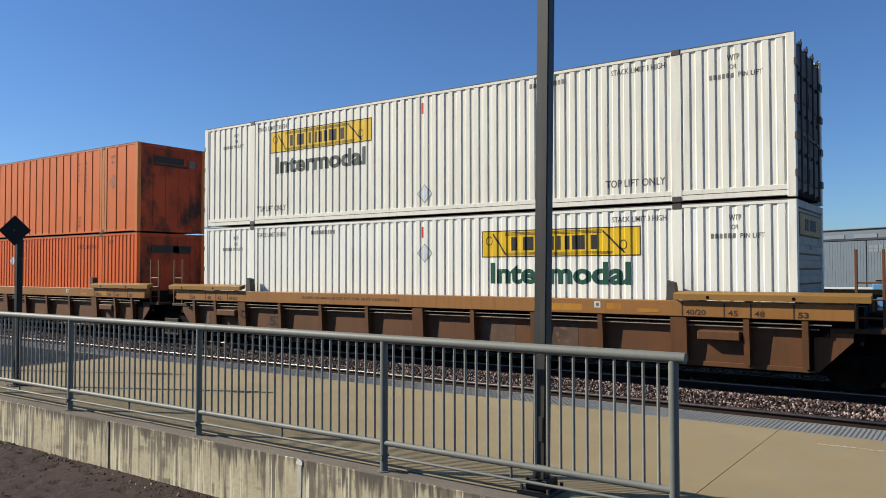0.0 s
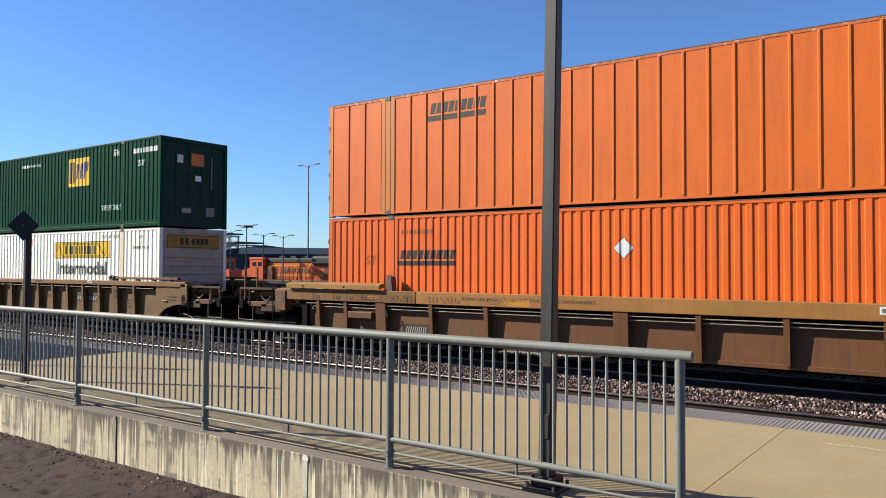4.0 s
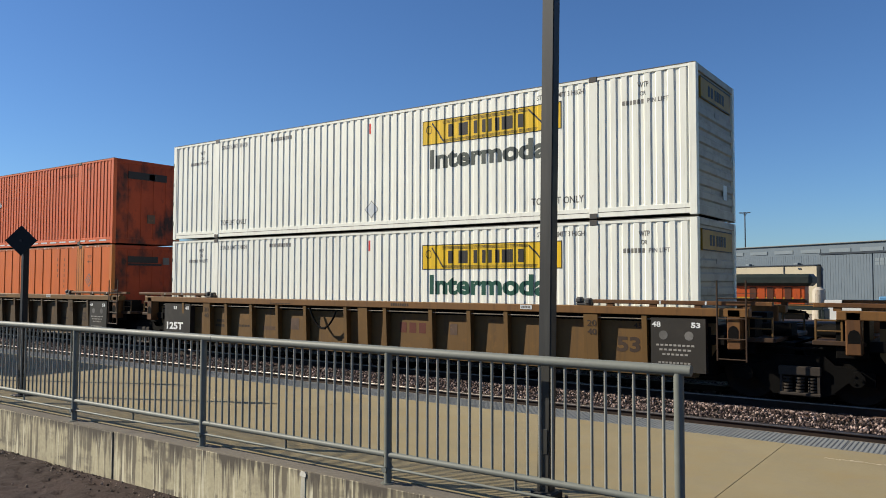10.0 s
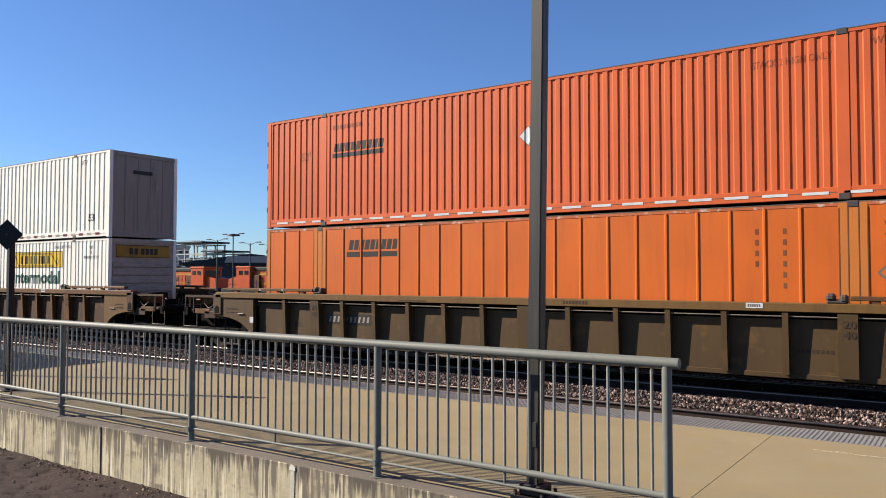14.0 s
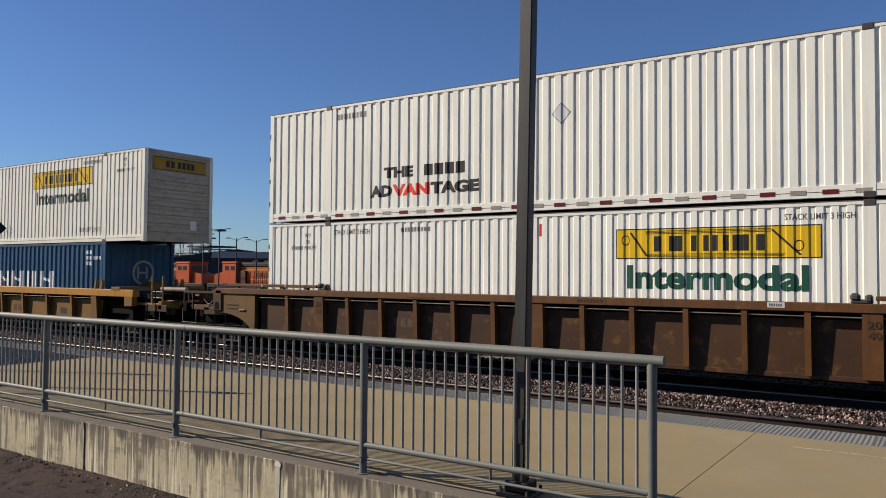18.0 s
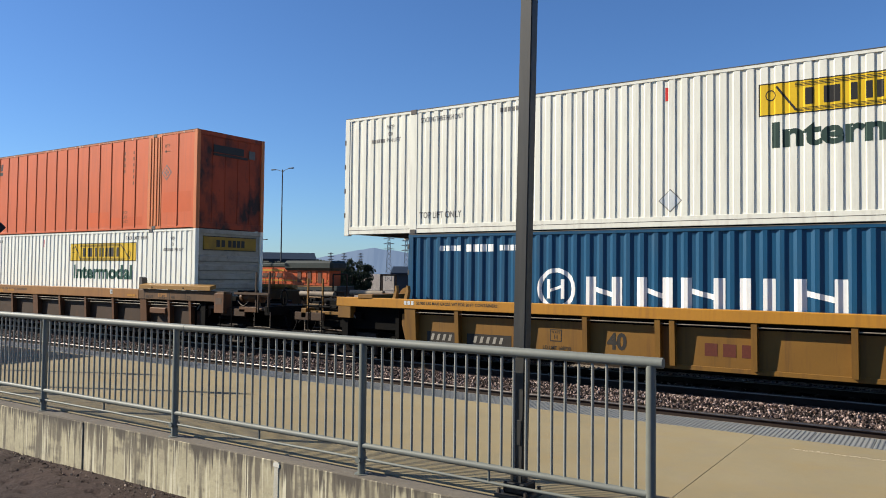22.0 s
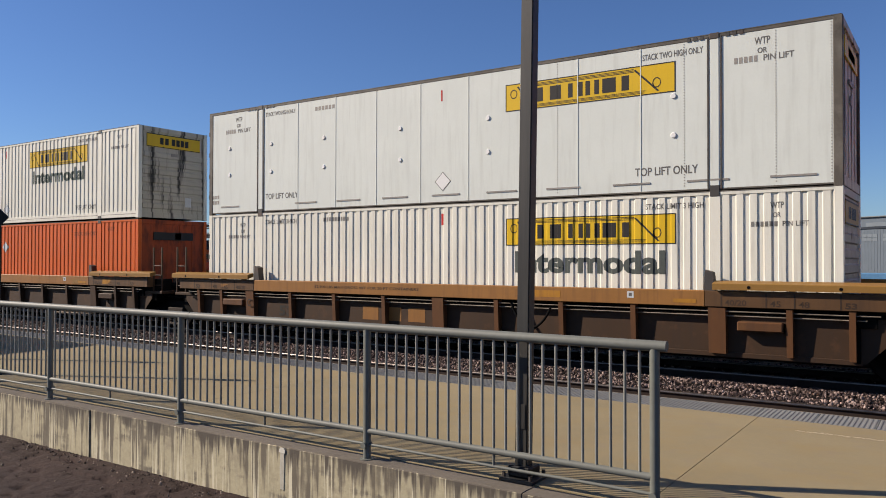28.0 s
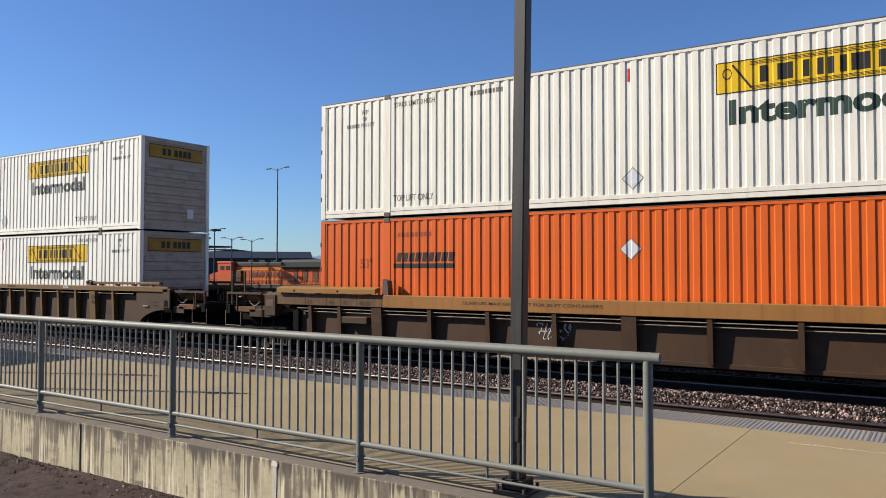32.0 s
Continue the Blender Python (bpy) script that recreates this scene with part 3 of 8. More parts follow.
def end_ribbed(mat, sign, long=LONG, high=HIGH, sign_z=2.27):
    """Level ribs across the front wall, and a yellow name panel under its top edge."""
    def make():
        hx, out = long / 2, []
        bm = bmesh.new()
        box(bm, hx - 0.06, hx - 0.045, -1.18, 1.18, 0.05, high - 0.02)
        out.append(("front_wall", bm, mat, ""))
        for k in range(7):
            z = 0.30 + k * 0.27
            bm = bmesh.new()
            vs = [[bm.verts.new((hx - d, y, zz)) for d, zz in ((0.05, z), (0.05, z + 0.2), (0.012, z + 0.165), (0.012, z + 0.035))] for y in (-1.14, 1.14)]
            bm.faces.new(vs[0]), bm.faces.new(vs[1][::-1])
            for i in range(4):
                j = (i + 1) % 4
                bm.faces.new((vs[0][i], vs[0][j], vs[1][j], vs[1][i]))
            out.append(("front_rib", bm, mat, ""))
        for z0_, z1_ in ((0.02, 0.2), (high - 0.14, high - 0.004)):
            bm = bmesh.new()
            box(bm, hx - 0.05, hx - 0.004, -1.2, 1.2, z0_, z1_, 0.006)
            out.append(("front_rail", bm, mat, ""))
        if sign:
            bm = bmesh.new()
            box(bm, hx - 0.05, hx - 0.008, -1.0, 1.0, sign_z, sign_z + 0.42)
            out.append(("name_panel", bm, M_YELLOW if mat is M_SOOTYEND else M_YELEND, "yellow panel with black bars"))
            for a, w in ((-0.54, 0.13), (-0.35, 0.13), (-0.10, 0.13), (0.07, 0.13), (0.24, 0.13), (0.41, 0.13)):
                bm = bmesh.new()
                box(bm, hx - 0.008, hx - 0.004, a, a + w, sign_z + 0.1, sign_z + 0.31)
                out.append(("name_bar", bm, M_BLACK, ""))
            bm = bmesh.new()
            box(bm, hx - 0.008, hx - 0.004, -1.0, 1.0, sign_z + 0.395, sign_z + 0.42)
            box(bm, hx - 0.008, hx - 0.004, -1.0, 1.0, sign_z, sign_z + 0.02)
            out.append(("panel_ruling", bm, M_BLACK, ""))
        bm = bmesh.new()
        box(bm, hx - 0.012, hx - 0.003, 0.42, 0.66, 0.42, 0.72)
        out.append(("data_plate", bm, M_PLACARD, "pale data plate"))
        bm = bmesh.new()
        box(bm, hx - 0.012, hx - 0.003, -0.12, 0.18, 2.02, 2.12)
        out.append(("data_plate", bm, M_GREYLET, "worn grey data plate"))
        return out
    return make


def end_doors(mat, long=LONG, high=HIGH):
    """Two leaves with level swages, four lock rods with cams and handles, and hinges."""
    def make():
        hx, out = long / 2, []
        for y0, y1 in ((-1.17, -0.012), (0.012, 1.17)):
            bm = bmesh.new()
            box(bm, hx - 0.07, hx - 0.045, y0, y1, 0.16, high - 0.12)
            for k in range(5):
                z = 0.3 + k * 0.48
                prism(bm, [(hx - 0.05, z), (hx - 0.05, z + 0.36), (hx - 0.022, z + 0.31), (hx - 0.022, z + 0.05)], "y", y0 + 0.06, y1 - 0.06)
            out.append(("door_leaf", bm, mat, ""))
        for y in (-0.85, -0.3, 0.3, 0.85):
            bm = bmesh.new()
            tube(bm, (hx + 0.012, y, 0.06), (hx + 0.012, y, high - 0.05), 0.018, 8)
            for z in (0.1, 0.8, 1.5, 2.2, high - 0.15):
                box(bm, hx - 0.03, hx + 0.03, y - 0.045, y + 0.045, z, z + 0.06)
            box(bm, hx, hx + 0.035, y, y + 0.34 * (1 if y < 0 else -1), 1.12, 1.16)
            out.append(("lock_rod", bm, M_CAST, ""))
        for s in (-1, 1):
            for z in (0.35, 1.0, 1.65, 2.3):
                bm = bmesh.new()
                box(bm, hx - 0.02, hx + 0.02, s * 1.30, s * 1.06, z, z + 0.13)
                out.append(("hinge", bm, M_CAST, ""))
        return out
    return make


def end_sheet(mat, marks, waves=0, long=LONG, high=HIGH):
    """A front wall of flat or waved sheet, with the given painted marks (a list of (name, material, y0, y1, z0, z1))."""
    def make():
        hx, out = long / 2, []
        bm = bmesh.new()
        box(bm, hx - 0.07, hx - 0.045, -1.18, 1.18, 0.05, high - 0.02)
        for k in range(waves):
            y = -1.08 + k * 2.16 / waves
            wave = bmesh.new()
            prism(wave, [(hx - 0.05, y), (hx - 0.012, y + 0.04), (hx - 0.012, y + 0.13), (hx - 0.05, y + 0.17)], "z", 0.2, high - 0.14)
            out.append(("front_wave", wave, mat, ""))
        if not waves:
            for k in range(1, 5):
                seam = bmesh.new()
                box(seam, hx - 0.046, hx - 0.034, -1.2 + k * 0.48, -1.17 + k * 0.48, 0.2, high - 0.14)
                out.append(("front_seam", seam, mat, ""))
        out.append(("front_wall", bm, mat, ""))
        for z0_, z1_ in ((0.02, 0.2), (high - 0.14, high - 0.004)):
            bm = bmesh.new()
            box(bm, hx - 0.05, hx - 0.004, -1.2, 1.2, z0_, z1_, 0.006)
            out.append(("front_rail", bm, mat, ""))
        for n_, m_, y0, y1, z0, z1 in marks:
            bm = bmesh.new()
            box(bm, hx - 0.03, hx - 0.007, y0, y1, z0, z1)
            out.append((n_, bm, m_, ""))
        return out
    return make


def u(x, long=LONG):
    return x - long / 2


def diamond_bm(x, z, r):
    bm = bmesh.new()
    ring(bm, [(x - r, 0, z), (x, 0, z - r), (x + r, 0, z), (x, 0, z + r)])
    return bm


def placard(con, skin, x, z, r, mat):
    """A pale diamond frame with a thin dark edge, for hazard cards."""
    key = ("placard", skin, round(x, 3), z, r, mat.name)
    paint_on("placard_edge", diamond_bm(x, z, r + 0.022), M_STENCIL, con, skin, (key, "e"))
    paint_on("placard", diamond_bm(x, z, r), mat, con, skin, (key, "p"), "pale diamond placard frame").location.y = -0.003


def logo_intermodal(con, skin, x, z, key, worn=False, word=True, long=LONG):
    """Yellow panel, ruled black, with block bars for the name and slanting speed lines; the word stands under it."""
    paint_on("name_panel", rect_bm(u(x), u(x + 3.66), z, z + 0.58), M_YELLOW, con, skin, (key, "panel"), "yellow name panel ruled in black")
    bm = bmesh.new()
    for a, b, c, d in ((0, 3.66, 0, 0.02), (0, 3.66, 0.56, 0.58), (0, 0.02, 0.02, 0.56), (3.64, 3.66, 0.02, 0.56)):
        ring(bm, [(u(x + a), 0, z + c), (u(x + b), 0, z + c), (u(x + b), 0, z + d), (u(x + a), 0, z + d)])
    for k in range(3):
        ring(bm, [(u(x + 0.62), 0, z + 0.04 + k * 0.022), (u(x + 3.05 + k * 0.03), 0, z + 0.04 + k * 0.022), (u(x + 3.05), 0, z + 0.05 + k * 0.022), (u(x + 0.62), 0, z + 0.05 + k * 0.022)])
        ring(bm, [(u(x + 0.6), 0, z + 0.47 + k * 0.025), (u(x + 2.85), 0, z + 0.47 + k * 0.025), (u(x + 2.85), 0, z + 0.482 + k * 0.025), (u(x + 0.6), 0, z + 0.482 + k * 0.025)])
    for x0, x1 in ((0.28, 0.62), (2.85, 3.33)):
        ring(bm, [(u(x + x0), 0, z + 0.50), (u(x + x0 + 0.03), 0, z + 0.52), (u(x + x1 + 0.02), 0, z + 0.06), (u(x + x1 - 0.02), 0, z + 0.05)])
    for x0 in (0.2, 3.3):
        for k in range(10):
            a, b = k * math.tau / 10, (k + 1) * math.tau / 10
            cx, cz, w = u(x + x0), z + 0.22 if x0 > 1 else z + 0.36, 0.085
            ring(bm, [(cx + w * math.cos(a), 0, cz + 1.2 * w * math.sin(a)), (cx + w * math.cos(b), 0, cz + 1.2 * w * math.sin(b)),
                      (cx + 0.8 * w * math.cos(b), 0, cz + 0.95 * w * math.sin(b)), (cx + 0.8 * w * math.cos(a), 0, cz + 0.95 * w * math.sin(a))])
    paint_on("panel_ruling", bm, M_BLACK, con, skin, (key, "ruling")).location.y = -0.002
    for a, w in ((0.76, 0.13), (1.05, 0.25), (1.46, 0.10), (1.68, 0.10), (1.84, 0.10), (2.03, 0.10), (2.20, 0.28), (2.60, 0.15)):
        paint_on("name_bar", rect_bm(u(x + a), u(x + a + w), z + 0.14, z + 0.43), M_BLACK, con, skin, (key, "bar", a)).location.y = -0.002
    if word:
        paint_on("word", word_bm("Intermodal", u(x + 0.22), z - 0.58, 0.46, 3.24), M_DULLWORD if worn == "dull" else M_WORNWORD if worn else M_DKGREEN, con, skin, (key, "word", worn), "bold word under the panel")


def small_words(con, skin, key, lines, mat=M_STENCIL):
    """Small stencilled lines: (word, x from the left end, height over the base, letter height, width)."""
    for i, (w, x, z, h, wd) in enumerate(lines):
        tagged(paint_on("stencil", word_bm(w, u(x), z, h, wd), mat, con, skin, (key, i, w)), kind="stuff")


def small_bars(con, skin, key, lines, mat=M_GREYLET):
    for i, (x, z, w, h, n) in enumerate(lines):
        tagged(paint_on("stencil", bars_bm(u(x), z, w, h, n), mat, con, skin, (key, "b", i)), kind="stuff")


def slogan_bars(con, skin, x, z, w, h, key, mat=M_BLACK):
    """A slanting black name made of plain bars over a solid underline."""
    n = 9
    step = (w - 0.1) / n
    for k in range(n):
        a0, lean = u(x + 0.06 + k * step), h * 0.12
        bm = bmesh.new()
        ring(bm, [(a0, 0, z + h * 0.42), (a0 + step * 0.78, 0, z + h * 0.42), (a0 + step * 0.78 + lean, 0, z + h), (a0 + lean, 0, z + h)])
        paint_on("name_bar", bm, mat, con, skin, (key, "n", k), "black slanting name bar" if k == 0 else "")
    paint_on("underline", rect_bm(u(x), u(x + w - 0.05), z, z + h * 0.3), mat, con, skin, (key, "u"))


def stand(name, cx, z, label, category, group):
    return thing(name, pose(cx, TRACK_Y, z), label, category, group)


TRACK_Y, RAIL_Z = 15.65, -0.30
G_BOX = "containers on the train"
MOVERS = []


def intermodal_box(cx, z, flip=False, mat=M_WHITE, end_mat=M_CREAMEND, plain_end=False, low=False, worn=False, red=True, what="", word="STACK LIMIT 3 HIGH", post=None):
    """White waved 53 ft container with a yellow panel; flip: its doors stand towards the train's head."""
    con = stand("freight_container", cx, z, what, "shipping container", G_BOX)
    body(con, "wave" + (post.name if post else ""), mat, WAVE, post_mat=post)
    tag = ("jb", mat.name, flip, worn, low)
    lz = 1.94
    logo_intermodal(con, WAVE, 2.81 if flip else 9.68, lz, tag, worn)
    small_words(con, WAVE, tag, [("TOP LIFT ONLY", 12.62, 0.36, 0.15, 1.22), ("TOP LIFT ONLY", 2.28, 0.36, 0.15, 1.15), (word, 12.75, 2.60, 0.11, 1.1),
                                 (word, 2.3, 2.58, 0.12, 1.15), ("WTP", 15.0, 2.55, 0.11, 0.22), ("OR", 15.04, 2.39, 0.09, 0.13),
                                 ("PIN LIFT", 15.2, 2.23, 0.09, 0.42), ("WTP", 1.3, 2.52, 0.11, 0.22), ("OR", 1.34, 2.37, 0.09, 0.13), ("PIN LIFT", 1.3, 2.22, 0.09, 0.4)])
    small_bars(con, WAVE, tag, [(14.68, 2.23, 0.46, 0.09, 6), (0.84, 2.22, 0.4, 0.09, 6), (10.9 if flip else 4.4, 2.6, 0.85, 0.10, 9)], M_STENCILPALE)
    dz = 2.06 if low else 0.52
    if not (low and worn):
        placard(con, WAVE, u(8.1), dz, 0.20, M_PLACARD)
    if red:
        paint_on("red_mark", rect_bm(u(8.0), u(8.06), 2.42, 2.68), M_RED, con, WAVE, (tag, "red"))
    if flip:
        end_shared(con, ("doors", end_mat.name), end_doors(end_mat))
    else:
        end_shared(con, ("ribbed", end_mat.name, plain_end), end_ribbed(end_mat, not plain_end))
    MOVERS.append((con, cx, z))
    return con


def orange_waved(cx, z, mat, skin, logo, card, striped, what, bars=()):
    con = stand("freight_container", cx, z, what, "shipping container", G_BOX)
    body(con, "orange" + str(skin.pitch), mat, skin)
    key = ("ow", logo, mat.name)
    slogan_bars(con, skin, *logo, 1.74, 0.36, key)
    placard(con, skin, u(card[0]), card[1], 0.2, M_PLACARD)
    small_words(con, skin, key, [("STACK 2 HIGH ONLY", 12.6, 2.42, 0.13, 1.3), ("WTP", 14.5, 2.55, 0.13, 0.35), ("53'", 1.28, 1.72, 0.23, 0.34)], M_FADEWORD)
    small_bars(con, skin, key, [(2.4, 2.45, 1.0, 0.10, 8)], M_FADEWORD)
    if striped:
        for k in range(24):
            a, y = u(0.4 + k * 0.65), -WIDE / 2 - 0.002
            bm = bmesh.new()
            ring(bm, [(a, y, 0.1), (a + 0.42, y, 0.1), (a + 0.42, y, 0.15), (a, y, 0.15)])
            part("reflective_dash", bm, M_PLACARD, con)
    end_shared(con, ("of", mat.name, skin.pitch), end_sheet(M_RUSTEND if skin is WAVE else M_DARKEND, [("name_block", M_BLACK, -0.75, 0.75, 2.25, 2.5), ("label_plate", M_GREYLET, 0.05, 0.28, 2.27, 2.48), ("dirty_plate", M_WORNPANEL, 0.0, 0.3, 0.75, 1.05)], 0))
    MOVERS.append((con, cx, z))
    return con


def orange_sheeted(cx, z, rib, logo, what, end_mat, marks_z=1.7, mat=M_FADED, post=M_TANPOST, post_w=0.44, patches=()):
    """Sheet-and-post container: flat orange panels between narrow seams, and broad tan lift posts."""
    con = stand("freight_container", cx, z, what, "shipping container", G_BOX)
    body(con, "sheet" + str(rib), mat, SHEET, post_mat=post, rib=rib, post_w=post_w, rail=0.10, posts=(1.98,), corner_mat=post, edge_mat=M_CHIPPED, ridged=True)
    key = ("os", rib)
    for k, (a, b, c, d) in enumerate(patches):
        paint_on("paint_patch", rect_bm(u(a), u(b), c, d), M_PATCH, con, SHEET, (key, "patch", k), "touched-up orange patch").location.y = 0.0015
    slogan_bars(con, SHEET, *logo, 1.66, 0.42, key)
    bm = diamond_bm(u(14.75), marks_z, 0.24)
    paint_on("diamond_mark", bm, M_STENCIL, con, SHEET, (key, "d"))
    bm = diamond_bm(u(14.75), marks_z, 0.19)
    paint_on("diamond_inner", bm, mat, con, SHEET, (key, "di")).location.y = -0.002
    for dx, dz in ((0, 0.07), (0, -0.07), (0.07, 0), (-0.07, 0)):
        paint_on("diamond_block", diamond_bm(u(14.75 + dx), marks_z + dz, 0.05), M_STENCIL, con, SHEET, (key, "db", dx, dz)).location.y = -0.004
    small_words(con, SHEET, key, [("TOP", 12.6, 0.52, 0.09, 0.24), ("LIFT", 12.6, 0.38, 0.09, 0.24), ("ONLY", 12.58, 0.24, 0.09, 0.28), ("WTP", 14.62, 2.45, 0.11, 0.26), ("WTP", 1.75, 2.45, 0.11, 0.26)], M_POSTRIDGE)
    for x in (1.75, 14.62):
        bm = rect_bm(u(x + 0.08), u(x + 0.28), 2.325, 2.345)
        ring(bm, [(u(x), 0, 2.335), (u(x + 0.1), 0, 2.285), (u(x + 0.1), 0, 2.385)])
        paint_on("arrow_mark", bm, M_POSTRIDGE, con, SHEET, (key, "arrow", x))
    for x, n in ((12.62, 4), (13.08, 6)):
        bm = bmesh.new()
        for k in range(n):
            ring(bm, [(u(x), 0, 2.38 - k * 0.19), (u(x) + 0.055, 0, 2.38 - k * 0.19), (u(x) + 0.055, 0, 2.48 - k * 0.19), (u(x), 0, 2.48 - k * 0.19)])
        paint_on("number_block", bm, M_POSTRIDGE, con, SHEET, (key, "num", x))
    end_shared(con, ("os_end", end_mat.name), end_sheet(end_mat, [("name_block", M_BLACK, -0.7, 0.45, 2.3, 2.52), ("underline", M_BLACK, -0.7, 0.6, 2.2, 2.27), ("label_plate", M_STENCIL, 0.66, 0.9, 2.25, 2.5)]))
    MOVERS.append((con, cx, z))
    return con


def green_box(cx, z):
    con = stand("freight_container", cx, z, "dark green waved container with a yellow square emblem", "shipping container", G_BOX)
    body(con, "green", M_GREEN, WAVE)
    sk = WAVE
    paint_on("emblem_panel", rect_bm(u(10.56), u(11.97), 1.55, 2.55), M_YELLOW, con, sk, None, "square yellow emblem panel")
    bm = bmesh.new()
    for a, b, c, d in ((0.1, 0.26, 0.12, 0.88), (0.33, 0.45, 0.12, 0.88)):
        ring(bm, [(u(10.56 + a), 0, 1.55 + c), (u(10.56 + b), 0, 1.55 + c), (u(10.56 + b), 0, 1.55 + d), (u(10.56 + a), 0, 1.55 + d)])
    paint_on("emblem_mark", bm, M_BLACK, con, sk).location.y = -0.002
    bm = bmesh.new()
    for p in ([(0.52, 0.26), (0.65, 0.26), (0.72, 0.80), (0.59, 0.80)], [(0.78, 0.26), (0.90, 0.26), (0.97, 0.80), (0.85, 0.80)], [(1.02, 0.26), (1.13, 0.26), (1.17, 0.84), (1.06, 0.84)], [(1.2, 0.5), (1.33, 0.5), (1.35, 0.84), (1.22, 0.84)]):
        ring(bm, [(u(10.56 + a), 0, 1.55 + b) for a, b in p])
    paint_on("emblem_mark", bm, M_NAVY, con, sk).location.y = -0.004
    placard(con, sk, u(4.9), 2.24, 0.22, M_PLACARD)
    small_words(con, sk, ("gr",), [("TOP LIFT ONLY", 12.72, 0.62, 0.18, 1.2), ("TOP LIFT ONLY", 2.2, 0.42, 0.16, 1.2), ("53'", 14.92, 2.0, 0.2, 0.36), ("53'", 0.95, 2.0, 0.2, 0.36),
                                   ("WTP", 13.45, 2.42, 0.16, 0.36), ("WTP", 2.3, 2.42, 0.16, 0.34), ("HIGH CUBE", 7.9, 2.46, 0.1, 0.7)], M_WHITELET)
    small_bars(con, sk, ("gr",), [(14.62, 2.42, 0.5, 0.16, 4), (15.2, 2.42, 0.8, 0.16, 6), (7.2, 2.46, 0.6, 0.1, 6), (13.45, 2.62, 0.36, 0.03, 1)], M_WHITELET)
    end_shared(con, ("green_end",), end_sheet(M_GREENEND, [("placard", M_PLACARD, -0.68, -0.46, 2.1, 2.36), ("emblem_panel", M_TANPOST, -0.15, 0.35, 2.05, 2.45), ("number_block", M_WHITELET, 0.02, 0.24, 1.55, 1.72),
                                                    ("label_plate", M_GREYLET, -0.5, -0.15, 0.48, 0.64), ("data_plate", M_STENCILPALE, 0.45, 0.78, 0.4, 0.7), ("number_block", M_STENCILPALE, 0.64, 0.68, 1.3, 2.4)], 0))
    MOVERS.append((con, cx, z))


def slogan_box(cx, z):
    con = stand("freight_container", cx, z, "white waved container with black and red slogan", "shipping container", G_BOX)
    body(con, "slogan", M_WHITE, WAVE_BOX, rail=0.24)
    sk = WAVE_BOX
    for w, x, zz, h, wd, m in (("THE", 3.86, 0.96, 0.26, 0.88, M_BLACK), ("AD", 3.45, 0.52, 0.28, 0.66, M_BLACK), ("VAN", 4.13, 0.52, 0.28, 1.06, M_SLOGANRED), ("TAGE", 5.22, 0.52, 0.28, 1.32, M_BLACK)):
        paint_on("slogan_word", word_bm(w, u(x), zz, h, wd), m, con, sk, None, "red slogan word" if m is M_SLOGANRED else "black slogan word")
    for k in range(4):
        paint_on("name_bar", rect_bm(u(5.05 + k * 0.29), u(5.05 + k * 0.29 + 0.24), 0.96, 1.22), M_BLACK, con, sk)
    for k in range(31):
        bm = bmesh.new()
        a = u(0.35 + k * 0.5)
        ring(bm, [(a, -WIDE / 2 - 0.003, 0.09), (a + 0.25, -WIDE / 2 - 0.003, 0.09), (a + 0.25, -WIDE / 2 - 0.003, 0.17), (a, -WIDE / 2 - 0.003, 0.17)])
        part("reflective_strip", bm, M_MAROON if k % 2 == 0 else M_GREYLET, con)
    placard(con, sk, u(8.5), 2.02, 0.2, M_PLACARD)
    small_words(con, sk, ("sl",), [("53", 14.9, 0.55, 0.26, 0.36), ("WTP", 14.4, 2.5, 0.16, 0.36)])
    small_bars(con, sk, ("sl",), [(2.35, 2.52, 1.0, 0.14, 8)], M_GREYLET)
    end_shared(con, ("slogan_end",), end_sheet(M_GREYDOOR, [("name_block", M_BLACK, -0.42, 0.3, 2.18, 2.3), ("scuff", M_GREYLET, 0.45, 0.5, 1.6, 2.0)], 0))
    MOVERS.append((con, cx, z))


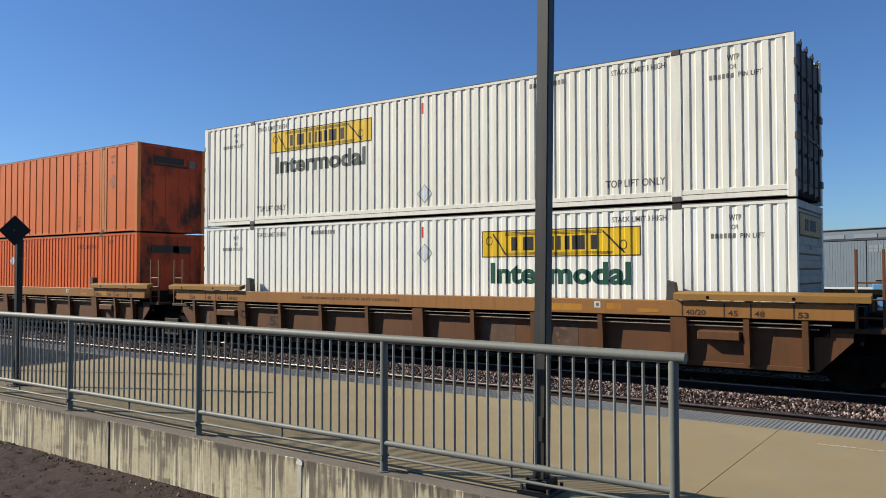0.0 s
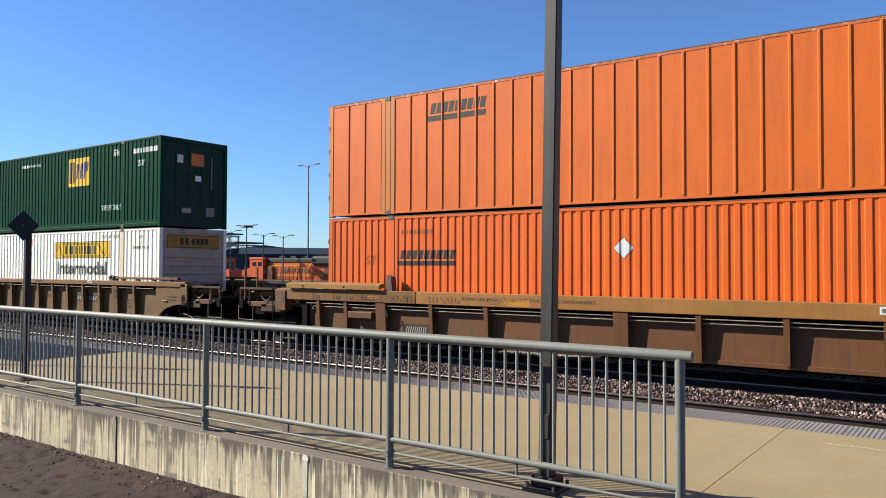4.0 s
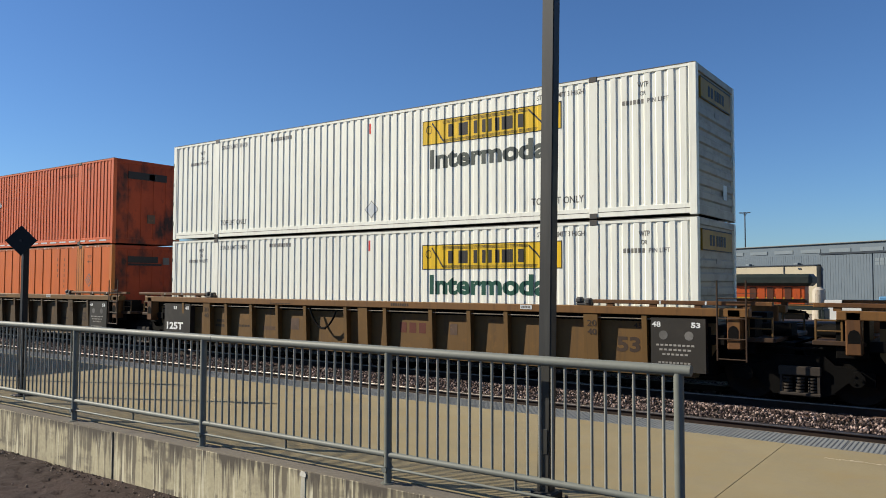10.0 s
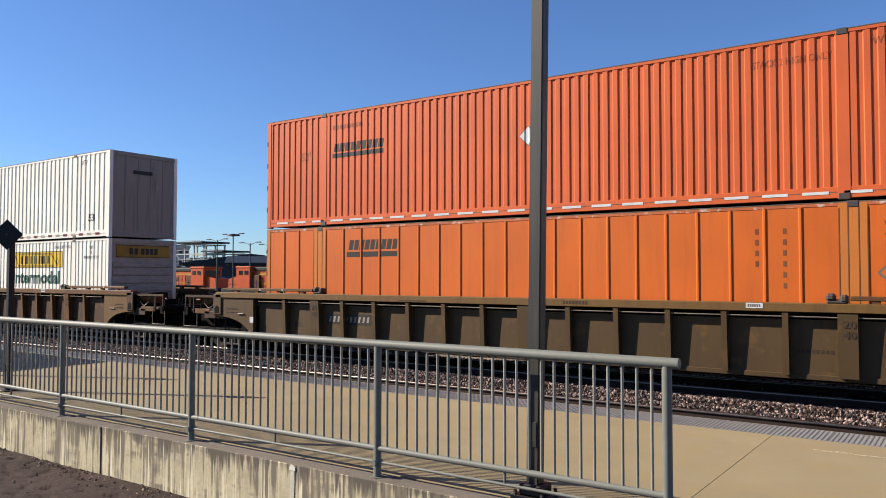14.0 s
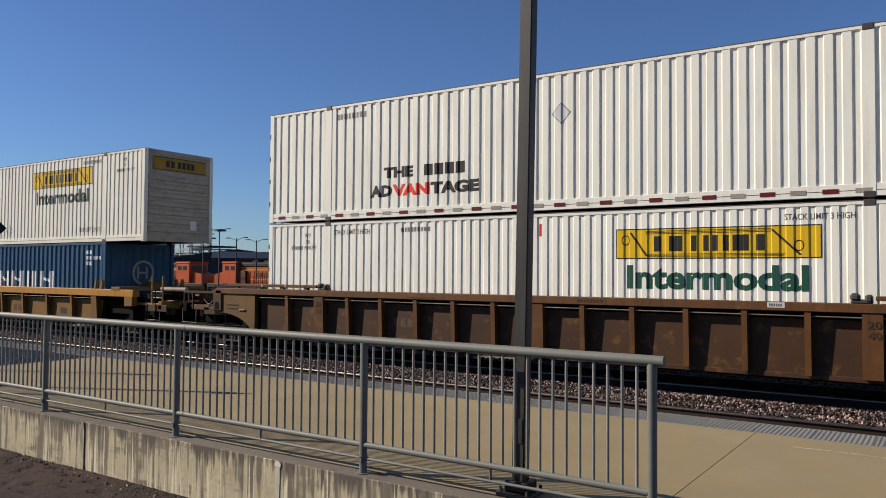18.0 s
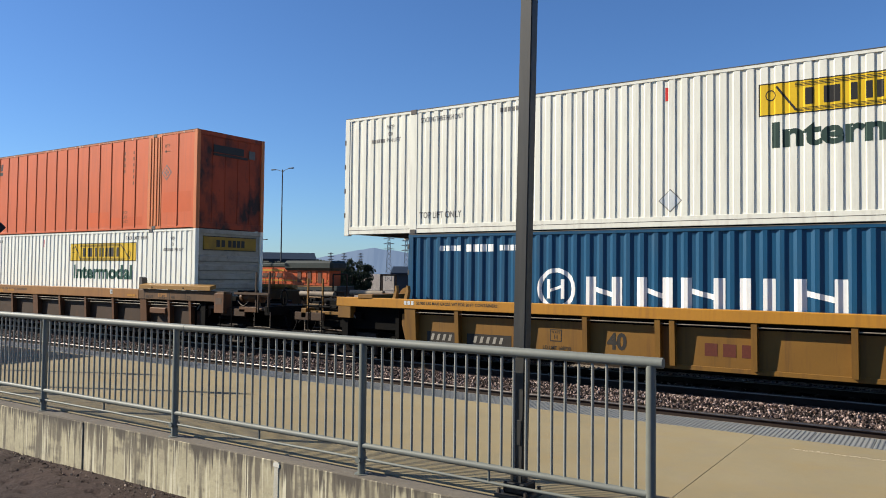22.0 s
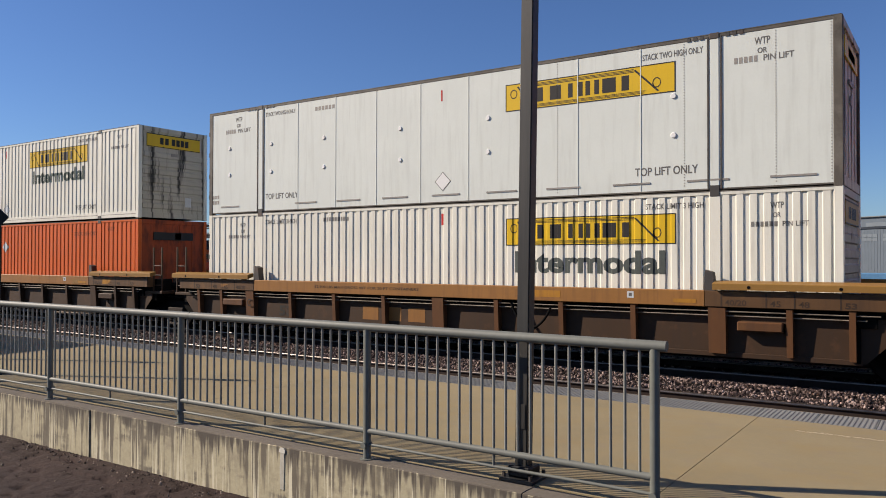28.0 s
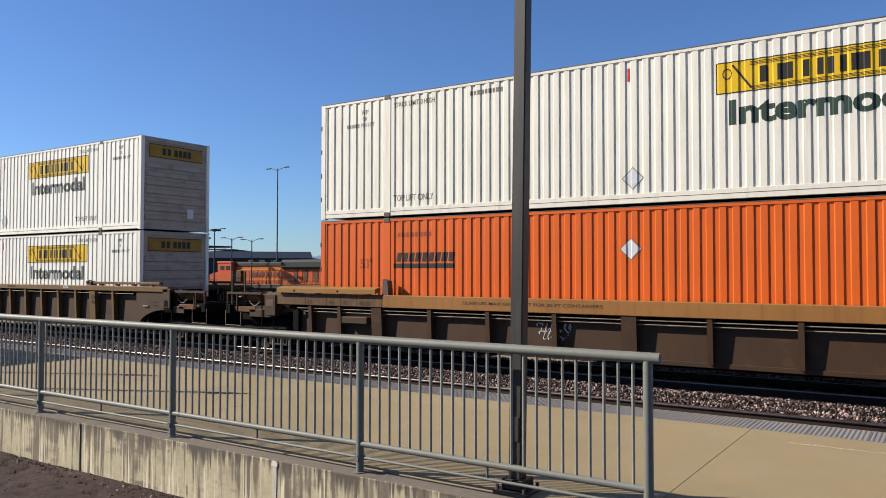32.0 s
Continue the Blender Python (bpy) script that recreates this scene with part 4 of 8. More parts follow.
def blue_box(cx, z):
    """40 ft blue container."""
    lo, hi = 12.192, 2.591
    con = stand("freight_container", cx, z, "blue forty-foot waved container with tall white bars", "shipping container", G_BOX)
    body(con, "blue", M_BLUE, WAVE_ISO, long=lo, high=hi, posts=(), rail=0.16)
    sk = WAVE_ISO

    def w(x):
        return x - LONG / 2
    for a, b in ((6.41, 7.15), (7.45, 8.15), (8.3, 9.1), (9.35, 9.6), (9.75, 10.05), (10.25, 11.08)):
        paint_on("name_letter", rect_bm(w(a), w(a + 0.2), 1.06, 1.66), M_WHITELET, con, sk)
        if b - a > 0.4:
            paint_on("name_letter", rect_bm(w(b - 0.2), w(b), 1.06, 1.66), M_WHITELET, con, sk)
            bm = bmesh.new()
            ring(bm, [(w(a + 0.2), 0, 1.36), (w(b - 0.2), 0, 1.26), (w(b - 0.2), 0, 1.36), (w(a + 0.2), 0, 1.46)])
            paint_on("name_letter", bm, M_WHITELET, con, sk)
    bm = bmesh.new()
    for k in range(20):
        a, b = k * math.tau / 20, (k + 1) * math.tau / 20
        ring(bm, [(w(5.75) + r * math.cos(t), 0, 1.40 + r * math.sin(t)) for t, r in ((a, 0.43), (b, 0.43), (b, 0.34), (a, 0.34))])
    bmesh.ops.remove_doubles(bm, verts=bm.verts, dist=0.0005)
    paint_on("ring_emblem", bm, M_WHITELET, con, sk, None, "white ring emblem")
    bm = bmesh.new()
    ring(bm, [(w(5.55), 0, 1.2), (w(5.62), 0, 1.2), (w(5.62), 0, 1.6), (w(5.55), 0, 1.6)])
    ring(bm, [(w(5.86), 0, 1.2), (w(5.94), 0, 1.2), (w(5.94), 0, 1.6), (w(5.86), 0, 1.6)])
    ring(bm, [(w(5.62), 0, 1.34), (w(5.86), 0, 1.42), (w(5.86), 0, 1.48), (w(5.62), 0, 1.4)])
    paint_on("emblem_letter", bm, M_WHITELET, con, sk)
    for a, b, c, d in ((2.86, 3.45, 2.2, 2.32), (3.55, 4.3, 2.18, 2.34), (4.4, 4.92, 2.2, 2.32), (13.02, 13.4, 2.22, 2.34), (13.02, 13.4, 2.04, 2.16), (13.46, 13.86, 2.04, 2.16), (13.02, 13.4, 1.86, 1.98)):
        for k in range(4):
            q = w(a) + k * (b - a) / 4
            paint_on("white_mark", rect_bm(q, q + (b - a) * 0.2, c, d), M_WHITELET, con, sk)

    def make():
        hx, out = lo / 2, []
        bm = bmesh.new()
        box(bm, hx - 0.07, hx - 0.05, -1.18, 1.18, 0.05, hi - 0.02)
        for k in range(8):
            y = -1.1 + k * 0.28
            out.append(("front_wall" if k == 0 else "front_wave", bm, M_BLUE, ""))
            bm = bmesh.new()
            prism(bm, [(hx - 0.052, y), (hx - 0.014, y + 0.05), (hx - 0.014, y + 0.15), (hx - 0.052, y + 0.2)], "z", 0.15, hi - 0.12)
        out.append(("front_wave", bm, M_BLUE, ""))
        bm = bmesh.new()
        for k in range(20):
            a, b = k * math.tau / 20, (k + 1) * math.tau / 20
            prism(bm, [(0.1 + r * math.cos(t), 1.62 + r * math.sin(t)) for t, r in ((a, 0.42), (b, 0.42), (b, 0.34), (a, 0.34))], "x", hx - 0.016, hx - 0.009)
        for y in (-0.1, 0.24):
            box(bm, hx - 0.016, hx - 0.009, y - 0.035, y + 0.035, 1.42, 1.82)
        box(bm, hx - 0.016, hx - 0.009, -0.06, 0.2, 1.59, 1.65)
        out.append(("ring_emblem", bm, M_GREYLET, "white ring emblem on the front"))
        return out
    end_shared(con, ("blue_end",), make)
    MOVERS.append((con, cx, z))


def plate_box(cx, z):
    """Smooth pale container of riveted plates."""
    con = stand("freight_container", cx, z, "pale grey smooth plate container with yellow panel", "shipping container", G_BOX)
    body(con, "plate", M_PLATE, SHEET, rib=1.3, rail=0.06, post_w=0.16, edge_mat=M_EDGE, corner_mat=M_EDGE)
    sk = SHEET
    logo_intermodal(con, sk, 9.68, 1.92, ("pb",), word=False)
    small_words(con, sk, ("pb",), [("TOP LIFT ONLY", 12.55, 0.36, 0.16, 1.2), ("TOP LIFT ONLY", 2.3, 0.36, 0.15, 1.2), ("STACK TWO HIGH ONLY", 12.7, 2.58, 0.12, 1.15), ("STACK TWO HIGH ONLY", 2.3, 2.58, 0.11, 1.1),
                                   ("WTP", 14.75, 2.58, 0.13, 0.26), ("OR", 14.8, 2.42, 0.1, 0.16), ("PIN LIFT", 14.9, 2.28, 0.11, 0.5), ("WTP", 1.1, 2.55, 0.13, 0.26), ("OR", 1.15, 2.4, 0.1, 0.16), ("PIN LIFT", 1.2, 2.25, 0.11, 0.5)])
    small_bars(con, sk, ("pb",), [(14.4, 2.28, 0.42, 0.11, 5), (0.7, 2.25, 0.42, 0.11, 5), (4.1, 2.55, 0.7, 0.1, 6), (0.15, 0.45, 0.3, 0.1, 3), (0.15, 0.3, 0.3, 0.1, 3)])
    placard(con, sk, u(8.05), 0.52, 0.2, M_WHITELET)
    paint_on("red_mark", rect_bm(u(8.0), u(8.04), 2.35, 2.6), M_RED, con, sk)
    for x in (0.85, 4.4, 6.83, 9.24, 13.3, 2.5):
        for zz in (1.84, 1.1):
            bm = bmesh.new()
            tube(bm, (u(x), -WIDE / 2 + 0.01, zz), (u(x), -WIDE / 2 - 0.014, zz), 0.06, 14, 0.045)
            part("round_vent_cap", bm, M_WHITELET, con)
    for k in range(11):
        x = 0.5 + k * 1.45
        if abs(x - 2.1) > 0.5 and abs(x - 14.05) > 0.5:
            bm = bmesh.new()
            box(bm, u(x), u(x + 0.75), -WIDE / 2 - 0.004, -WIDE / 2 + 0.005, 0.2, 0.235)
            part("slot_strip", bm, M_GREYLET, con)
    for c in (2.1, LONG - 2.1):
        bm = bmesh.new()
        for d in (-0.5, -0.38, -0.26, 0.2, 0.32, 0.44):
            box(bm, u(c + d), u(c + d + 0.07), -WIDE / 2 - 0.006, -WIDE / 2 + 0.005, HIGH - 0.085, HIGH - 0.02)
        part("lift_strap", bm, M_CAST, con)
        bm = bmesh.new()
        box(bm, u(c - 0.13), u(c - 0.10), -WIDE / 2 - 0.008, -WIDE / 2 + 0.005, 0.05, HIGH - 0.05)
        box(bm, u(c + 0.10), u(c + 0.13), -WIDE / 2 - 0.008, -WIDE / 2 + 0.005, 0.05, HIGH - 0.05)
        part("post_seam", bm, M_CAST, con)
    bm = bmesh.new()
    for x in (15.1, 15.98, 13.5, 10.9):
        for k in range(52):
            zz = 0.12 + k * 0.053
            ring(bm, [(u(x) - 0.009, -WIDE / 2 + 0.003, zz), (u(x) + 0.009, -WIDE / 2 + 0.003, zz), (u(x) + 0.009, -WIDE / 2 + 0.003, zz + 0.02), (u(x) - 0.009, -WIDE / 2 + 0.003, zz + 0.02)])
    tagged(part("rivets", bm, M_GREYLET, con), kind="stuff")
    end_shared(con, ("plate_end",), end_sheet(M_SOOTYEND, [("name_panel", M_YELLOW, -0.95, 0.95, 2.28, 2.62), ("name_block", M_BLACK, -0.45, 0.5, 2.36, 2.54), ("number_block", M_GREYLET, -0.3, 0.25, 1.9, 1.98), ("number_block", M_GREYLET, -0.08, 0.1, 1.55, 1.72)], 0))
    MOVERS.append((con, cx, z))


# ---- well cars ----
WHEELS = []
G_CAR = "well cars of the train"


def zr(z):
    return z - RAIL_Z


def truck_meshes():
    if "truck" in CACHE:
        return CACHE["truck"]
    out = {}
    bm = bmesh.new()
    outline = [(-1.15, 0.36), (-1.15, 0.60), (-0.55, 0.70), (-0.40, 0.84), (0.40, 0.84), (0.55, 0.70), (1.15, 0.60), (1.15, 0.36), (0.75, 0.42), (0.45, 0.16), (-0.45, 0.16), (-0.75, 0.42)]
    prism(bm, outline, "y", -0.07, 0.07)
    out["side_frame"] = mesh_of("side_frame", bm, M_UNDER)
    bm = bmesh.new()
    for x in (-0.2, 0.0, 0.2):
        for k in range(5):
            tube(bm, (x, -0.10, 0.22 + k * 0.055), (x, -0.10, 0.25 + k * 0.055), 0.075, 10)
    box(bm, -0.34, 0.34, -0.17, 0.05, 0.50, 0.66, 0.015)
    box(bm, -0.34, 0.34, -0.17, 0.05, 0.15, 0.21, 0.015)
    for x in (-0.32, 0.28):
        box(bm, x, x + 0.04, -0.15, -0.05, 0.2, 0.52)
    out["spring_nest"] = mesh_of("spring_nest", bm, M_SPRING)
    bm = bmesh.new()
    tube(bm, (0, -0.08, 0), (0, 0.06, 0), 0.13, 12)
    for k in range(3):
        a = k * math.tau / 3
        tube(bm, (0.07 * math.cos(a), -0.10, 0.07 * math.sin(a)), (0.07 * math.cos(a), -0.08, 0.07 * math.sin(a)), 0.022, 6)
    out["bearing_cap"] = mesh_of("bearing_cap", bm, M_UNDER)
    bm = bmesh.new()
    tube(bm, (0, -1.0, 0), (0, 1.0, 0), 0.08, 12)
    for s in (-1, 1):
        rings = [(0.12, 0.86), (0.12, 0.79), (0.34, 0.76), (0.47, 0.79), (0.49, 0.69), (0.52, 0.69), (0.52, 0.66), (0.36, 0.68), (0.12, 0.70)]
        sides, rows = 28, []
        for r, y in rings:
            rows.append([bm.verts.new((r * math.cos(k * math.tau / sides), s * y, r * math.sin(k * math.tau / sides))) for k in range(sides)])
        for a, b in zip(rows, rows[1:]):
            for k in range(sides):
                bm.faces.new((a[k], a[(k + 1) % sides], b[(k + 1) % sides], b[k]))
    out["wheelset"] = mesh_of("wheelset", bm, M_WHEEL)
    bm = bmesh.new()
    box(bm, -0.22, 0.22, -1.05, 1.05, 0.48, 0.80, 0.02)
    tube(bm, (0, 0, 0.8), (0, 0, 0.9), 0.25, 16)
    out["bolster"] = mesh_of("bolster", bm, M_UNDER)
    CACHE["truck"] = out
    return out


def add_truck(car, x, rolls=True):
    ms = truck_meshes()
    t = new("truck")
    t.parent = car
    t.matrix_basis = pose(x, 0, 0)
    t["label"] = "grimy black four-wheel truck"
    place_part("bolster", ms["bolster"], t)
    for s, turn in ((-1, 0), (1, 180)):
        place_part("side_frame", ms["side_frame"], t, at=pose(0, s * 1.02, 0))
        place_part("spring_nest", ms["spring_nest"], t, at=pose(0, s * 1.02, 0, 0, 0, turn))
        for e in (-0.89, 0.89):
            place_part("bearing_cap", ms["bearing_cap"], t, at=pose(e, s * 1.14, 0.49, 0, 0, turn))
    for e in (-0.89, 0.89):
        w = place_part("wheelset", ms["wheelset"], t, at=pose(e, 0, 0.49))
        if rolls:
            WHEELS.append((w, e))


def end_clutter(car, x, s, mat):
    """Rods, pipes, hoses and small brackets that crowd the end of a car over its coupler."""
    rnd = random.Random(int(abs(x) * 100) + (7 if s > 0 else 3) + int(car.matrix_basis.translation.x * 10))
    mats = (M_UNDER, M_UNDER, M_UNDER, M_BROWN)
    for k in range(9):
        z, y = zr(rnd.uniform(0.3, 1.0)), rnd.uniform(-1.42, -0.5)
        a0 = rnd.uniform(0.5, 1.6)
        bm = bmesh.new()
        tube(bm, (x + s * a0, y, z), (x + s * (a0 + rnd.uniform(0.5, 1.3)), y + rnd.uniform(-0.05, 0.05), z + rnd.uniform(-0.12, 0.12)), rnd.uniform(0.012, 0.035), 6)
        part("brake_rod", bm, rnd.choice(mats), car)
    for k in range(5):
        a0, y, z = rnd.uniform(0.6, 2.2), rnd.uniform(-1.35, -0.3), zr(rnd.uniform(0.45, 0.95))
        w, h = rnd.uniform(0.08, 0.2), rnd.uniform(0.08, 0.24)
        bm = bmesh.new()
        box(bm, x + s * a0 - w, x + s * a0 + w, y - 0.08, y + 0.08, z, z + h, 0.015)
        part("bracket", bm, rnd.choice(mats), car)
    for k in range(4):
        a0, y, z = rnd.uniform(1.6, 2.5), rnd.uniform(-1.3, 0.2), zr(rnd.uniform(0.7, 1.05))
        pts = [Vector((x + s * (a0 + 0.55 * q / 6), y, z - 0.45 * math.sin(math.pi * q / 6) - 0.1 * q / 6)) for q in range(7)]
        bm = bmesh.new()
        for p, q in zip(pts, pts[1:]):
            tube(bm, p, q, 0.022, 6)
        part("air_hose", bm, M_UNDER, car, "black rubber air hose")
    bm = bmesh.new()
    pts = [Vector((x + s * (0.35 + 0.05 * q), -1.46, zr(0.72 + 0.16 * math.sin(math.pi * q / 8)))) for q in range(9)]
    for p, q in zip(pts, pts[1:]):
        tube(bm, p, q, 0.018, 6)
    part("brake_pipe_bend", bm, M_GALV, car, "pale bent brake pipe")
    for a0 in (1.4, 1.85):
        bm = bmesh.new()
        tube(bm, (x + s * a0, -1.52, zr(0.25)), (x + s * a0, -1.52, zr(1.22)), 0.014, 6)
        part("upright_grab", bm, M_UNDER, car)
    bm = bmesh.new()
    tube(bm, (x + s * 0.6, -1.52, zr(1.22)), (x + s * 1.85, -1.52, zr(1.22)), 0.014, 6)
    part("level_grab", bm, M_UNDER, car)


def end_deck(car, x, s, b):
    """What lies on the outer half of a coupled end: brake cylinder, side angles, plates and a pale hose."""
    for y in (-1.22, 1.1):
        bm = bmesh.new()
        tube(bm, (x + s * 1.95, y, zr(1.10)), (x + s * 2.75, y, zr(1.10)), 0.13, 14)
        tube(bm, (x + s * 2.06, y, zr(1.10)), (x + s * 2.10, y, zr(1.10)), 0.16, 14)
        tube(bm, (x + s * 2.75, y, zr(1.10)), (x + s * 3.05, y, zr(1.10)), 0.035, 8)
        part("brake_cylinder", bm, M_DARKRIB, car, "rusty brake cylinder lying along the end")
    for y in (-1.5, 1.46):
        bm = bmesh.new()
        b(bm, 1.9, 3.25, y, y + 0.05, zr(1.18), zr(1.25))
        b(bm, 1.9, 3.25, y, y + 0.14, zr(1.235), zr(1.25))
        part("side_angle", bm, M_BROWN, car)
        bm = bmesh.new()
        b(bm, 2.12, 2.78, y, y + 0.04, zr(0.72), zr(0.86))
        part("side_plate", bm, M_DARKRIB, car, "rusty brown side plate")
        for a in (2.82, 3.2):
            bm = bmesh.new()
            b(bm, a, a + 0.045, y, y + 0.045, zr(0.72), zr(1.2))
            part("end_upright", bm, M_BROWN, car)
    bm = bmesh.new()
    pts = [Vector((x + s * (2.0 + 0.07 * q), -1.44, zr(1.02 - 0.13 * math.sin(math.pi * q / 6)))) for q in range(7)]
    for p, q in zip(pts, pts[1:]):
        tube(bm, p, q, 0.012, 6)
    part("pale_hose", bm, M_DUSTPIPE, car, "thin pale hanging hose")


def end_frame(car, x, s, mat, coupled, kind):
    """The narrow frame over a truck, its steps, grab irons and air hoses; s: which way the end faces."""
    def b(m, a0, a1, *rest, bev=0.01):
        box(m, min(x + s * a0, x + s * a1), max(x + s * a0, x + s * a1), *rest, bev)
    far = 1.15 if coupled and kind != 3 else 0.0
    tip = 0.69 if far else -0.45
    bm = bmesh.new()
    b(bm, -0.2, 2.1 + far if coupled else 1.55, -0.36, 0.36, 0.72, 1.05)
    b(bm, 0.2, 0.5, -1.45, 1.45, 0.98, 1.16)
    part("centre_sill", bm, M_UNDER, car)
    bm = bmesh.new()
    b(bm, 0.55, 1.9 + far if coupled else 1.35, -1.42, -0.45, 1.06, 1.14)
    part("end_platform", bm, mat if kind == 3 else M_BROWN, car, "worn steel end platform")
    bm = bmesh.new()
    b(bm, 0.55, 1.9 + far if coupled else 1.35, 0.45, 1.42, 1.06, 1.14)
    part("end_platform", bm, mat if kind == 3 else M_BROWN, car, "worn steel end platform")
    if coupled:
        bm = bmesh.new()
        b(bm, 1.95 + far, 2.12 + far, -1.5, 1.5, 0.96, 1.2)
        part("end_sill", bm, M_UNDER if kind != 3 else mat, car)
        # oversized block round the draft gear, added to fill the shaded end with black
        bm = bmesh.new()
        b(bm, 0.25, 2.25 + far, -0.8, 0.8, 0.62, 1.10)
        part("draft_gear", bm, M_UNDER, car, "black block filling the car's shaded end")
        bm = bmesh.new()
        b(bm, 0.55, 0.75, -1.5, 1.5, 0.55, 1.2)
        part("cross_bearer", bm, M_UNDER, car)
        for yy in (-1.3, -0.95, 0.95, 1.3):
            bm = bmesh.new()
            tube(bm, (x + s * 0.6, yy, 0.62), (x + s * (2.6 + far), yy, 0.56), 0.045, 6)
            part("brake_rod", bm, M_UNDER, car)
        bm = bmesh.new()
        b(bm, 0.9, 1.6, -1.15, -0.55, 1.10, 1.40)
        part("brake_cylinder_box", bm, M_UNDER, car, "black brake equipment box")
        for yy in (-1.5, 1.44):
            bm = bmesh.new()
            b(bm, 1.35, 2.35, yy, yy + 0.06, zr(0.60), zr(0.80))
            part("side_plate", bm, M_BROWN, car)
        end_clutter(car, x, s, mat)
        bm = bmesh.new()
        wx, wz = x + s * (2.35 + far * 0.7), zr(1.12)
        tube(bm, (wx, -0.85, zr(0.8)), (wx, -0.85, wz), 0.03, 6)
        for k in range(12):
            a_, b_ = k * math.tau / 12, (k + 1) * math.tau / 12
            tube(bm, (wx, -0.85 + 0.12 * math.cos(a_), wz + 0.2 * math.sin(a_)), (wx, -0.85 + 0.12 * math.cos(b_), wz + 0.2 * math.sin(b_)), 0.018, 5)
        part("brake_wheel", bm, M_UNDER, car, "black hand brake wheel")
        bm = bmesh.new()
        tube(bm, (x + s * (1.9 + far), 0.2, zr(1.0)), (x + s * (2.9 + far * 0.4), 0.2, zr(1.0)), 0.1, 12)
        part("air_tank", bm, M_UNDER, car)
        bm = bmesh.new()
        b(bm, 2.0 + far, 2.9 + tip, -0.09, 0.09, 0.75, 0.95)
        b(bm, 2.75 + tip, 3.15 + tip, -0.19, 0.17, 0.70, 1.0)
        part("coupler", bm, M_UNDER, car, "black knuckle coupler")
        bm = bmesh.new()
        pts = [(2.2, 0.3, 0.75), (2.5, 0.35, 0.45), (2.9, 0.3, 0.42), (3.1, 0.2, 0.7)]
        for p, q in zip(pts, pts[1:]):
            tube(bm, (x + s * (p[0] + tip), -p[1], p[2]), (x + s * (q[0] + tip), -q[1], q[2]), 0.03, 8)
        part("air_hose", bm, M_UNDER, car)
        if far:
            end_deck(car, x, s, b)
        for y in (-1.48, 1.48):
            bm = bmesh.new()
            y2 = y
            a0, a1 = (2.7, 3.3) if far else (1.45, 2.0)
            for a in (a0, a1):
                tube(bm, (x + s * a, y2, 0.65), (x + s * a, y2, 1.05), 0.009, 6)
            tube(bm, (x + s * a0, y2, 0.65), (x + s * a1, y2, 0.65), 0.009, 6)
            part("stirrup_step", bm, M_DUSTPIPE, car, "thin dusty stirrup step")
    for y in (-1.38, 1.38):
        for a in ((1.5 + far, 2.0 + far) if coupled else (0.9, 1.3)):
            bm = bmesh.new()
            w = 0.016 if kind == 2 else 0.022
            box(bm, x + s * a - w, x + s * a + w, y - w, y + w, 1.1, (1.95 if kind == 3 else 2.45 if not coupled else 2.1) if y < 0 and kind != 2 else 1.5, 0.004)
            part("hand_post", bm, mat, car)
        a0, a1 = (1.5 + far, 2.0 + far) if coupled else (0.9, 1.3)
        for z in (() if far else (1.3, 1.48) if kind != 1 else (1.32, 1.62, 1.9)):
            bm = bmesh.new()
            tube(bm, (x + s * a0, y, z), (x + s * a1, y, z), 0.016, 6)
            part("grab_iron", bm, mat, car)
    if not coupled:
        bm = bmesh.new()
        b(bm, 0.15, 1.72, -0.95, 0.95, 0.55, 1.05)
        part("joint_casting", bm, M_UNDER, car, "black articulated joint casting")
        bm = bmesh.new()
        b(bm, 0.5, 1.0, -1.35, -0.8, 0.85, 1.5)
        part("brake_equipment", bm, M_UNDER, car)
    bm = bmesh.new()
    b(bm, 0.62, 0.95, -0.25, 0.3, 1.14, 1.55)
    b(bm, 1.0, 1.45, -0.6, -0.1, 1.14, 1.38)
    tube(bm, (x + s * 0.7, -0.9, 1.3), (x + s * 1.4, -0.5, 1.25), 0.11, 10)
    tube(bm, (x + s * 0.3, -1.1, 1.05), (x + s * 1.7, -1.1, 0.95), 0.03, 6)
    part("brake_gear", bm, M_UNDER, car, "black brake valve and rods")


M_SOOTSILL = material("sooty_brown_sill", (0.091, 0.046, 0.0183), 0.6, coarse=0.15, fine=0.08, dirt=(0.042, 0.023, 0.0133), dirt_amount=0.7, streak=True, stain=(0.166, 0.079, 0.025), stain_amount=0.5)
M_DUSTPIPE = material("dusty_pale_pipe", (0.224, 0.183, 0.137), 0.7, coarse=0.3, fine=0.2, dirt=(0.05, 0.033, 0.025), dirt_amount=0.7)
M_NUMBAR = material("worn_pale_number", (0.249, 0.228, 0.191), 0.6, coarse=0.2, fine=0.15)
M_SILLMARK = material("dark_sill_stencil", (0.037, 0.022, 0.0133), 0.65, coarse=0.3, fine=0.2)


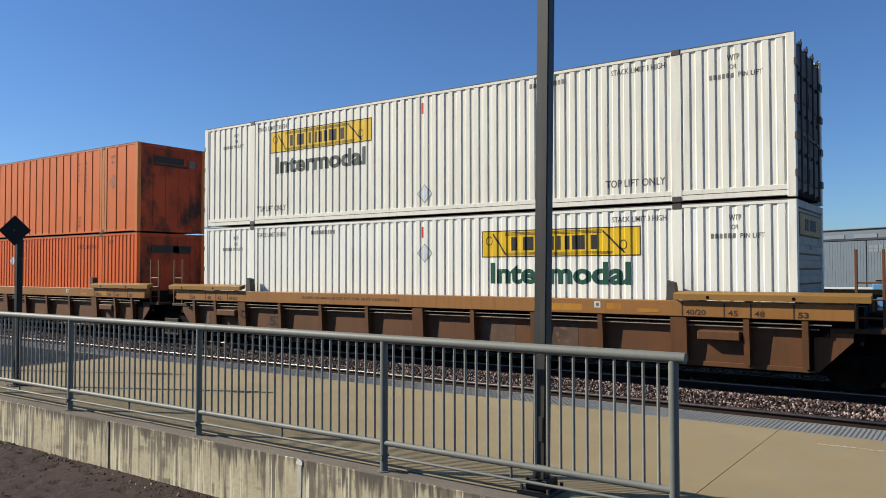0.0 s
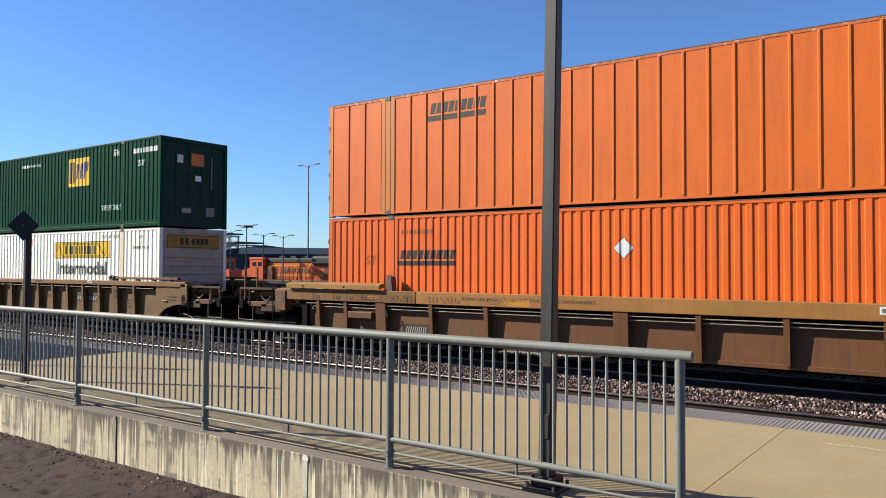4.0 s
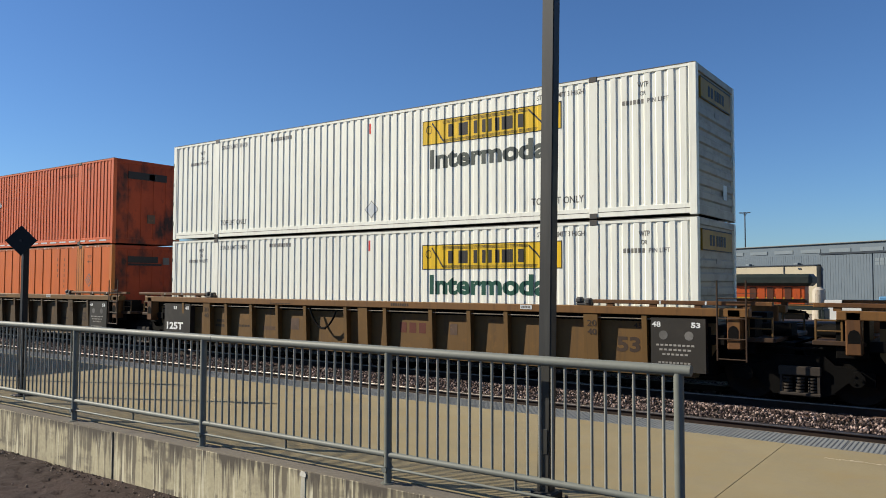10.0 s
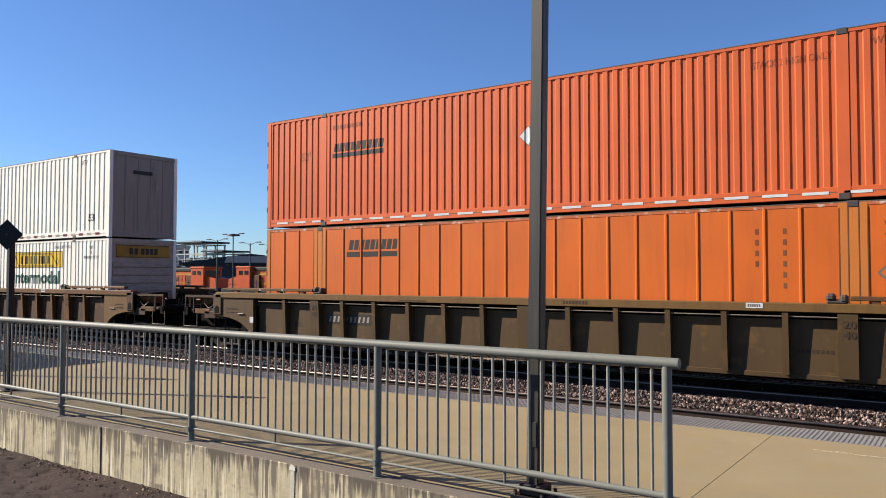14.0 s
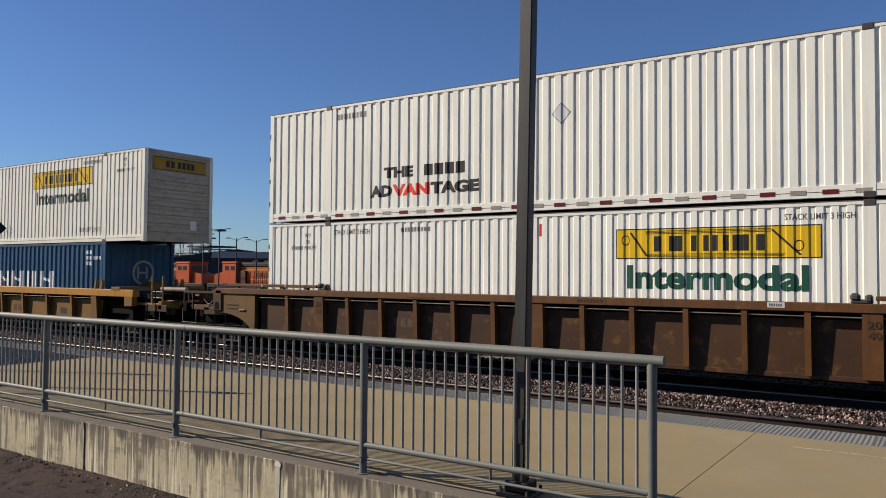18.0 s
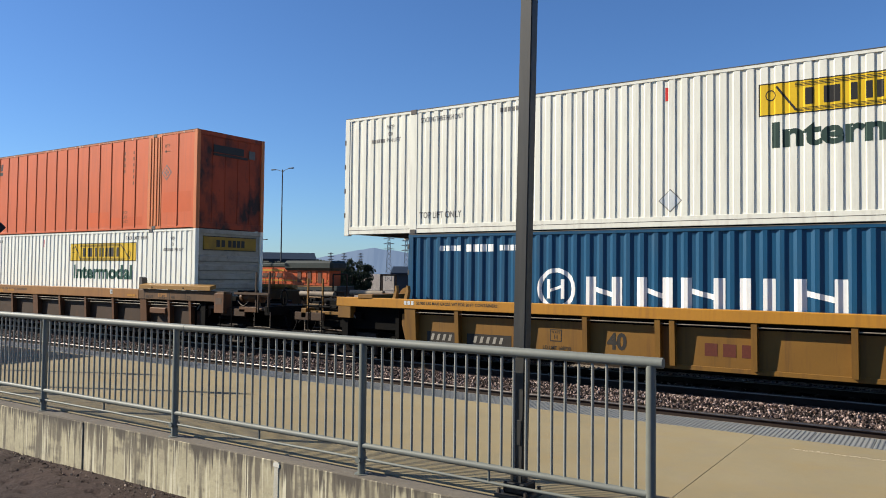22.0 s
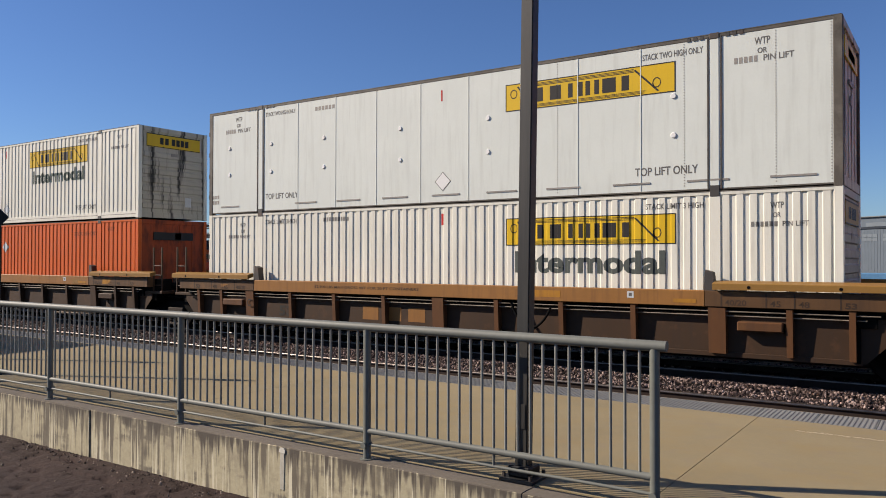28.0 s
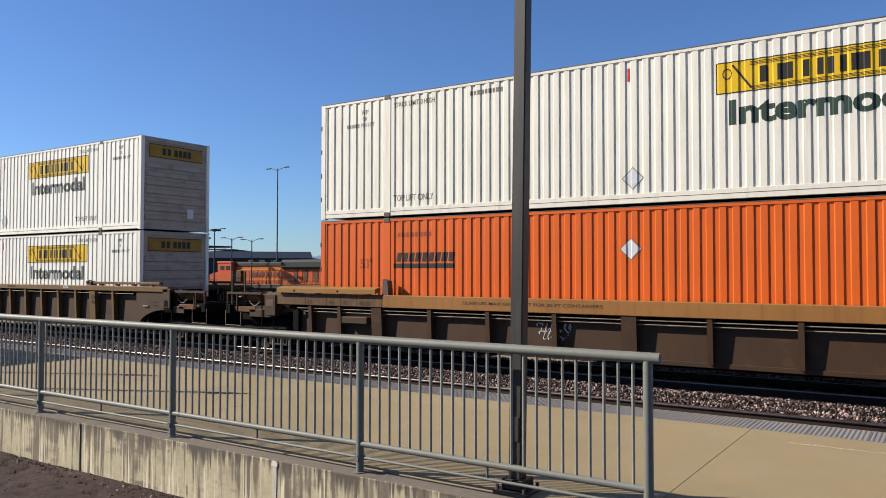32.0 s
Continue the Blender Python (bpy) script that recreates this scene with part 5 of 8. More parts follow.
def side_panels(car, kind, mat, sill_mat, rib_mat, ribs, wide_ribs, z0, zs, ze, ends, slope, y_out):
    """Both long sides of the well: top sill, upright ribs, sunk sheet, bottom sill."""
    for s in (-1, 1):
        yo = s * y_out
        yi = s * (y_out - 0.24)
        gap = 0.13
        x0, x1 = -LONG / 2 - ends[0], LONG / 2 + ends[1]
        cuts = [(x0, u(2.2), M_SOOTSILL), (u(2.2), u(13.95), sill_mat), (u(13.95), x1, M_SOOTSILL)] if kind == 1 and mat is M_BROWN else [(x0, u(3.1), M_RUSTRIB), (u(3.1), x1, sill_mat)] if kind == 1 and ends[0] > 1 else [(x0, x1, sill_mat)]
        for a, b, m_ in cuts:
            bm = bmesh.new()
            box(bm, a, b, min(yo, yi), max(yo, yi), zr(zs), zr(ze), 0.012)
            part("top_sill", bm, m_, car)
        ys = s * (y_out - 0.20)
        bm = bmesh.new()
        e0, e1 = slope
        prism(bm, [(u(e0), zr(z0)), (u(LONG - e0), zr(z0)), (u(LONG - e1), zr(0.62)), (u(LONG - e1), zr(zs - gap)), (u(e1), zr(zs - gap)), (u(e1), zr(0.62))], "y", ys, ys - s * 0.02)
        part("side_sheet", bm, mat, car)
        # black sheet added behind the panels for the shade inside the well
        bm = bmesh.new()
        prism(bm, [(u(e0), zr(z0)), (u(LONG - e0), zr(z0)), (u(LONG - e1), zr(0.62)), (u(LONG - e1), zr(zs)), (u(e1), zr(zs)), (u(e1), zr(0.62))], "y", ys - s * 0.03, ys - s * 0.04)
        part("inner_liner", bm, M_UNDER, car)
        bm = bmesh.new()
        a, b = sorted((s * (y_out - 0.185), s * (y_out - 0.26)))
        box(bm, u(e0 + 0.05), u(LONG - e0 - 0.05), a, b, zr(z0 - 0.02), zr(z0 + 0.07), 0.008)
        part("bottom_sill", bm, mat, car)
        for x in ribs + wide_ribs:
            w = 0.15 if x in wide_ribs else 0.05
            bm = bmesh.new()
            q0, q1 = s * (y_out - 0.19), s * (y_out - 0.02)
            q2 = s * (y_out - 0.07)
            vs = []
            for dx in (-w, w):
                vs.append([bm.verts.new((u(x) + dx, y, z)) for y, z in ((q0, zr(z0 + 0.05)), (q2, zr(z0 + 0.05)), (q1, zr(zs) - 0.01), (q0, zr(zs) - 0.01))])
            bm.faces.new(vs[0]), bm.faces.new(vs[1][::-1])
            for i in range(4):
                j = (i + 1) % 4
                bm.faces.new((vs[0][i], vs[0][j], vs[1][j], vs[1][i]))
            part("side_rib", bm, rib_mat, car)
        bm = bmesh.new()
        tube(bm, (u(e1 + 0.3), s * (y_out - 0.065), zr(zs - 0.075)), (u(LONG - e1 - 0.3), s * (y_out - 0.065), zr(zs - 0.075)), 0.013, 6)
        part("brake_pipe", bm, M_DUSTPIPE, car, "dusty pale brake pipe")
        if kind == 1:
            bm = bmesh.new()
            tube(bm, (u(e1 + 0.5), s * (y_out - 0.10), zr(zs - 0.155)), (u(LONG - e1 - 0.5), s * (y_out - 0.10), zr(zs - 0.155)), 0.011, 6)
            part("brake_pipe", bm, M_DUSTPIPE, car, "dusty pale brake pipe")


def well_floor(car, z0, half=8.28):
    for k in range(12):
        x = -7.6 + k * 1.38
        bm = bmesh.new()
        box(bm, x - 0.12, x + 0.12, -1.36, 1.36, zr(z0 - 0.02), zr(z0 + 0.10))
        part("floor_beam", bm, M_UNDER, car)
    for x in (-7.95, 7.95):
        bm = bmesh.new()
        box(bm, x - 0.15, x + 0.15, -1.38, 1.38, zr(z0), zr(0.16))
        part("floor_beam", bm, M_UNDER, car)
    for s in (-1, 1):
        bm = bmesh.new()
        box(bm, s * half - 0.05, s * half + 0.05, -1.42, 1.42, zr(0.1), zr(1.0))
        part("well_bulkhead", bm, M_UNDER, car)


def side_text(car, bm, mat, y, name="car_lettering", label=""):
    for v in bm.verts:
        v.co.y = y
        v.co.z = zr(v.co.z)
    tagged(part(name, bm, mat, car, label), kind="stuff" if name == "car_lettering" else "")


def sill_words(car, y_out, zs, ze):
    for w, x, wd in (("40/20", 14.3, 0.36), ("45", 15.05, 0.17), ("48", 15.5, 0.17), ("53", 16.2, 0.17), ("53", -0.17, 0.17), ("48", 0.55, 0.17), ("45", 1.0, 0.17), ("40/20", 1.5, 0.36)):
        side_text(car, word_bm(w, u(x), zs + 0.035, 0.10, wd), M_SILLMARK, -y_out - 0.003)
        side_text(car, rect_bm(u(x) - 0.075, u(x) - 0.05, zs + 0.01, ze - 0.03), M_SILLMARK, -y_out - 0.003)
    side_text(car, word_bm("52,900 LBS MAX GROSS WT FOR 20 FT CONTAINERS", u(4.4), zs + 0.12, 0.075, 3.2), M_SILLMARK, -y_out - 0.003)


M_SCRAWL = material("faint_spray_paint", (0.124, 0.065, 0.03), 0.6, coarse=0.3, fine=0.2)


def scrawl_bm(x, z, w, h, seed):
    """A looping sprayed line, as one flat ribbon."""
    rnd = random.Random(seed)
    n = int(w / 0.011)
    pts = []
    ph = rnd.uniform(0, 6)
    for k in range(n + 1):
        a = k / n
        pts.append((x + w * a + 0.22 * h * math.sin(a * w * 61 + ph), z + h * (0.5 + 0.42 * math.sin(a * w * 46 + 1.9 * math.sin(a * w * 13 + ph)))))
    bm = bmesh.new()
    r = 0.008
    lo = [bm.verts.new((p[0] - r, 0, p[1] - r)) for p in pts]
    hi = [bm.verts.new((p[0] + r, 0, p[1] + r)) for p in pts]
    for i in range(n):
        bm.faces.new((lo[i], lo[i + 1], hi[i + 1], hi[i]))
    return bm


def well_car(cx, kind, left, right, what, mats, marks=(), panels=(), scrawls=(), words=(), plate=None, rib_line=(), loop=None):
    car = thing("well_car", pose(cx, TRACK_Y, RAIL_Z), what, "freight car", G_CAR)
    mat, sill, rib = mats
    h = LONG / 2
    if kind == 1:
        yo, zs, ze, z0 = 1.60, 0.96, 1.25, 0.08
        ends = [1.62 if how == "coupled" else 0.9 for how in (left, right)]
        side_panels(car, 1, mat, sill, rib, [0.85, -0.1, 3.5, 5.0, 6.55, 9.6, 11.1, 12.6, 15.35, 16.3], [2.0, 8.1, 14.15], z0, zs, ze, ends, (-0.32, -0.85), yo)
        sill_words(car, yo, zs, ze)
        for e, what_end in ((-1, left), (1, right)):
            if what_end == "coupled":
                for s in (-1, 1):
                    x0, q = e * (h + 1.45), sorted((s * (yo + 0.03), s * (yo - 0.25)))
                    bm = bmesh.new()
                    box(bm, x0 - 0.2, x0 + 0.2, q[0], q[1], zr(0.66), zr(1.2), 0.012)
                    pad = part("jacking_pad", bm, rib, car)
                    bm = bmesh.new()
                    q = sorted((s * (yo + 0.03), s * (yo + 0.034)))
                    box(bm, x0 - 0.13, x0 + 0.13, q[0], q[1], zr(0.90), zr(1.08))
                    part("pad_hatch", bm, M_WORNPANEL, pad, "dark square hatch")
        for s in (-1, 1):
            for a, b in ((-1.15, 2.05), (14.1, 17.3)):
                bm = bmesh.new()
                q = (s * (yo + 0.085), s * (yo - 0.12))
                prism(bm, [(q[0], zr(1.27)), (q[0], zr(1.375)), (q[0] - s * 0.012, zr(1.385)), (q[1], zr(1.43)), (q[1], zr(1.33))], "x", u(a), u(b))
                guide = part("guide_rail", bm, M_GUIDE, car, "ochre container guide rail")
                for d in (0.62, 2.05):
                    # raised dark disc paints the shade of a bolt hole
                    bm = bmesh.new()
                    tube(bm, (u(a) + d, s * (yo + 0.08), zr(1.32)), (u(a) + d, s * (yo + 0.089), zr(1.32)), 0.03, 8)
                    part("bolt_hole", bm, M_UNDER, guide, "dark disc for the shade in a bolt hole")
                for k in range(4):
                    bm = bmesh.new()
                    xx = u(a) + 0.5 + k * 0.8
                    box(bm, xx - 0.05, xx + 0.05, min(s * (yo - 0.0), s * (yo - 0.12)), max(s * (yo - 0.0), s * (yo - 0.12)), zr(1.24), zr(1.33))
                    part("guide_foot", bm, M_CAST, car)
            for x in (2.25, 14.0):
                bm = bmesh.new()
                prism(bm, [(u(x) - 0.07, zr(1.25)), (u(x) + 0.12, zr(1.25)), (u(x) + 0.08, zr(1.58)), (u(x) - 0.05, zr(1.62))], "y", s * (yo - 0.02), s * (yo - 0.2))
                part("corner_lock", bm, M_CAST, car, "rusty corner lock lug")
            a, b = sorted((s * (yo + 0.0), s * (yo - 0.2)))
            for x0_, x1_ in ((14.5, 15.25), (0.95, 1.75)):
                bm = bmesh.new()
                box(bm, u(x0_), u(x1_), a, b, zr(0.55), zr(0.72), 0.02)
                part("side_box", bm, rib, car, "rusty box beam on the side")
                bm = bmesh.new()
                box(bm, u(x0_), u(x1_ + 0.1), s * (yo - 0.19), s * (yo - 0.14), zr(0.70), zr(0.82))
                part("box_shelf", bm, mat, car)
    elif kind == 2:
        yo, zs, ze, z0 = 1.60, 1.195, 1.35, 0.07
        ribs = list(rib_line) or [0.96 + k * 1.0157 for k in range(15) if k not in (1, 7, 13)]
        ends = [1.75 if how == "coupled" else 0.95 for how in (left, right)]
        side_panels(car, 2, mat, sill, rib, ribs, [2.06, 8.08, 14.1], z0, zs, ze, ends, (0.0, -0.35), yo)
        for s in (-1, 1):
            for a, b in ((-1.3, 2.0), (14.15, 17.5)):
                bm = bmesh.new()
                q = sorted((s * (yo - 0.02), s * (yo - 0.16)))
                box(bm, u(a), u(b), q[0], q[1], zr(1.40), zr(1.475), 0.01)
                for k in range(4):
                    box(bm, u(a) + 0.3 + k * 0.85, u(a) + 0.42 + k * 0.85, q[0] + 0.02, q[1] - 0.02, zr(1.34), zr(1.41))
                guide = part("guide_rail", bm, M_DARKRIB, car, "thin rusty container guide rail")
                for k in (1, 2):
                    bm = bmesh.new()
                    y_ = s * (yo - 0.017)
                    ring(bm, [(u(a) + 0.5 + k * 0.85, y_, zr(1.405)), (u(a) + 0.53 + k * 0.85, y_, zr(1.405)), (u(a) + 0.53 + k * 0.85, y_, zr(1.47)), (u(a) + 0.5 + k * 0.85, y_, zr(1.47))])
                    part("paint_tick", bm, M_PLACARD, guide, "short white tick")
            for x in (2.2, 13.95):
                bm = bmesh.new()
                box(bm, u(x) - 0.16, u(x) + 0.16, min(s * yo, s * (yo - 0.2)), max(s * yo, s * (yo - 0.2)), zr(1.34), zr(1.42), 0.03)
                box(bm, u(x) - 0.17, u(x) - 0.02, min(s * (yo + 0.02), s * (yo - 0.16)), max(s * (yo + 0.02), s * (yo - 0.16)), zr(1.39), zr(1.52), 0.04)
                box(bm, u(x) + 0.05, u(x) + 0.16, min(s * (yo + 0.02), s * (yo - 0.16)), max(s * (yo + 0.02), s * (yo - 0.16)), zr(1.37), zr(1.50), 0.03)
                part("corner_lock", bm, M_CAST, car, "rusty corner lock lug")
            for e, how in ((-1, left), (1, right)):
                if how == "joint":
                    bm = bmesh.new()
                    q = sorted((s * (yo + 0.0), s * (yo - 0.3)))
                    box(bm, min(e * 8.66, e * 8.9), max(e * 8.66, e * 8.9), q[0], q[1], zr(0.62), zr(1.34), 0.02)
                    pad = part("jacking_pad", bm, M_DARKRIB, car)
                    # thin dark plate paints the shade inside the pad's opening
                    bm = bmesh.new()
                    prism(bm, [(e * p, zr(q_)) for p, q_ in ((8.68, 0.82), (8.86, 0.82), (8.86, 0.96), (8.83, 1.02), (8.77, 1.05), (8.71, 1.02), (8.68, 0.96))], "y", s * yo, s * (yo + 0.003))
                    part("pad_opening", bm, M_UNDER, pad, "dark arched plate for the shade in an opening")
                    if e > 0 and s < 0:
                        for a0 in (8.5, 9.0):
                            bm = bmesh.new()
                            tube(bm, (a0, -yo - 0.03, zr(0.42)), (a0, -yo - 0.03, zr(1.85)), 0.017, 6)
                            part("ladder_rail", bm, M_BROWN, car)
                        for k in range(4):
                            bm = bmesh.new()
                            tube(bm, (8.5, -yo - 0.03, zr(0.45 + k * 0.36)), (9.0, -yo - 0.03, zr(0.45 + k * 0.36)), 0.013, 6)
                            part("ladder_rung", bm, M_BROWN, car)
                    continue
                bm = bmesh.new()
                pts = [(8.3, 1.05), (8.3, 0.07)]
                for k in range(11):
                    a = math.pi * (1 - k / 10 * 0.52)
                    pts.append((9.7 + 1.32 * math.cos(a), 0.07 + 0.61 * math.sin(a)))
                pts += [(9.93, 0.70), (9.93, 1.21), (8.3, 1.21)]
                prism(bm, [(e * p[0], zr(p[1])) for p in pts], "y", s * (yo - 0.04), s * (yo - 0.16))
                part("arch_plate", bm, M_OLIVE if mat is M_RUSTY else mat, car, "side plate cut in an arch over the wheels")
                bm = bmesh.new()
                q = sorted((s * (yo + 0.0), s * (yo - 0.3)))
                box(bm, min(e * 9.58, e * 9.93), max(e * 9.58, e * 9.93), q[0], q[1], zr(0.72), zr(1.30), 0.02)
                pad = part("jacking_pad", bm, mat, car)
                # dark plate again for the shade in the opening
                bm = bmesh.new()
                prism(bm, [(e * p, zr(q)) for p, q in ((9.66, 0.76), (9.85, 0.76), (9.85, 0.90), (9.82, 0.95), (9.755, 0.98), (9.69, 0.95), (9.66, 0.90))], "y", s * yo, s * (yo + 0.003))
                part("pad_opening", bm, M_UNDER, pad, "dark arched plate for the shade in an opening")
        for x, first in panels:
            bm = bmesh.new()
            box(bm, u(x - (0.4 if first else 0)), u(x + (0.85 if first else 1.02)), -yo + 0.035, -yo + 0.197, zr(0.16), zr(1.15))
            part("black_panel", bm, M_PLACBLK, car, "black stencil panel")
            if first:
                side_text(car, word_bm("125T", u(x - 0.28), 0.38, 0.22, 0.80), M_WHITELET, -yo + 0.03)
            else:
                for k, (d_, w_, n_) in enumerate(((0.1, 0.74, 9), (0.16, 0.62, 7), (0.22, 0.5, 6), (0.14, 0.62, 9))):
                    side_text(car, bars_bm(u(x + d_), 0.63 - k * 0.085 - (0.07 if k == 3 else 0), w_, 0.035, n_), M_GREYLET, -yo + 0.03)
                for d_ in (0.24, 0.72):
                    bm = bmesh.new()
                    ring(bm, [(u(x + d_) + 0.085 * math.cos(k * math.tau / 12), 0, 0.83 + 0.085 * math.sin(k * math.tau / 12)) for k in range(12)])
                    side_text(car, bm, M_STENCIL, -yo + 0.03, "round_emblem", "worn grey round emblem")
            side_text(car, word_bm("48", u(x + (0.62 if first else 0.02)), 0.98, 0.10, 0.17), M_WHITELET, -yo + 0.03)
            side_text(car, word_bm("53", u(x + (0.05 if first else 0.76)), 0.98, 0.10, 0.17), M_WHITELET, -yo + 0.03)
        side_text(car, word_bm("53", u(14.58), 0.46, 0.3, 0.48), M_SILLMARK, -yo + 0.197)
        for x in (1.96, 14.03):
            side_text(car, word_bm("20", u(x), 0.95, 0.12, 0.2), M_SILLMARK, -yo + 0.022)
            side_text(car, word_bm("40", u(x), 0.78, 0.12, 0.2), M_SILLMARK, -yo + 0.031)
        side_text(car, word_bm("45", u(14.93), 0.93, 0.10, 0.16), M_SILLMARK, -yo + 0.197)
        side_text(car, word_bm("45", u(1.0), 0.93, 0.10, 0.16), M_SILLMARK, -yo + 0.197)
        side_text(car, bars_bm(u(9.0), zs + 0.05, 0.55, 0.065, 8), M_SILLMARK, -yo - 0.003)
        side_text(car, bars_bm(u(4.8), zs + 0.03, 0.8, 0.025, 14), M_SILLMARK, -yo - 0.003)
        side_text(car, rect_bm(u(12.52), u(12.8), zs + 0.055, zs + 0.145), M_PLACARD, -yo - 0.004, "data_sticker", "small white data sticker")
        side_text(car, bars_bm(u(12.55), zs + 0.075, 0.22, 0.05, 6), M_STENCIL, -yo - 0.006)
        for e, how in ((-1, left), (1, right)):
            if how == "coupled":
                for k in range(2):
                    side_text(car, bars_bm(e * 9.15 - 0.24, 0.88 - k * 0.1, 0.48, 0.035, 9), M_SILLMARK, -yo + 0.035)
                if mat is M_OLIVEDK:
                    side_text(car, rect_bm(e * 8.36 - 0.07, e * 8.36 + 0.07, 0.54, 0.7), M_PLACARD, -yo + 0.035, "data_sticker", "small white data sticker")
                bm = bmesh.new()
                tube(bm, (e * 8.66, 0, 0.775), (e * 8.9, 0, 0.765), 0.018, 6)
                side_bar = part("release_rod", bm, M_DUSTPIPE, car, "short dusty rod")
                side_bar.location = (0, -yo + 0.02, -RAIL_Z)
    else:
        yo, zs, ze, z0 = 1.60, 1.0, 1.22, 0.11
        side_panels(car, 3, mat, sill, rib, [3.5, 5.0, 6.5, 7.95, 8.22, 9.65, 11.2, 12.7], [2.25, 14.0], z0, zs, ze, (-0.05, -0.05), (2.05, 1.9), yo)
        for s in (-1, 1):
            for a, b in ((0.1, 0.5), (15.65, 16.05)):
                bm = bmesh.new()
                q = sorted((s * (yo - 0.01), s * (yo - 0.2)))
                box(bm, u(a), u(b), q[0], q[1], zr(0.72), zr(1.0), 0.01)
                part("sill_bracket", bm, rib, car)
            for x in (1.72, 13.95):
                for d in (0.0, 0.33):
                    bm = bmesh.new()
                    prism(bm, [(u(x + d), zr(1.22)), (u(x + d) + 0.09, zr(1.22)), (u(x + d) + 0.13, zr(1.40)), (u(x + d) + 0.11, zr(1.52)), (u(x + d) + 0.07, zr(1.52)), (u(x + d) + 0.07, zr(1.40))], "y", s * (yo - 0.05), s * (yo - 0.15))
                    part("guide_horn", bm, M_GUIDE, car, "ochre container guide horn")
        side_text(car, rect_bm(u(2.62), u(3.44), 0.27, 0.51), M_PLACBLK, -yo + 0.197, "black_panel")
        side_text(car, bars_bm(u(2.72), 0.32, 0.62, 0.14, 4, 0.55, 0.04), M_NUMBAR, -yo + 0.194)
        side_text(car, rect_bm(u(3.68), u(4.78), 0.27, 0.51), M_PLACBLK, -yo + 0.197, "black_panel")
        side_text(car, bars_bm(u(3.84), 0.32, 0.8, 0.14, 5, 0.55, 0.04), M_NUMBAR, -yo + 0.194)
        side_text(car, rect_bm(u(5.68), u(5.94), 0.455, 0.70), M_PLACBLK, -yo + 0.197, "plate_mark", "square outline mark")
        side_text(car, rect_bm(u(5.70), u(5.92), 0.475, 0.68), mat, -yo + 0.1945, "plate_mark")
        side_text(car, word_bm("PLATE", u(5.72), 0.62, 0.045, 0.18), M_PLACBLK, -yo + 0.192)
        side_text(car, word_bm("H", u(5.775), 0.50, 0.09, 0.07), M_PLACBLK, -yo + 0.192)
        side_text(car, word_bm("LD LMT 168700", u(5.52), 0.29, 0.075, 0.62), M_PLACBLK, -yo + 0.194)
        side_text(car, word_bm("40", u(6.9), 0.36, 0.34, 0.4), M_PLACBLK, -yo + 0.197)
        side_text(car, bars_bm(u(8.77), 0.37, 0.97, 0.23, 3), M_REDWORN, -yo + 0.197)
        side_text(car, rect_bm(u(11.81), u(12.2), 0.36, 0.56), M_PLACBLK, -yo + 0.197, "data_panel")
        side_text(car, word_bm("52,900 LBS MAX GROSS WT FOR 20 FT CONTAINERS", u(2.45), 1.09, 0.08, 2.1), M_PLACBLK, -yo - 0.003)
        side_text(car, bars_bm(u(2.1), 1.09, 0.3, 0.09, 3), M_PLACARD, -yo - 0.003)
    if loop:
        reach = 0.92
        bm = bmesh.new()
        pts = [Vector((u(loop + reach * q / 12), -yo + 0.02, zr(zs - 0.06 - 0.06 * q / 12 - 0.51 * reach * math.sin(math.pi * q / 12) ** 0.8))) for q in range(13)]
        for p, q in zip(pts, pts[1:]):
            tube(bm, p, q, 0.026, 7)
        box(bm, u(loop + reach * 0.45), u(loop + reach * 0.62), -yo - 0.01, -yo + 0.05, zr(zs - 0.12 - 0.51 * reach), zr(zs - 0.06 - 0.51 * reach), 0.012)
        part("hanging_hose", bm, M_UNDER, car, "black hose hanging in a loop")
    if plate:
        low = 0.22 if kind == 1 else 0.60
        side_text(car, rect_bm(u(plate[0]), u(plate[1]), low, low + 0.26), M_PLACBLK, -yo + 0.197, "number_panel", "black panel with pale bars")
        side_text(car, bars_bm(u(plate[0] + 0.1), low + 0.06, plate[1] - plate[0] - 0.2, 0.14, 10, 0.55, 0.03), M_NUMBAR, -yo + 0.194)
    for a, b, c, d, m_, n_ in marks:
        side_text(car, bars_bm(u(a), b, c, d, n_), m_, -yo + 0.197)
    if kind == 1:
        side_text(car, rect_bm(u(12.5), u(12.63), zs + 0.12, zs + 0.245), M_PLACARD, -yo - 0.004, "inspection_sticker", "small pale square sticker")
        side_text(car, rect_bm(u(12.535), u(12.595), zs + 0.15, zs + 0.215), M_STENCIL, -yo - 0.006, "sticker_mark")
        side_text(car, rect_bm(u(13.38), u(13.8), zs + 0.06, zs + 0.13), M_CARYEL, -yo - 0.004, "yellow_patch", "faded yellow paint patch")
        rnd = random.Random(int(abs(cx) * 10))
        for k in range(5):
            x0, w = u(rnd.uniform(0.5, 15)), rnd.uniform(0.2, 0.7)
            side_text(car, rect_bm(x0, x0 + w, zs + rnd.uniform(0.02, 0.1), ze - rnd.uniform(0.06, 0.14)), rnd.choice((M_CARYEL, M_SILL, M_GUIDE)), -yo - 0.0008 - 0.0004 * k, "paint_patch", "touched-up paint patch")
    for w_, a, b, c, d in words:
        side_text(car, word_bm(w_, u(a), b, c, d), M_PLACBLK, -yo + 0.196 if len(w_) > 1 else -yo + 0.012)
    for a, b, c, d, m_ in scrawls:
        side_text(car, scrawl_bm(u(a), b, c, d, int(a * 10)), m_, -yo - 0.005 if b > zs else -yo + 0.194, "sprayed_scrawl", "sprayed scrawl in plain loops")
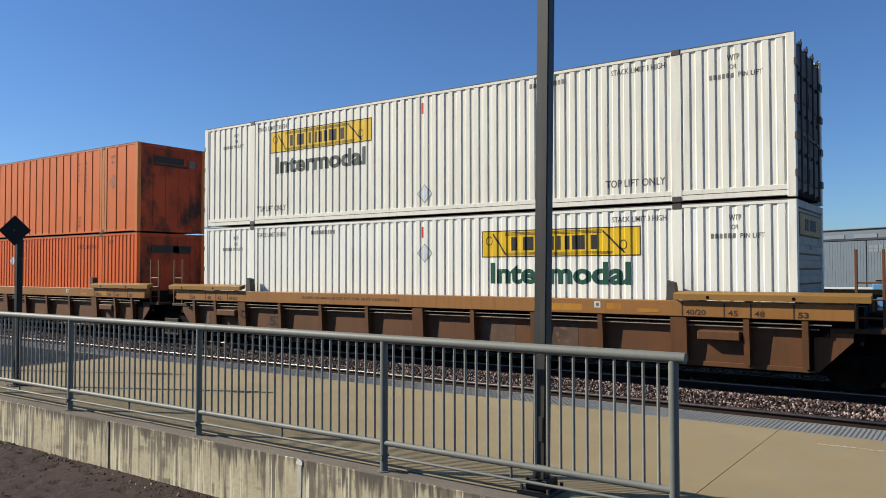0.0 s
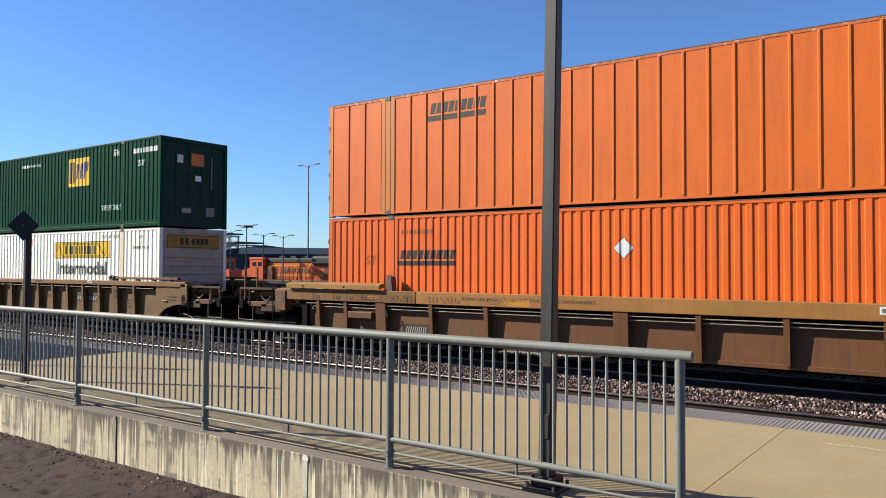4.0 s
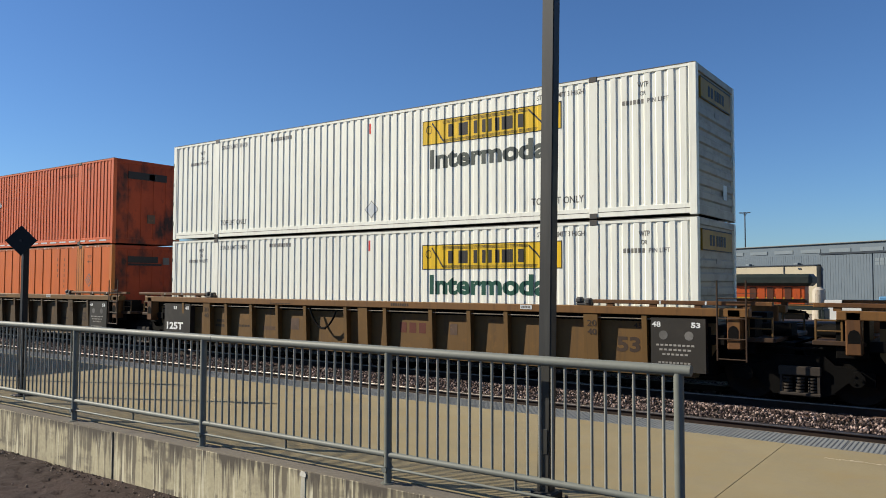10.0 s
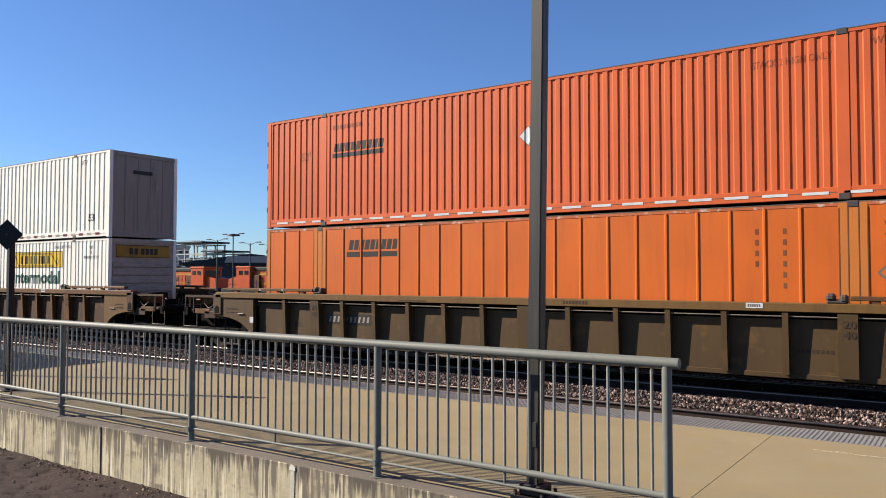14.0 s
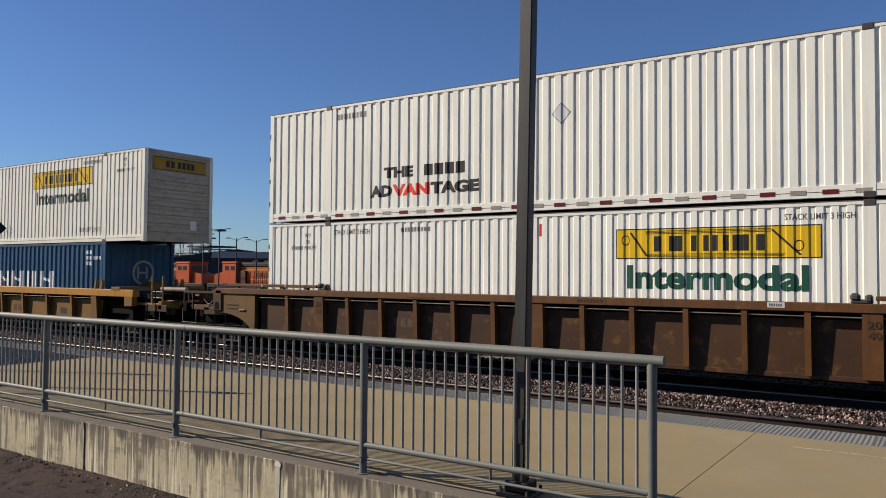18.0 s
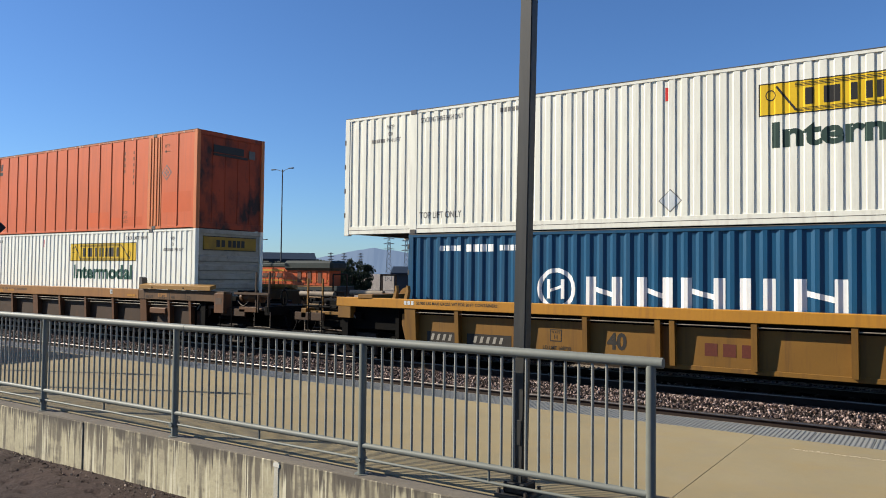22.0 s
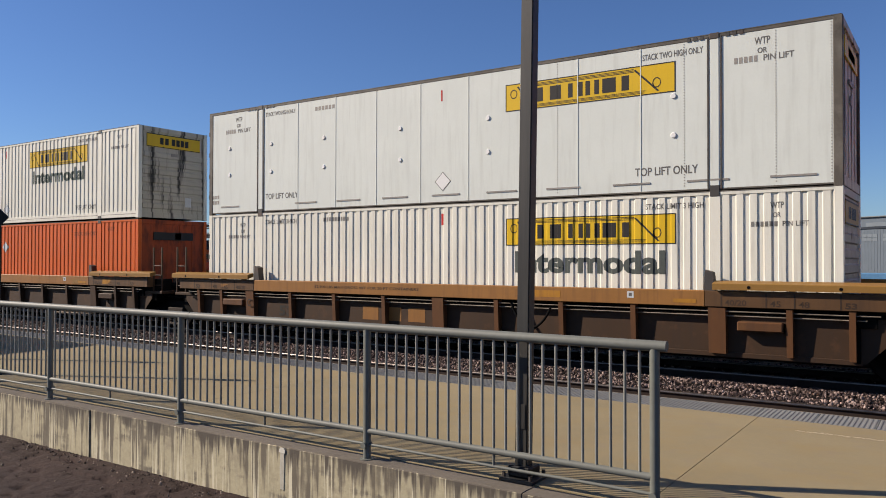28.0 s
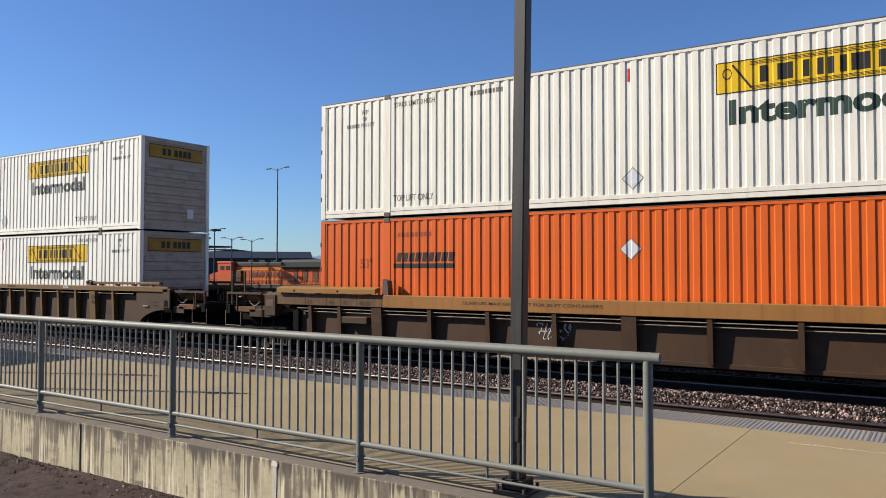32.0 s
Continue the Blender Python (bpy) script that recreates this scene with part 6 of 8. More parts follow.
    well_floor(car, z0, 6.3 if kind == 3 else 8.28)
    for s, e in ((-1, left), (1, right)):
        if kind == 3:
            # solid block added so that the view under the end stays black
            bm = bmesh.new()
            box(bm, min(s * 6.38, s * 8.7), max(s * 6.38, s * 8.7), -1.32, 1.32, zr(0.45), zr(1.0), 0.02)
            part("end_body", bm, M_UNDER, car, "solid black block added under the car's end")
            end_frame(car, s * (h - 0.9), s, M_CAROCHRE, True, kind)
            for yy in (-1.0, 1.0):
                bm = bmesh.new()
                tube(bm, (s * 8.62, yy, zr(1.25)), (s * 9.8, yy, zr(1.25)), 0.07, 14)
                part("air_reservoir", bm, M_DUSTPIPE, car, "dusty pale air reservoir")
            bm = bmesh.new()
            prism(bm, [(s * (6.8 + 0.28 * math.cos(q * math.pi / 8)), zr(1.3) + 0.17 * math.sin(q * math.pi / 8)) for q in range(9)], "y", -0.3, 0.3)
            part("valve_hood", bm, M_CAROCHRE, car, "rounded ochre valve hood")
            bm = bmesh.new()
            box(bm, min(s * 6.9, s * 7.35), max(s * 6.9, s * 7.35), -1.6, 1.6, zr(1.18), zr(1.30), 0.01)
            part("cross_beam", bm, M_CAROCHRE, car)
            add_truck(car, s * 7.45)
            continue
        end_frame(car, s * h, s, M_BROWN if mat is M_BROWN or mat is M_RUSTY else rib, e == "coupled", kind)
        if e == "coupled":
            add_truck(car, s * (h + 1.6))
        elif s > 0:
            add_truck(car, s * (h + 1.68))
    MOVERS.append((car, cx, RAIL_Z))
    return car


# ---- the train, head first; places at the first moment ----
def build_train():
    tan, brown, sooty = (M_TAN, M_SILL, M_TAN), (M_BROWN, M_SILL, M_TAN), (M_BROWN, M_SILL, M_BROWN)
    olive = (M_OLIVE, M_RUSTRIB, M_OLIVE)
    dark = (M_RUSTY, M_DARKRIB, M_DARKRIB)
    yellow = (M_CAROCHRE, M_CARYEL, M_CAROCHRE)
    z0, z1 = 0.16, 3.09
    c = {k: v + LONG / 2 for k, v in dict(A=-18.80, B=-38.34, C=-61.86, D=-81.30, E=-100.79, F=-124.48, G=-146.10, H=-167.90, I=-187.42, J=-206.90, K=-230.45).items()}
    well_car(c["A"], 1, "joint", "joint", "rust-streaked tan well car under two white containers", tan, [(9.75, 0.2, 1.2, 0.52, M_WORNPANEL, 1), (11.25, 0.2, 1.15, 0.52, M_WORNPANEL, 1), (0.2, 0.3, 0.35, 0.3, M_WORNPANEL, 1)], words=(("53", 2.95, 0.33, 0.27, 0.48), ("C", 1.93, 0.55, 0.2, 0.16)))
    well_car(c["B"], 1, "coupled", "joint", "rust-streaked tan well car under two orange containers", tan, words=(("A", 2.08, 0.63, 0.17, 0.17),), plate=(2.56, 3.38), scrawls=((1.2, 0.99, 1.9, 0.16, M_SCRAWL), (3.4, 1.0, 1.0, 0.14, M_SCRAWL), (4.9, 1.0, 0.7, 0.13, M_SCRAWL)))
    well_car(c["C"], 2, "joint", "coupled", "ochre ribbed well car under a green and a white container", olive, [(13.5, 0.6, 0.27, 0.25, M_WORNPANEL, 1), (15.42, 0.37, 0.2, 0.25, M_WORNPANEL, 1), (15.66, 0.37, 0.2, 0.25, M_WORNPANEL, 1), (3.2, 0.62, 0.55, 0.07, M_SILLMARK, 6), (3.2, 0.48, 0.6, 0.07, M_SILLMARK, 6), (4.2, 0.55, 0.5, 0.06, M_SILLMARK, 9), (5.2, 0.5, 0.6, 0.09, M_WORNPANEL, 10), (15.75, 0.22, 0.5, 0.03, M_SILLMARK, 9)], panels=((0.45, True),), words=(("WG33A", 9.5, 0.69, 0.1, 0.55), ("53", 16.05, 0.9, 0.09, 0.14)), plate=(11.45, 13.05))
    well_car(c["D"], 2, "joint", "joint", "ochre ribbed well car under two white containers", olive, [(9.12, 0.62, 0.86, 0.24, M_REDWORN, 3), (10.58, 0.62, 0.28, 0.25, M_WORNPANEL, 1), (2.35, 0.66, 0.5, 0.07, M_SILLMARK, 6), (2.3, 0.52, 0.55, 0.07, M_SILLMARK, 6), (3.3, 0.55, 0.5, 0.06, M_SILLMARK, 8), (4.3, 0.5, 0.55, 0.1, M_WORNPANEL, 10), (5.4, 0.55, 0.45, 0.3, M_WORNPANEL, 1)], panels=((0.45, True), (15.33, False)), rib_line=(0.96, 2.92, 3.98, 5.02, 6.08, 7.5, 8.78, 10.14, 11.19, 12.14, 13.2, 15.2), loop=6.28)
    well_car(c["E"], 2, "coupled", "joint", "dark ochre ribbed well car under two orange containers", (M_OLIVEDK, M_OLIVE, M_OLIVEDK), [(1.22, 0.48, 0.24, 0.12, M_SILLMARK, 3), (13.3, 0.5, 0.6, 0.06, M_SILLMARK, 8)], panels=((15.33, False),), plate=(2.33, 3.9))
    well_car(c["F"], 2, "coupled", "coupled", "dark brown ribbed well car under two white containers", dark, [(4.3, 0.55, 0.6, 0.2, M_WORNPANEL, 3)])
    well_car(c["G"], 3, "coupled", "coupled", "yellow forty-foot well car under a blue container", yellow)
    well_car(c["H"], 1, "joint", "coupled", "brown well car under an orange and a white container", brown, [(3.0, 0.35, 1.3, 0.25, M_GREYLET, 6)])
    well_car(c["I"], 1, "joint", "joint", "brown well car with a tan sill under two pale containers", brown, [(5.8, 0.36, 2.05, 0.32, M_SILL, 3)], loop=9.97, words=(("53", 2.95, 0.33, 0.27, 0.48), ("C", 1.93, 0.55, 0.2, 0.16)))
    well_car(c["J"], 1, "coupled", "joint", "brown tan-silled well car under white and orange containers", sooty, scrawls=((6.1, 0.56, 0.75, 0.2, M_PLACARD), (6.15, 0.40, 0.6, 0.2, M_PLACARD)))
    well_car(c["K"], 2, "joint", "coupled", "brown ribbed well car under two white containers", (M_BROWN, M_OLIVE, M_OLIVE))
    white = "white waved container with yellow panel"
    intermodal_box(c["A"], z0, low=True, what=white + ", stacked below")
    intermodal_box(c["A"], z1, flip=True, mat=M_CREAM, end_mat=M_DIRTYDOOR, worn=True, what="cream-white waved container with sooty doors at its end")
    orange_waved(c["B"], z0, M_ORANGE, WAVE_NARROW, (2.3, 1.7), (8.05, 2.05), False, "bright orange waved container with black slanting name")
    orange_sheeted(c["B"], z1, 0.47, (3.2, 2.15), "faded orange container of narrow flat panels", M_DARKEND)
    intermodal_box(c["C"], z0, worn=True, what=white + ", under the green one", post=M_AGEDPOST)
    green_box(c["C"], z1)
    intermodal_box(c["D"], z0, what=white + ", stacked below")
    intermodal_box(c["D"], z1, worn=True, what="white waved container with worn grey word")
    orange_sheeted(c["E"], z0, 0.58, (2.9, 2.12), "orange container of flat panels with tan posts", M_DARKEND)
    orange_waved(c["E"], z1, M_SALMON, WAVE_NARROW, (2.38, 1.72), (8.05, 1.71), True, "faded orange waved container with dashed bottom rail")
    intermodal_box(c["F"], z0, what=white + ", under the slogan container")
    slogan_box(c["F"], z1)
    blue_box(c["G"], 0.12)
    intermodal_box(c["G"], 2.712, mat=M_CREAM, worn="dull", what="cream-white waved container overhanging the blue one", word="STACKING THREE HIGH ONLY")
    intermodal_box(c["H"], z0, what=white + ", under the orange one")
    orange_sheeted(c["H"], z1 - 0.04, 0.655, (3.5, 2.2), "faded orange container of broad flat panels", M_DARKEND, mat=M_SALMON, post=M_OPOST, post_w=0.66, patches=((10.6, 11.85, 0.16, 0.62), (11.95, 13.6, 0.16, 0.42), (14.6, 15.9, 0.5, 1.1), (3.0, 3.55, 0.16, 0.9)))
    intermodal_box(c["I"], z0, mat=M_CREAM, low=True, worn=True, what="cream waved container with yellow panel, stacked below")
    plate_box(c["I"], z1 - 0.04)
    orange_waved(c["J"], z0, M_ORANGE, WAVE, (2.3, 1.72), (8.05, 2.08), False, "bright orange waved container under a white one")
    intermodal_box(c["J"], z1, mat=M_CREAM, worn="dull", what="cream-white waved container on the orange one", end_mat=M_SOOTYEND)
    intermodal_box(c["K"], z0, worn=True, what=white + ", stacked below")
    intermodal_box(c["K"], z1, worn=True, what=white + ", stacked on top")


build_train()


# ---- ground, tracks and platform ----
# the wall, its railing and the soil are drawn up at a smaller size and set out from here
FRONT = Matrix.Translation((0, 0, -0.153)) @ Matrix.Scale(1.085, 4)


def make_ground():
    ys = [-4000, -200, -30, -6, 0, 3, 5.3, 5.36, 5.6, 9.6, 9.9, 10.3, 18.5, 22, 30, 60, 120, 300, 900, 4000]
    zs = [-0.9, -0.9, -0.9, -0.9, -0.9, -0.9, -0.9, -0.9, -0.48, -0.45, -0.7, -0.62, -0.62, -0.62, -0.75, -2.6, -2.6, -2.6, -2.6, -2.6]
    xs = [-4000, -1200, -400, -160, -80, -40, -24, -16, -10, -5, 0, 5, 15, 40, 100, 300, 1000, 4000]
    bm = bmesh.new()
    grid = [[bm.verts.new((x, y, z)) for x in xs] for y, z in zip(ys, zs)]
    for a, b in zip(grid, grid[1:]):
        for k in range(len(xs) - 1):
            bm.faces.new((a[k], a[k + 1], b[k + 1], b[k]))
    ob = new("ground", mesh_of("ground", bm, M_YARD))
    tagged(ob, "dusty grey-brown yard ground", "ground", kind="structure")
    bm = bmesh.new()
    rnd = random.Random(5)
    nx, ny = 380, 110
    g = []
    for j in range(ny):
        row = []
        for i in range(nx):
            x, y = -15.5 + i * 0.036, 0.9 + j * (3.94 / (ny - 1))
            d = noise.noise((x * 4.6, y * 8.5, 9))
            h = noise.noise((x * 0.9, y * 0.9, 3)) * 0.025 + noise.noise((x * 11, y * 11, 7)) * 0.008 - max(0.0, d - 0.2) * 0.10
            edge = min(1.0, i / 8, (nx - 1 - i) / 8, j / 8)
            row.append(bm.verts.new((x, y, -0.42 + (0.035 + h * (0.3 if j == ny - 1 else 1)) * edge)))
        g.append(row)
    for a, b in zip(g, g[1:]):
        for k in range(nx - 1):
            f = bm.faces.new((a[k], a[k + 1], b[k + 1], b[k]))
            f.smooth = True
    soil = new("soil_bed", mesh_of("soil_bed", bm, M_SOIL))
    bm = bmesh.new()
    xs = [-60, -40, -25, -15, -8, 0, 8, 25]
    lines = [[bm.verts.new((x, y, z)) for x in xs] for y, z in ((-30, -0.66), (-14, -0.5), (-6, -0.43), (0, -0.425), (4.845, -0.425))]
    for a, b in zip(lines, lines[1:]):
        for k in range(len(xs) - 1):
            bm.faces.new((a[k], a[k + 1], b[k + 1], b[k]))
    place_part("soil_margin", mesh_of("soil_margin", bm, M_SOIL), soil)
    soil.matrix_basis = FRONT
    tagged(soil, "dark brown bare soil with clods beside the wall", "soil", kind="structure")
    bm = bmesh.new()
    for k in range(900):
        x, y = rnd.uniform(-13, -3), 4.83 - abs(rnd.gauss(0, 0.16)) if k % 4 else rnd.uniform(2.6, 4.8)
        r = rnd.uniform(0.005, 0.012) if k % 9 else rnd.uniform(0.012, 0.022)
        bmesh.ops.create_icosphere(bm, subdivisions=1, radius=r, matrix=Matrix.Translation((x, y, -0.38)) @ Euler((rnd.random() * 3, rnd.random() * 3, 0)).to_matrix().to_4x4() @ Matrix.Diagonal((1.3, 1, 0.6, 1)))
    clods = new("soil_clods", mesh_of("soil_clods", bm, M_PEBBLE))
    clods.matrix_basis = FRONT
    tagged(clods, "small clods and pebbles on the soil", "clods", kind="stuff")


def gravel(name, base):
    """Coarse gravel too far off to lay stone by stone: cells of differing shade."""
    m = material(name, base, 0.95, coarse=0.2, fine=0.3, scale=1.2, bump=0.05, bump_scale=14)
    n, l = m.node_tree.nodes, m.node_tree.links
    b = n["Principled BSDF"]
    co, cell, sep = n.new("ShaderNodeTexCoord"), n.new("ShaderNodeTexVoronoi"), n.new("ShaderNodeSeparateColor")
    cell.inputs["Scale"].default_value = 18.0
    l.new(co.outputs["Object"], cell.inputs["Vector"])
    l.new(cell.outputs["Color"], sep.inputs[0])
    r = n.new("ShaderNodeValToRGB")
    r.color_ramp.elements[0].color, r.color_ramp.elements[1].color = (0.3, 0.27, 0.25, 1), (2.1, 2.05, 1.95, 1)
    x = n.new("ShaderNodeMix")
    x.data_type, x.blend_type = "RGBA", "MULTIPLY"
    x.inputs["Factor"].default_value = 1.0
    l.new(sep.outputs[0], r.inputs[0])
    l.new(b.inputs["Base Color"].links[0].from_socket, x.inputs[6])
    l.new(r.outputs[0], x.inputs[7])
    l.new(x.outputs[2], b.inputs["Base Color"])
    return m


M_YARD = gravel("yard_ground", (0.158, 0.139, 0.12))
make_ground()


def rail_line(y, name, label):
    prof = [(-0.075, -0.18), (-0.075, -0.165), (-0.012, -0.145), (-0.012, -0.045), (-0.036, -0.034), (-0.034, -0.006), (0.034, -0.006), (0.036, -0.034), (0.012, -0.045), (0.012, -0.145), (0.075, -0.165), (0.075, -0.18)]
    ob = thing(name, pose(-90, y, RAIL_Z), label, "rail", "", "structure")
    bm = bmesh.new()
    prism(bm, [(a, b) for a, b in prof], "x", -210, 170)
    part("rail_body", bm, M_RAIL, ob)
    bm = bmesh.new()
    head = [(-0.0375, -0.030), (-0.037, -0.014), (-0.033, -0.005), (-0.026, -0.0005), (-0.012, 0.002), (0.012, 0.002), (0.026, -0.0005), (0.033, -0.005), (0.037, -0.014), (0.0375, -0.030)]
    ends = [[bm.verts.new((x, *p)) for p in head] for x in (-210, 170)]
    for k in range(len(head) - 1):
        bm.faces.new((ends[0][k], ends[0][k + 1], ends[1][k + 1], ends[1][k])).smooth = True
    part("rail_head", bm, M_RAILTOP, ob, "worn shiny rail head")


def make_track(cy, name, ties_from, ties_to):
    rail_line(cy - 0.7525, "rail", "rusty steel rail with worn top")
    rail_line(cy + 0.7525, "rail", "rusty steel rail with worn top")
    bm = bmesh.new()
    ys = [(-2.3, -0.56), (-1.7, -0.49), (-0.7, -0.49), (0.7, -0.49), (1.7, -0.49), (2.3, -0.56)]
    rows = [[bm.verts.new((x, cy + y, z)) for y, z in ys] for x in (-300, -60, -40, -20, 0, 20, 80)]
    for a, b in zip(rows, rows[1:]):
        for k in range(len(ys) - 1):
            bm.faces.new((a[k], a[k + 1], b[k + 1], b[k]))
    bed = new("track_bed", mesh_of("track_bed", bm, M_BED))
    tagged(bed, "dark grey-brown ballast bed under the rails", "ballast bed", kind="structure")
    bm = bmesh.new()
    box(bm, -0.115, 0.115, -1.3, 1.3, -0.18, 0.0, 0.012)
    me = mesh_of("tie", bm, M_TIE)
    rnd = random.Random(9)
    x = ties_from
    while x < ties_to:
        place_part("tie", me, bed, at=pose(x, cy + rnd.uniform(-0.03, 0.03), RAIL_Z - 0.145, 0, 0, rnd.uniform(-1, 1)))
        x += 0.54


make_track(15.65, "main", -34, 3)
make_track(11.50, "near", -34, 3)


def make_ballast():
    rnd = random.Random(11)
    forms = []
    for k in range(6):
        bm = bmesh.new()
        bmesh.ops.create_icosphere(bm, subdivisions=1, radius=1)
        for v in bm.verts:
            v.co *= rnd.uniform(0.65, 1.15)
        forms.append(([v.co.copy() for v in bm.verts], [[v.index for v in f.verts] for f in bm.faces]))
        bm.free()
    for lo, hi, n, name in ((-14, 1, 22000, "near"), (-36, -14, 12000, "far")):
        vs, fs = [], []
        for k in range(n):
            x, y = rnd.uniform(lo, hi), rnd.uniform(12.2, 17.6) if rnd.random() < 0.35 else rnd.uniform(12.28, 14.75)
            r = rnd.uniform(0.013, 0.036)
            cy = min(abs(y - 11.5), abs(y - 15.65))
            z = -0.475 + max(0.0, 1 - abs(cy - 1.55) / 0.55) * 0.07 - max(0.0, cy - 1.9) * 0.12 + rnd.uniform(-0.01, 0.03)
            if abs(abs(y - 15.65) - 0.7525) < 0.1 or abs(abs(y - 11.5) - 0.7525) < 0.1:
                continue
            m = Matrix.Translation((x, y, z)) @ Euler((rnd.uniform(0, 6), rnd.uniform(0, 6), rnd.uniform(0, 6))).to_matrix().to_4x4() @ Matrix.Diagonal((r, r * rnd.uniform(0.6, 1), r * rnd.uniform(0.5, 0.9), 1))
            co, fa = forms[k % 6]
            base = len(vs)
            vs += [tuple(m @ c) for c in co]
            fs += [[base + i for i in f] for f in fa]
        me = bpy.data.meshes.new("ballast")
        me.from_pydata(vs, [], fs)
        me.materials.append(M_STONES)
        tagged(new("ballast", me), "loose crushed-rock ballast between the tracks", "ballast", kind="stuff")


make_ballast()

EDGE_Y, WALL_Y = 9.95, 4.85


def make_platform():
    plat = thing("platform", pose(0, 0, 0), "sunlit tan concrete station platform with joints", "platform", "", "structure")
    xs = [-62, -50, -38, -26.1, -20.05, -14.0, -7.97, -1.94, 4.1, 10, 30]
    for a, b in zip(xs, xs[1:]):
        bm = bmesh.new()
        box(bm, a + 0.0018, b - 0.0018, 5.50, EDGE_Y - 0.62, -0.45, 0.0, 0.002)
        part("slab", bm, M_CONC, plat)
    bm = bmesh.new()
    box(bm, -62, 30, 5.505, EDGE_Y - 0.04, -0.5, -0.03)
    part("platform_base", bm, M_WALL, plat)
    # ribbed warning tiles along the edge
    tact = thing("tactile_edge", pose(0, 0, 0), "grey ribbed warning tiles along the platform edge", "tactile paving", "", "structure")
    bm = bmesh.new()
    n = 12
    box(bm, 0.003, 0.607, 0, 0.60, -0.03, -0.002)
    for k in range(n):
        x = 0.003 + k * 0.0503
        prism(bm, [(x + 0.008, -0.002), (x + 0.016, 0.003), (x + 0.034, 0.003), (x + 0.042, -0.002)], "y", 0.012, 0.588)
    me = mesh_of("tactile_tile", bm, M_TACT)
    for k in range(90):
        place_part("tactile_tile", me, tact, at=pose(-52 + k * 0.61, EDGE_Y - 0.615, 0.0))
    bm = bmesh.new()
    box(bm, -62, 30, EDGE_Y - 0.02, EDGE_Y + 0.03, -0.45, -0.004, 0.006)
    part("edge_nosing", bm, M_WALL, tact)


make_platform()


def paint_remains():
    """Worn flecks of an old pale line before the warning tiles."""
    rnd = random.Random(31)
    line = thing("worn_platform_line", pose(0, 0, 0), "worn pale flecks of an old painted line", "painted line", "", "structure")
    x = -1.46
    while x < 1.6:
        w = rnd.uniform(0.012, 0.05)
        bm = bmesh.new()
        y, d = 8.80 + rnd.uniform(-0.02, 0.02), rnd.uniform(0.006, 0.022)
        prism(bm, [(x, y - d), (x + w, y - d * rnd.uniform(0.3, 1)), (x + w * 0.9, y + d), (x + w * 0.2, y + d * rnd.uniform(0.4, 1))], "z", 0.0, 0.003)
        part("fleck", bm, M_FLECK, line)
        x += w * rnd.uniform(0.7, 1.3)


M_FLECK = material("worn_pale_line_paint", (0.415, 0.349, 0.249), 0.8, coarse=0.15, fine=0.15)
paint_remains()


M_LIME = material("white_lime", (0.564, 0.539, 0.465), 0.9, coarse=0.2, fine=0.2, scale=4)


def make_wall():
    wall = thing("retaining_wall", FRONT, "stained low concrete retaining wall under the railing", "wall", "", "structure")
    xs = [-40, -30, -22, -14.2, -7.98, -2.6, 0.4, 6]
    rnd = random.Random(4)
    for i, (a, b) in enumerate(zip(xs, xs[1:])):
        bm = bmesh.new()
        box(bm, a + 0.0005, b - 0.0005, WALL_Y + rnd.uniform(-0.004, 0.004) - (0.012 if b < -7 else 0.0), WALL_Y + 0.21, -0.6, 0.135 - 0.004 * (i % 2), 0.005)
        part("wall_block", bm, M_STAINED, wall)
        bm = bmesh.new()
        box(bm, a + 0.001, b - 0.001, WALL_Y + 0.006, WALL_Y + 0.205, 0.130, 0.139 - 0.004 * (i % 2), 0.003)
        part("wall_cap", bm, M_CAP, wall, "grimy dark top of the wall")


    bm = bmesh.new()
    prism(bm, [(-5.018, -0.235), (-4.972, -0.24), (-4.965, -0.02), (-4.968, 0.10), (-5.012, 0.103), (-5.022, -0.05)], "y", WALL_Y - 0.009, WALL_Y + 0.01)
    part("mortar_strip", bm, M_MORTAR, wall, "pale grey mortar strip on the wall face")
    bm = bmesh.new()
    prism(bm, [(-5.028, 0.088), (-4.956, 0.084), (-4.954, 0.116), (-4.97, 0.128), (-5.014, 0.130), (-5.028, 0.112)], "y", WALL_Y - 0.012, WALL_Y + 0.012)
    part("lime_dab", bm, M_LIME, wall, "white lime dab on the wall face")


M_MORTAR = material("pale_mortar", (0.415, 0.39, 0.315), 0.9, coarse=0.25, fine=0.2, scale=4)
make_wall()

# ---- railing on the wall ----
M_PICKET = material("pale_worn_picket_paint", (0.207, 0.207, 0.183), 0.5, spec=0.3, coarse=0.12, fine=0.1, dirt=(0.133, 0.129, 0.112), dirt_amount=0.5, vary=0.08)
RAIL_Y, POSTS = 4.95, [-1.67 - 2.44 * k for k in range(9)]


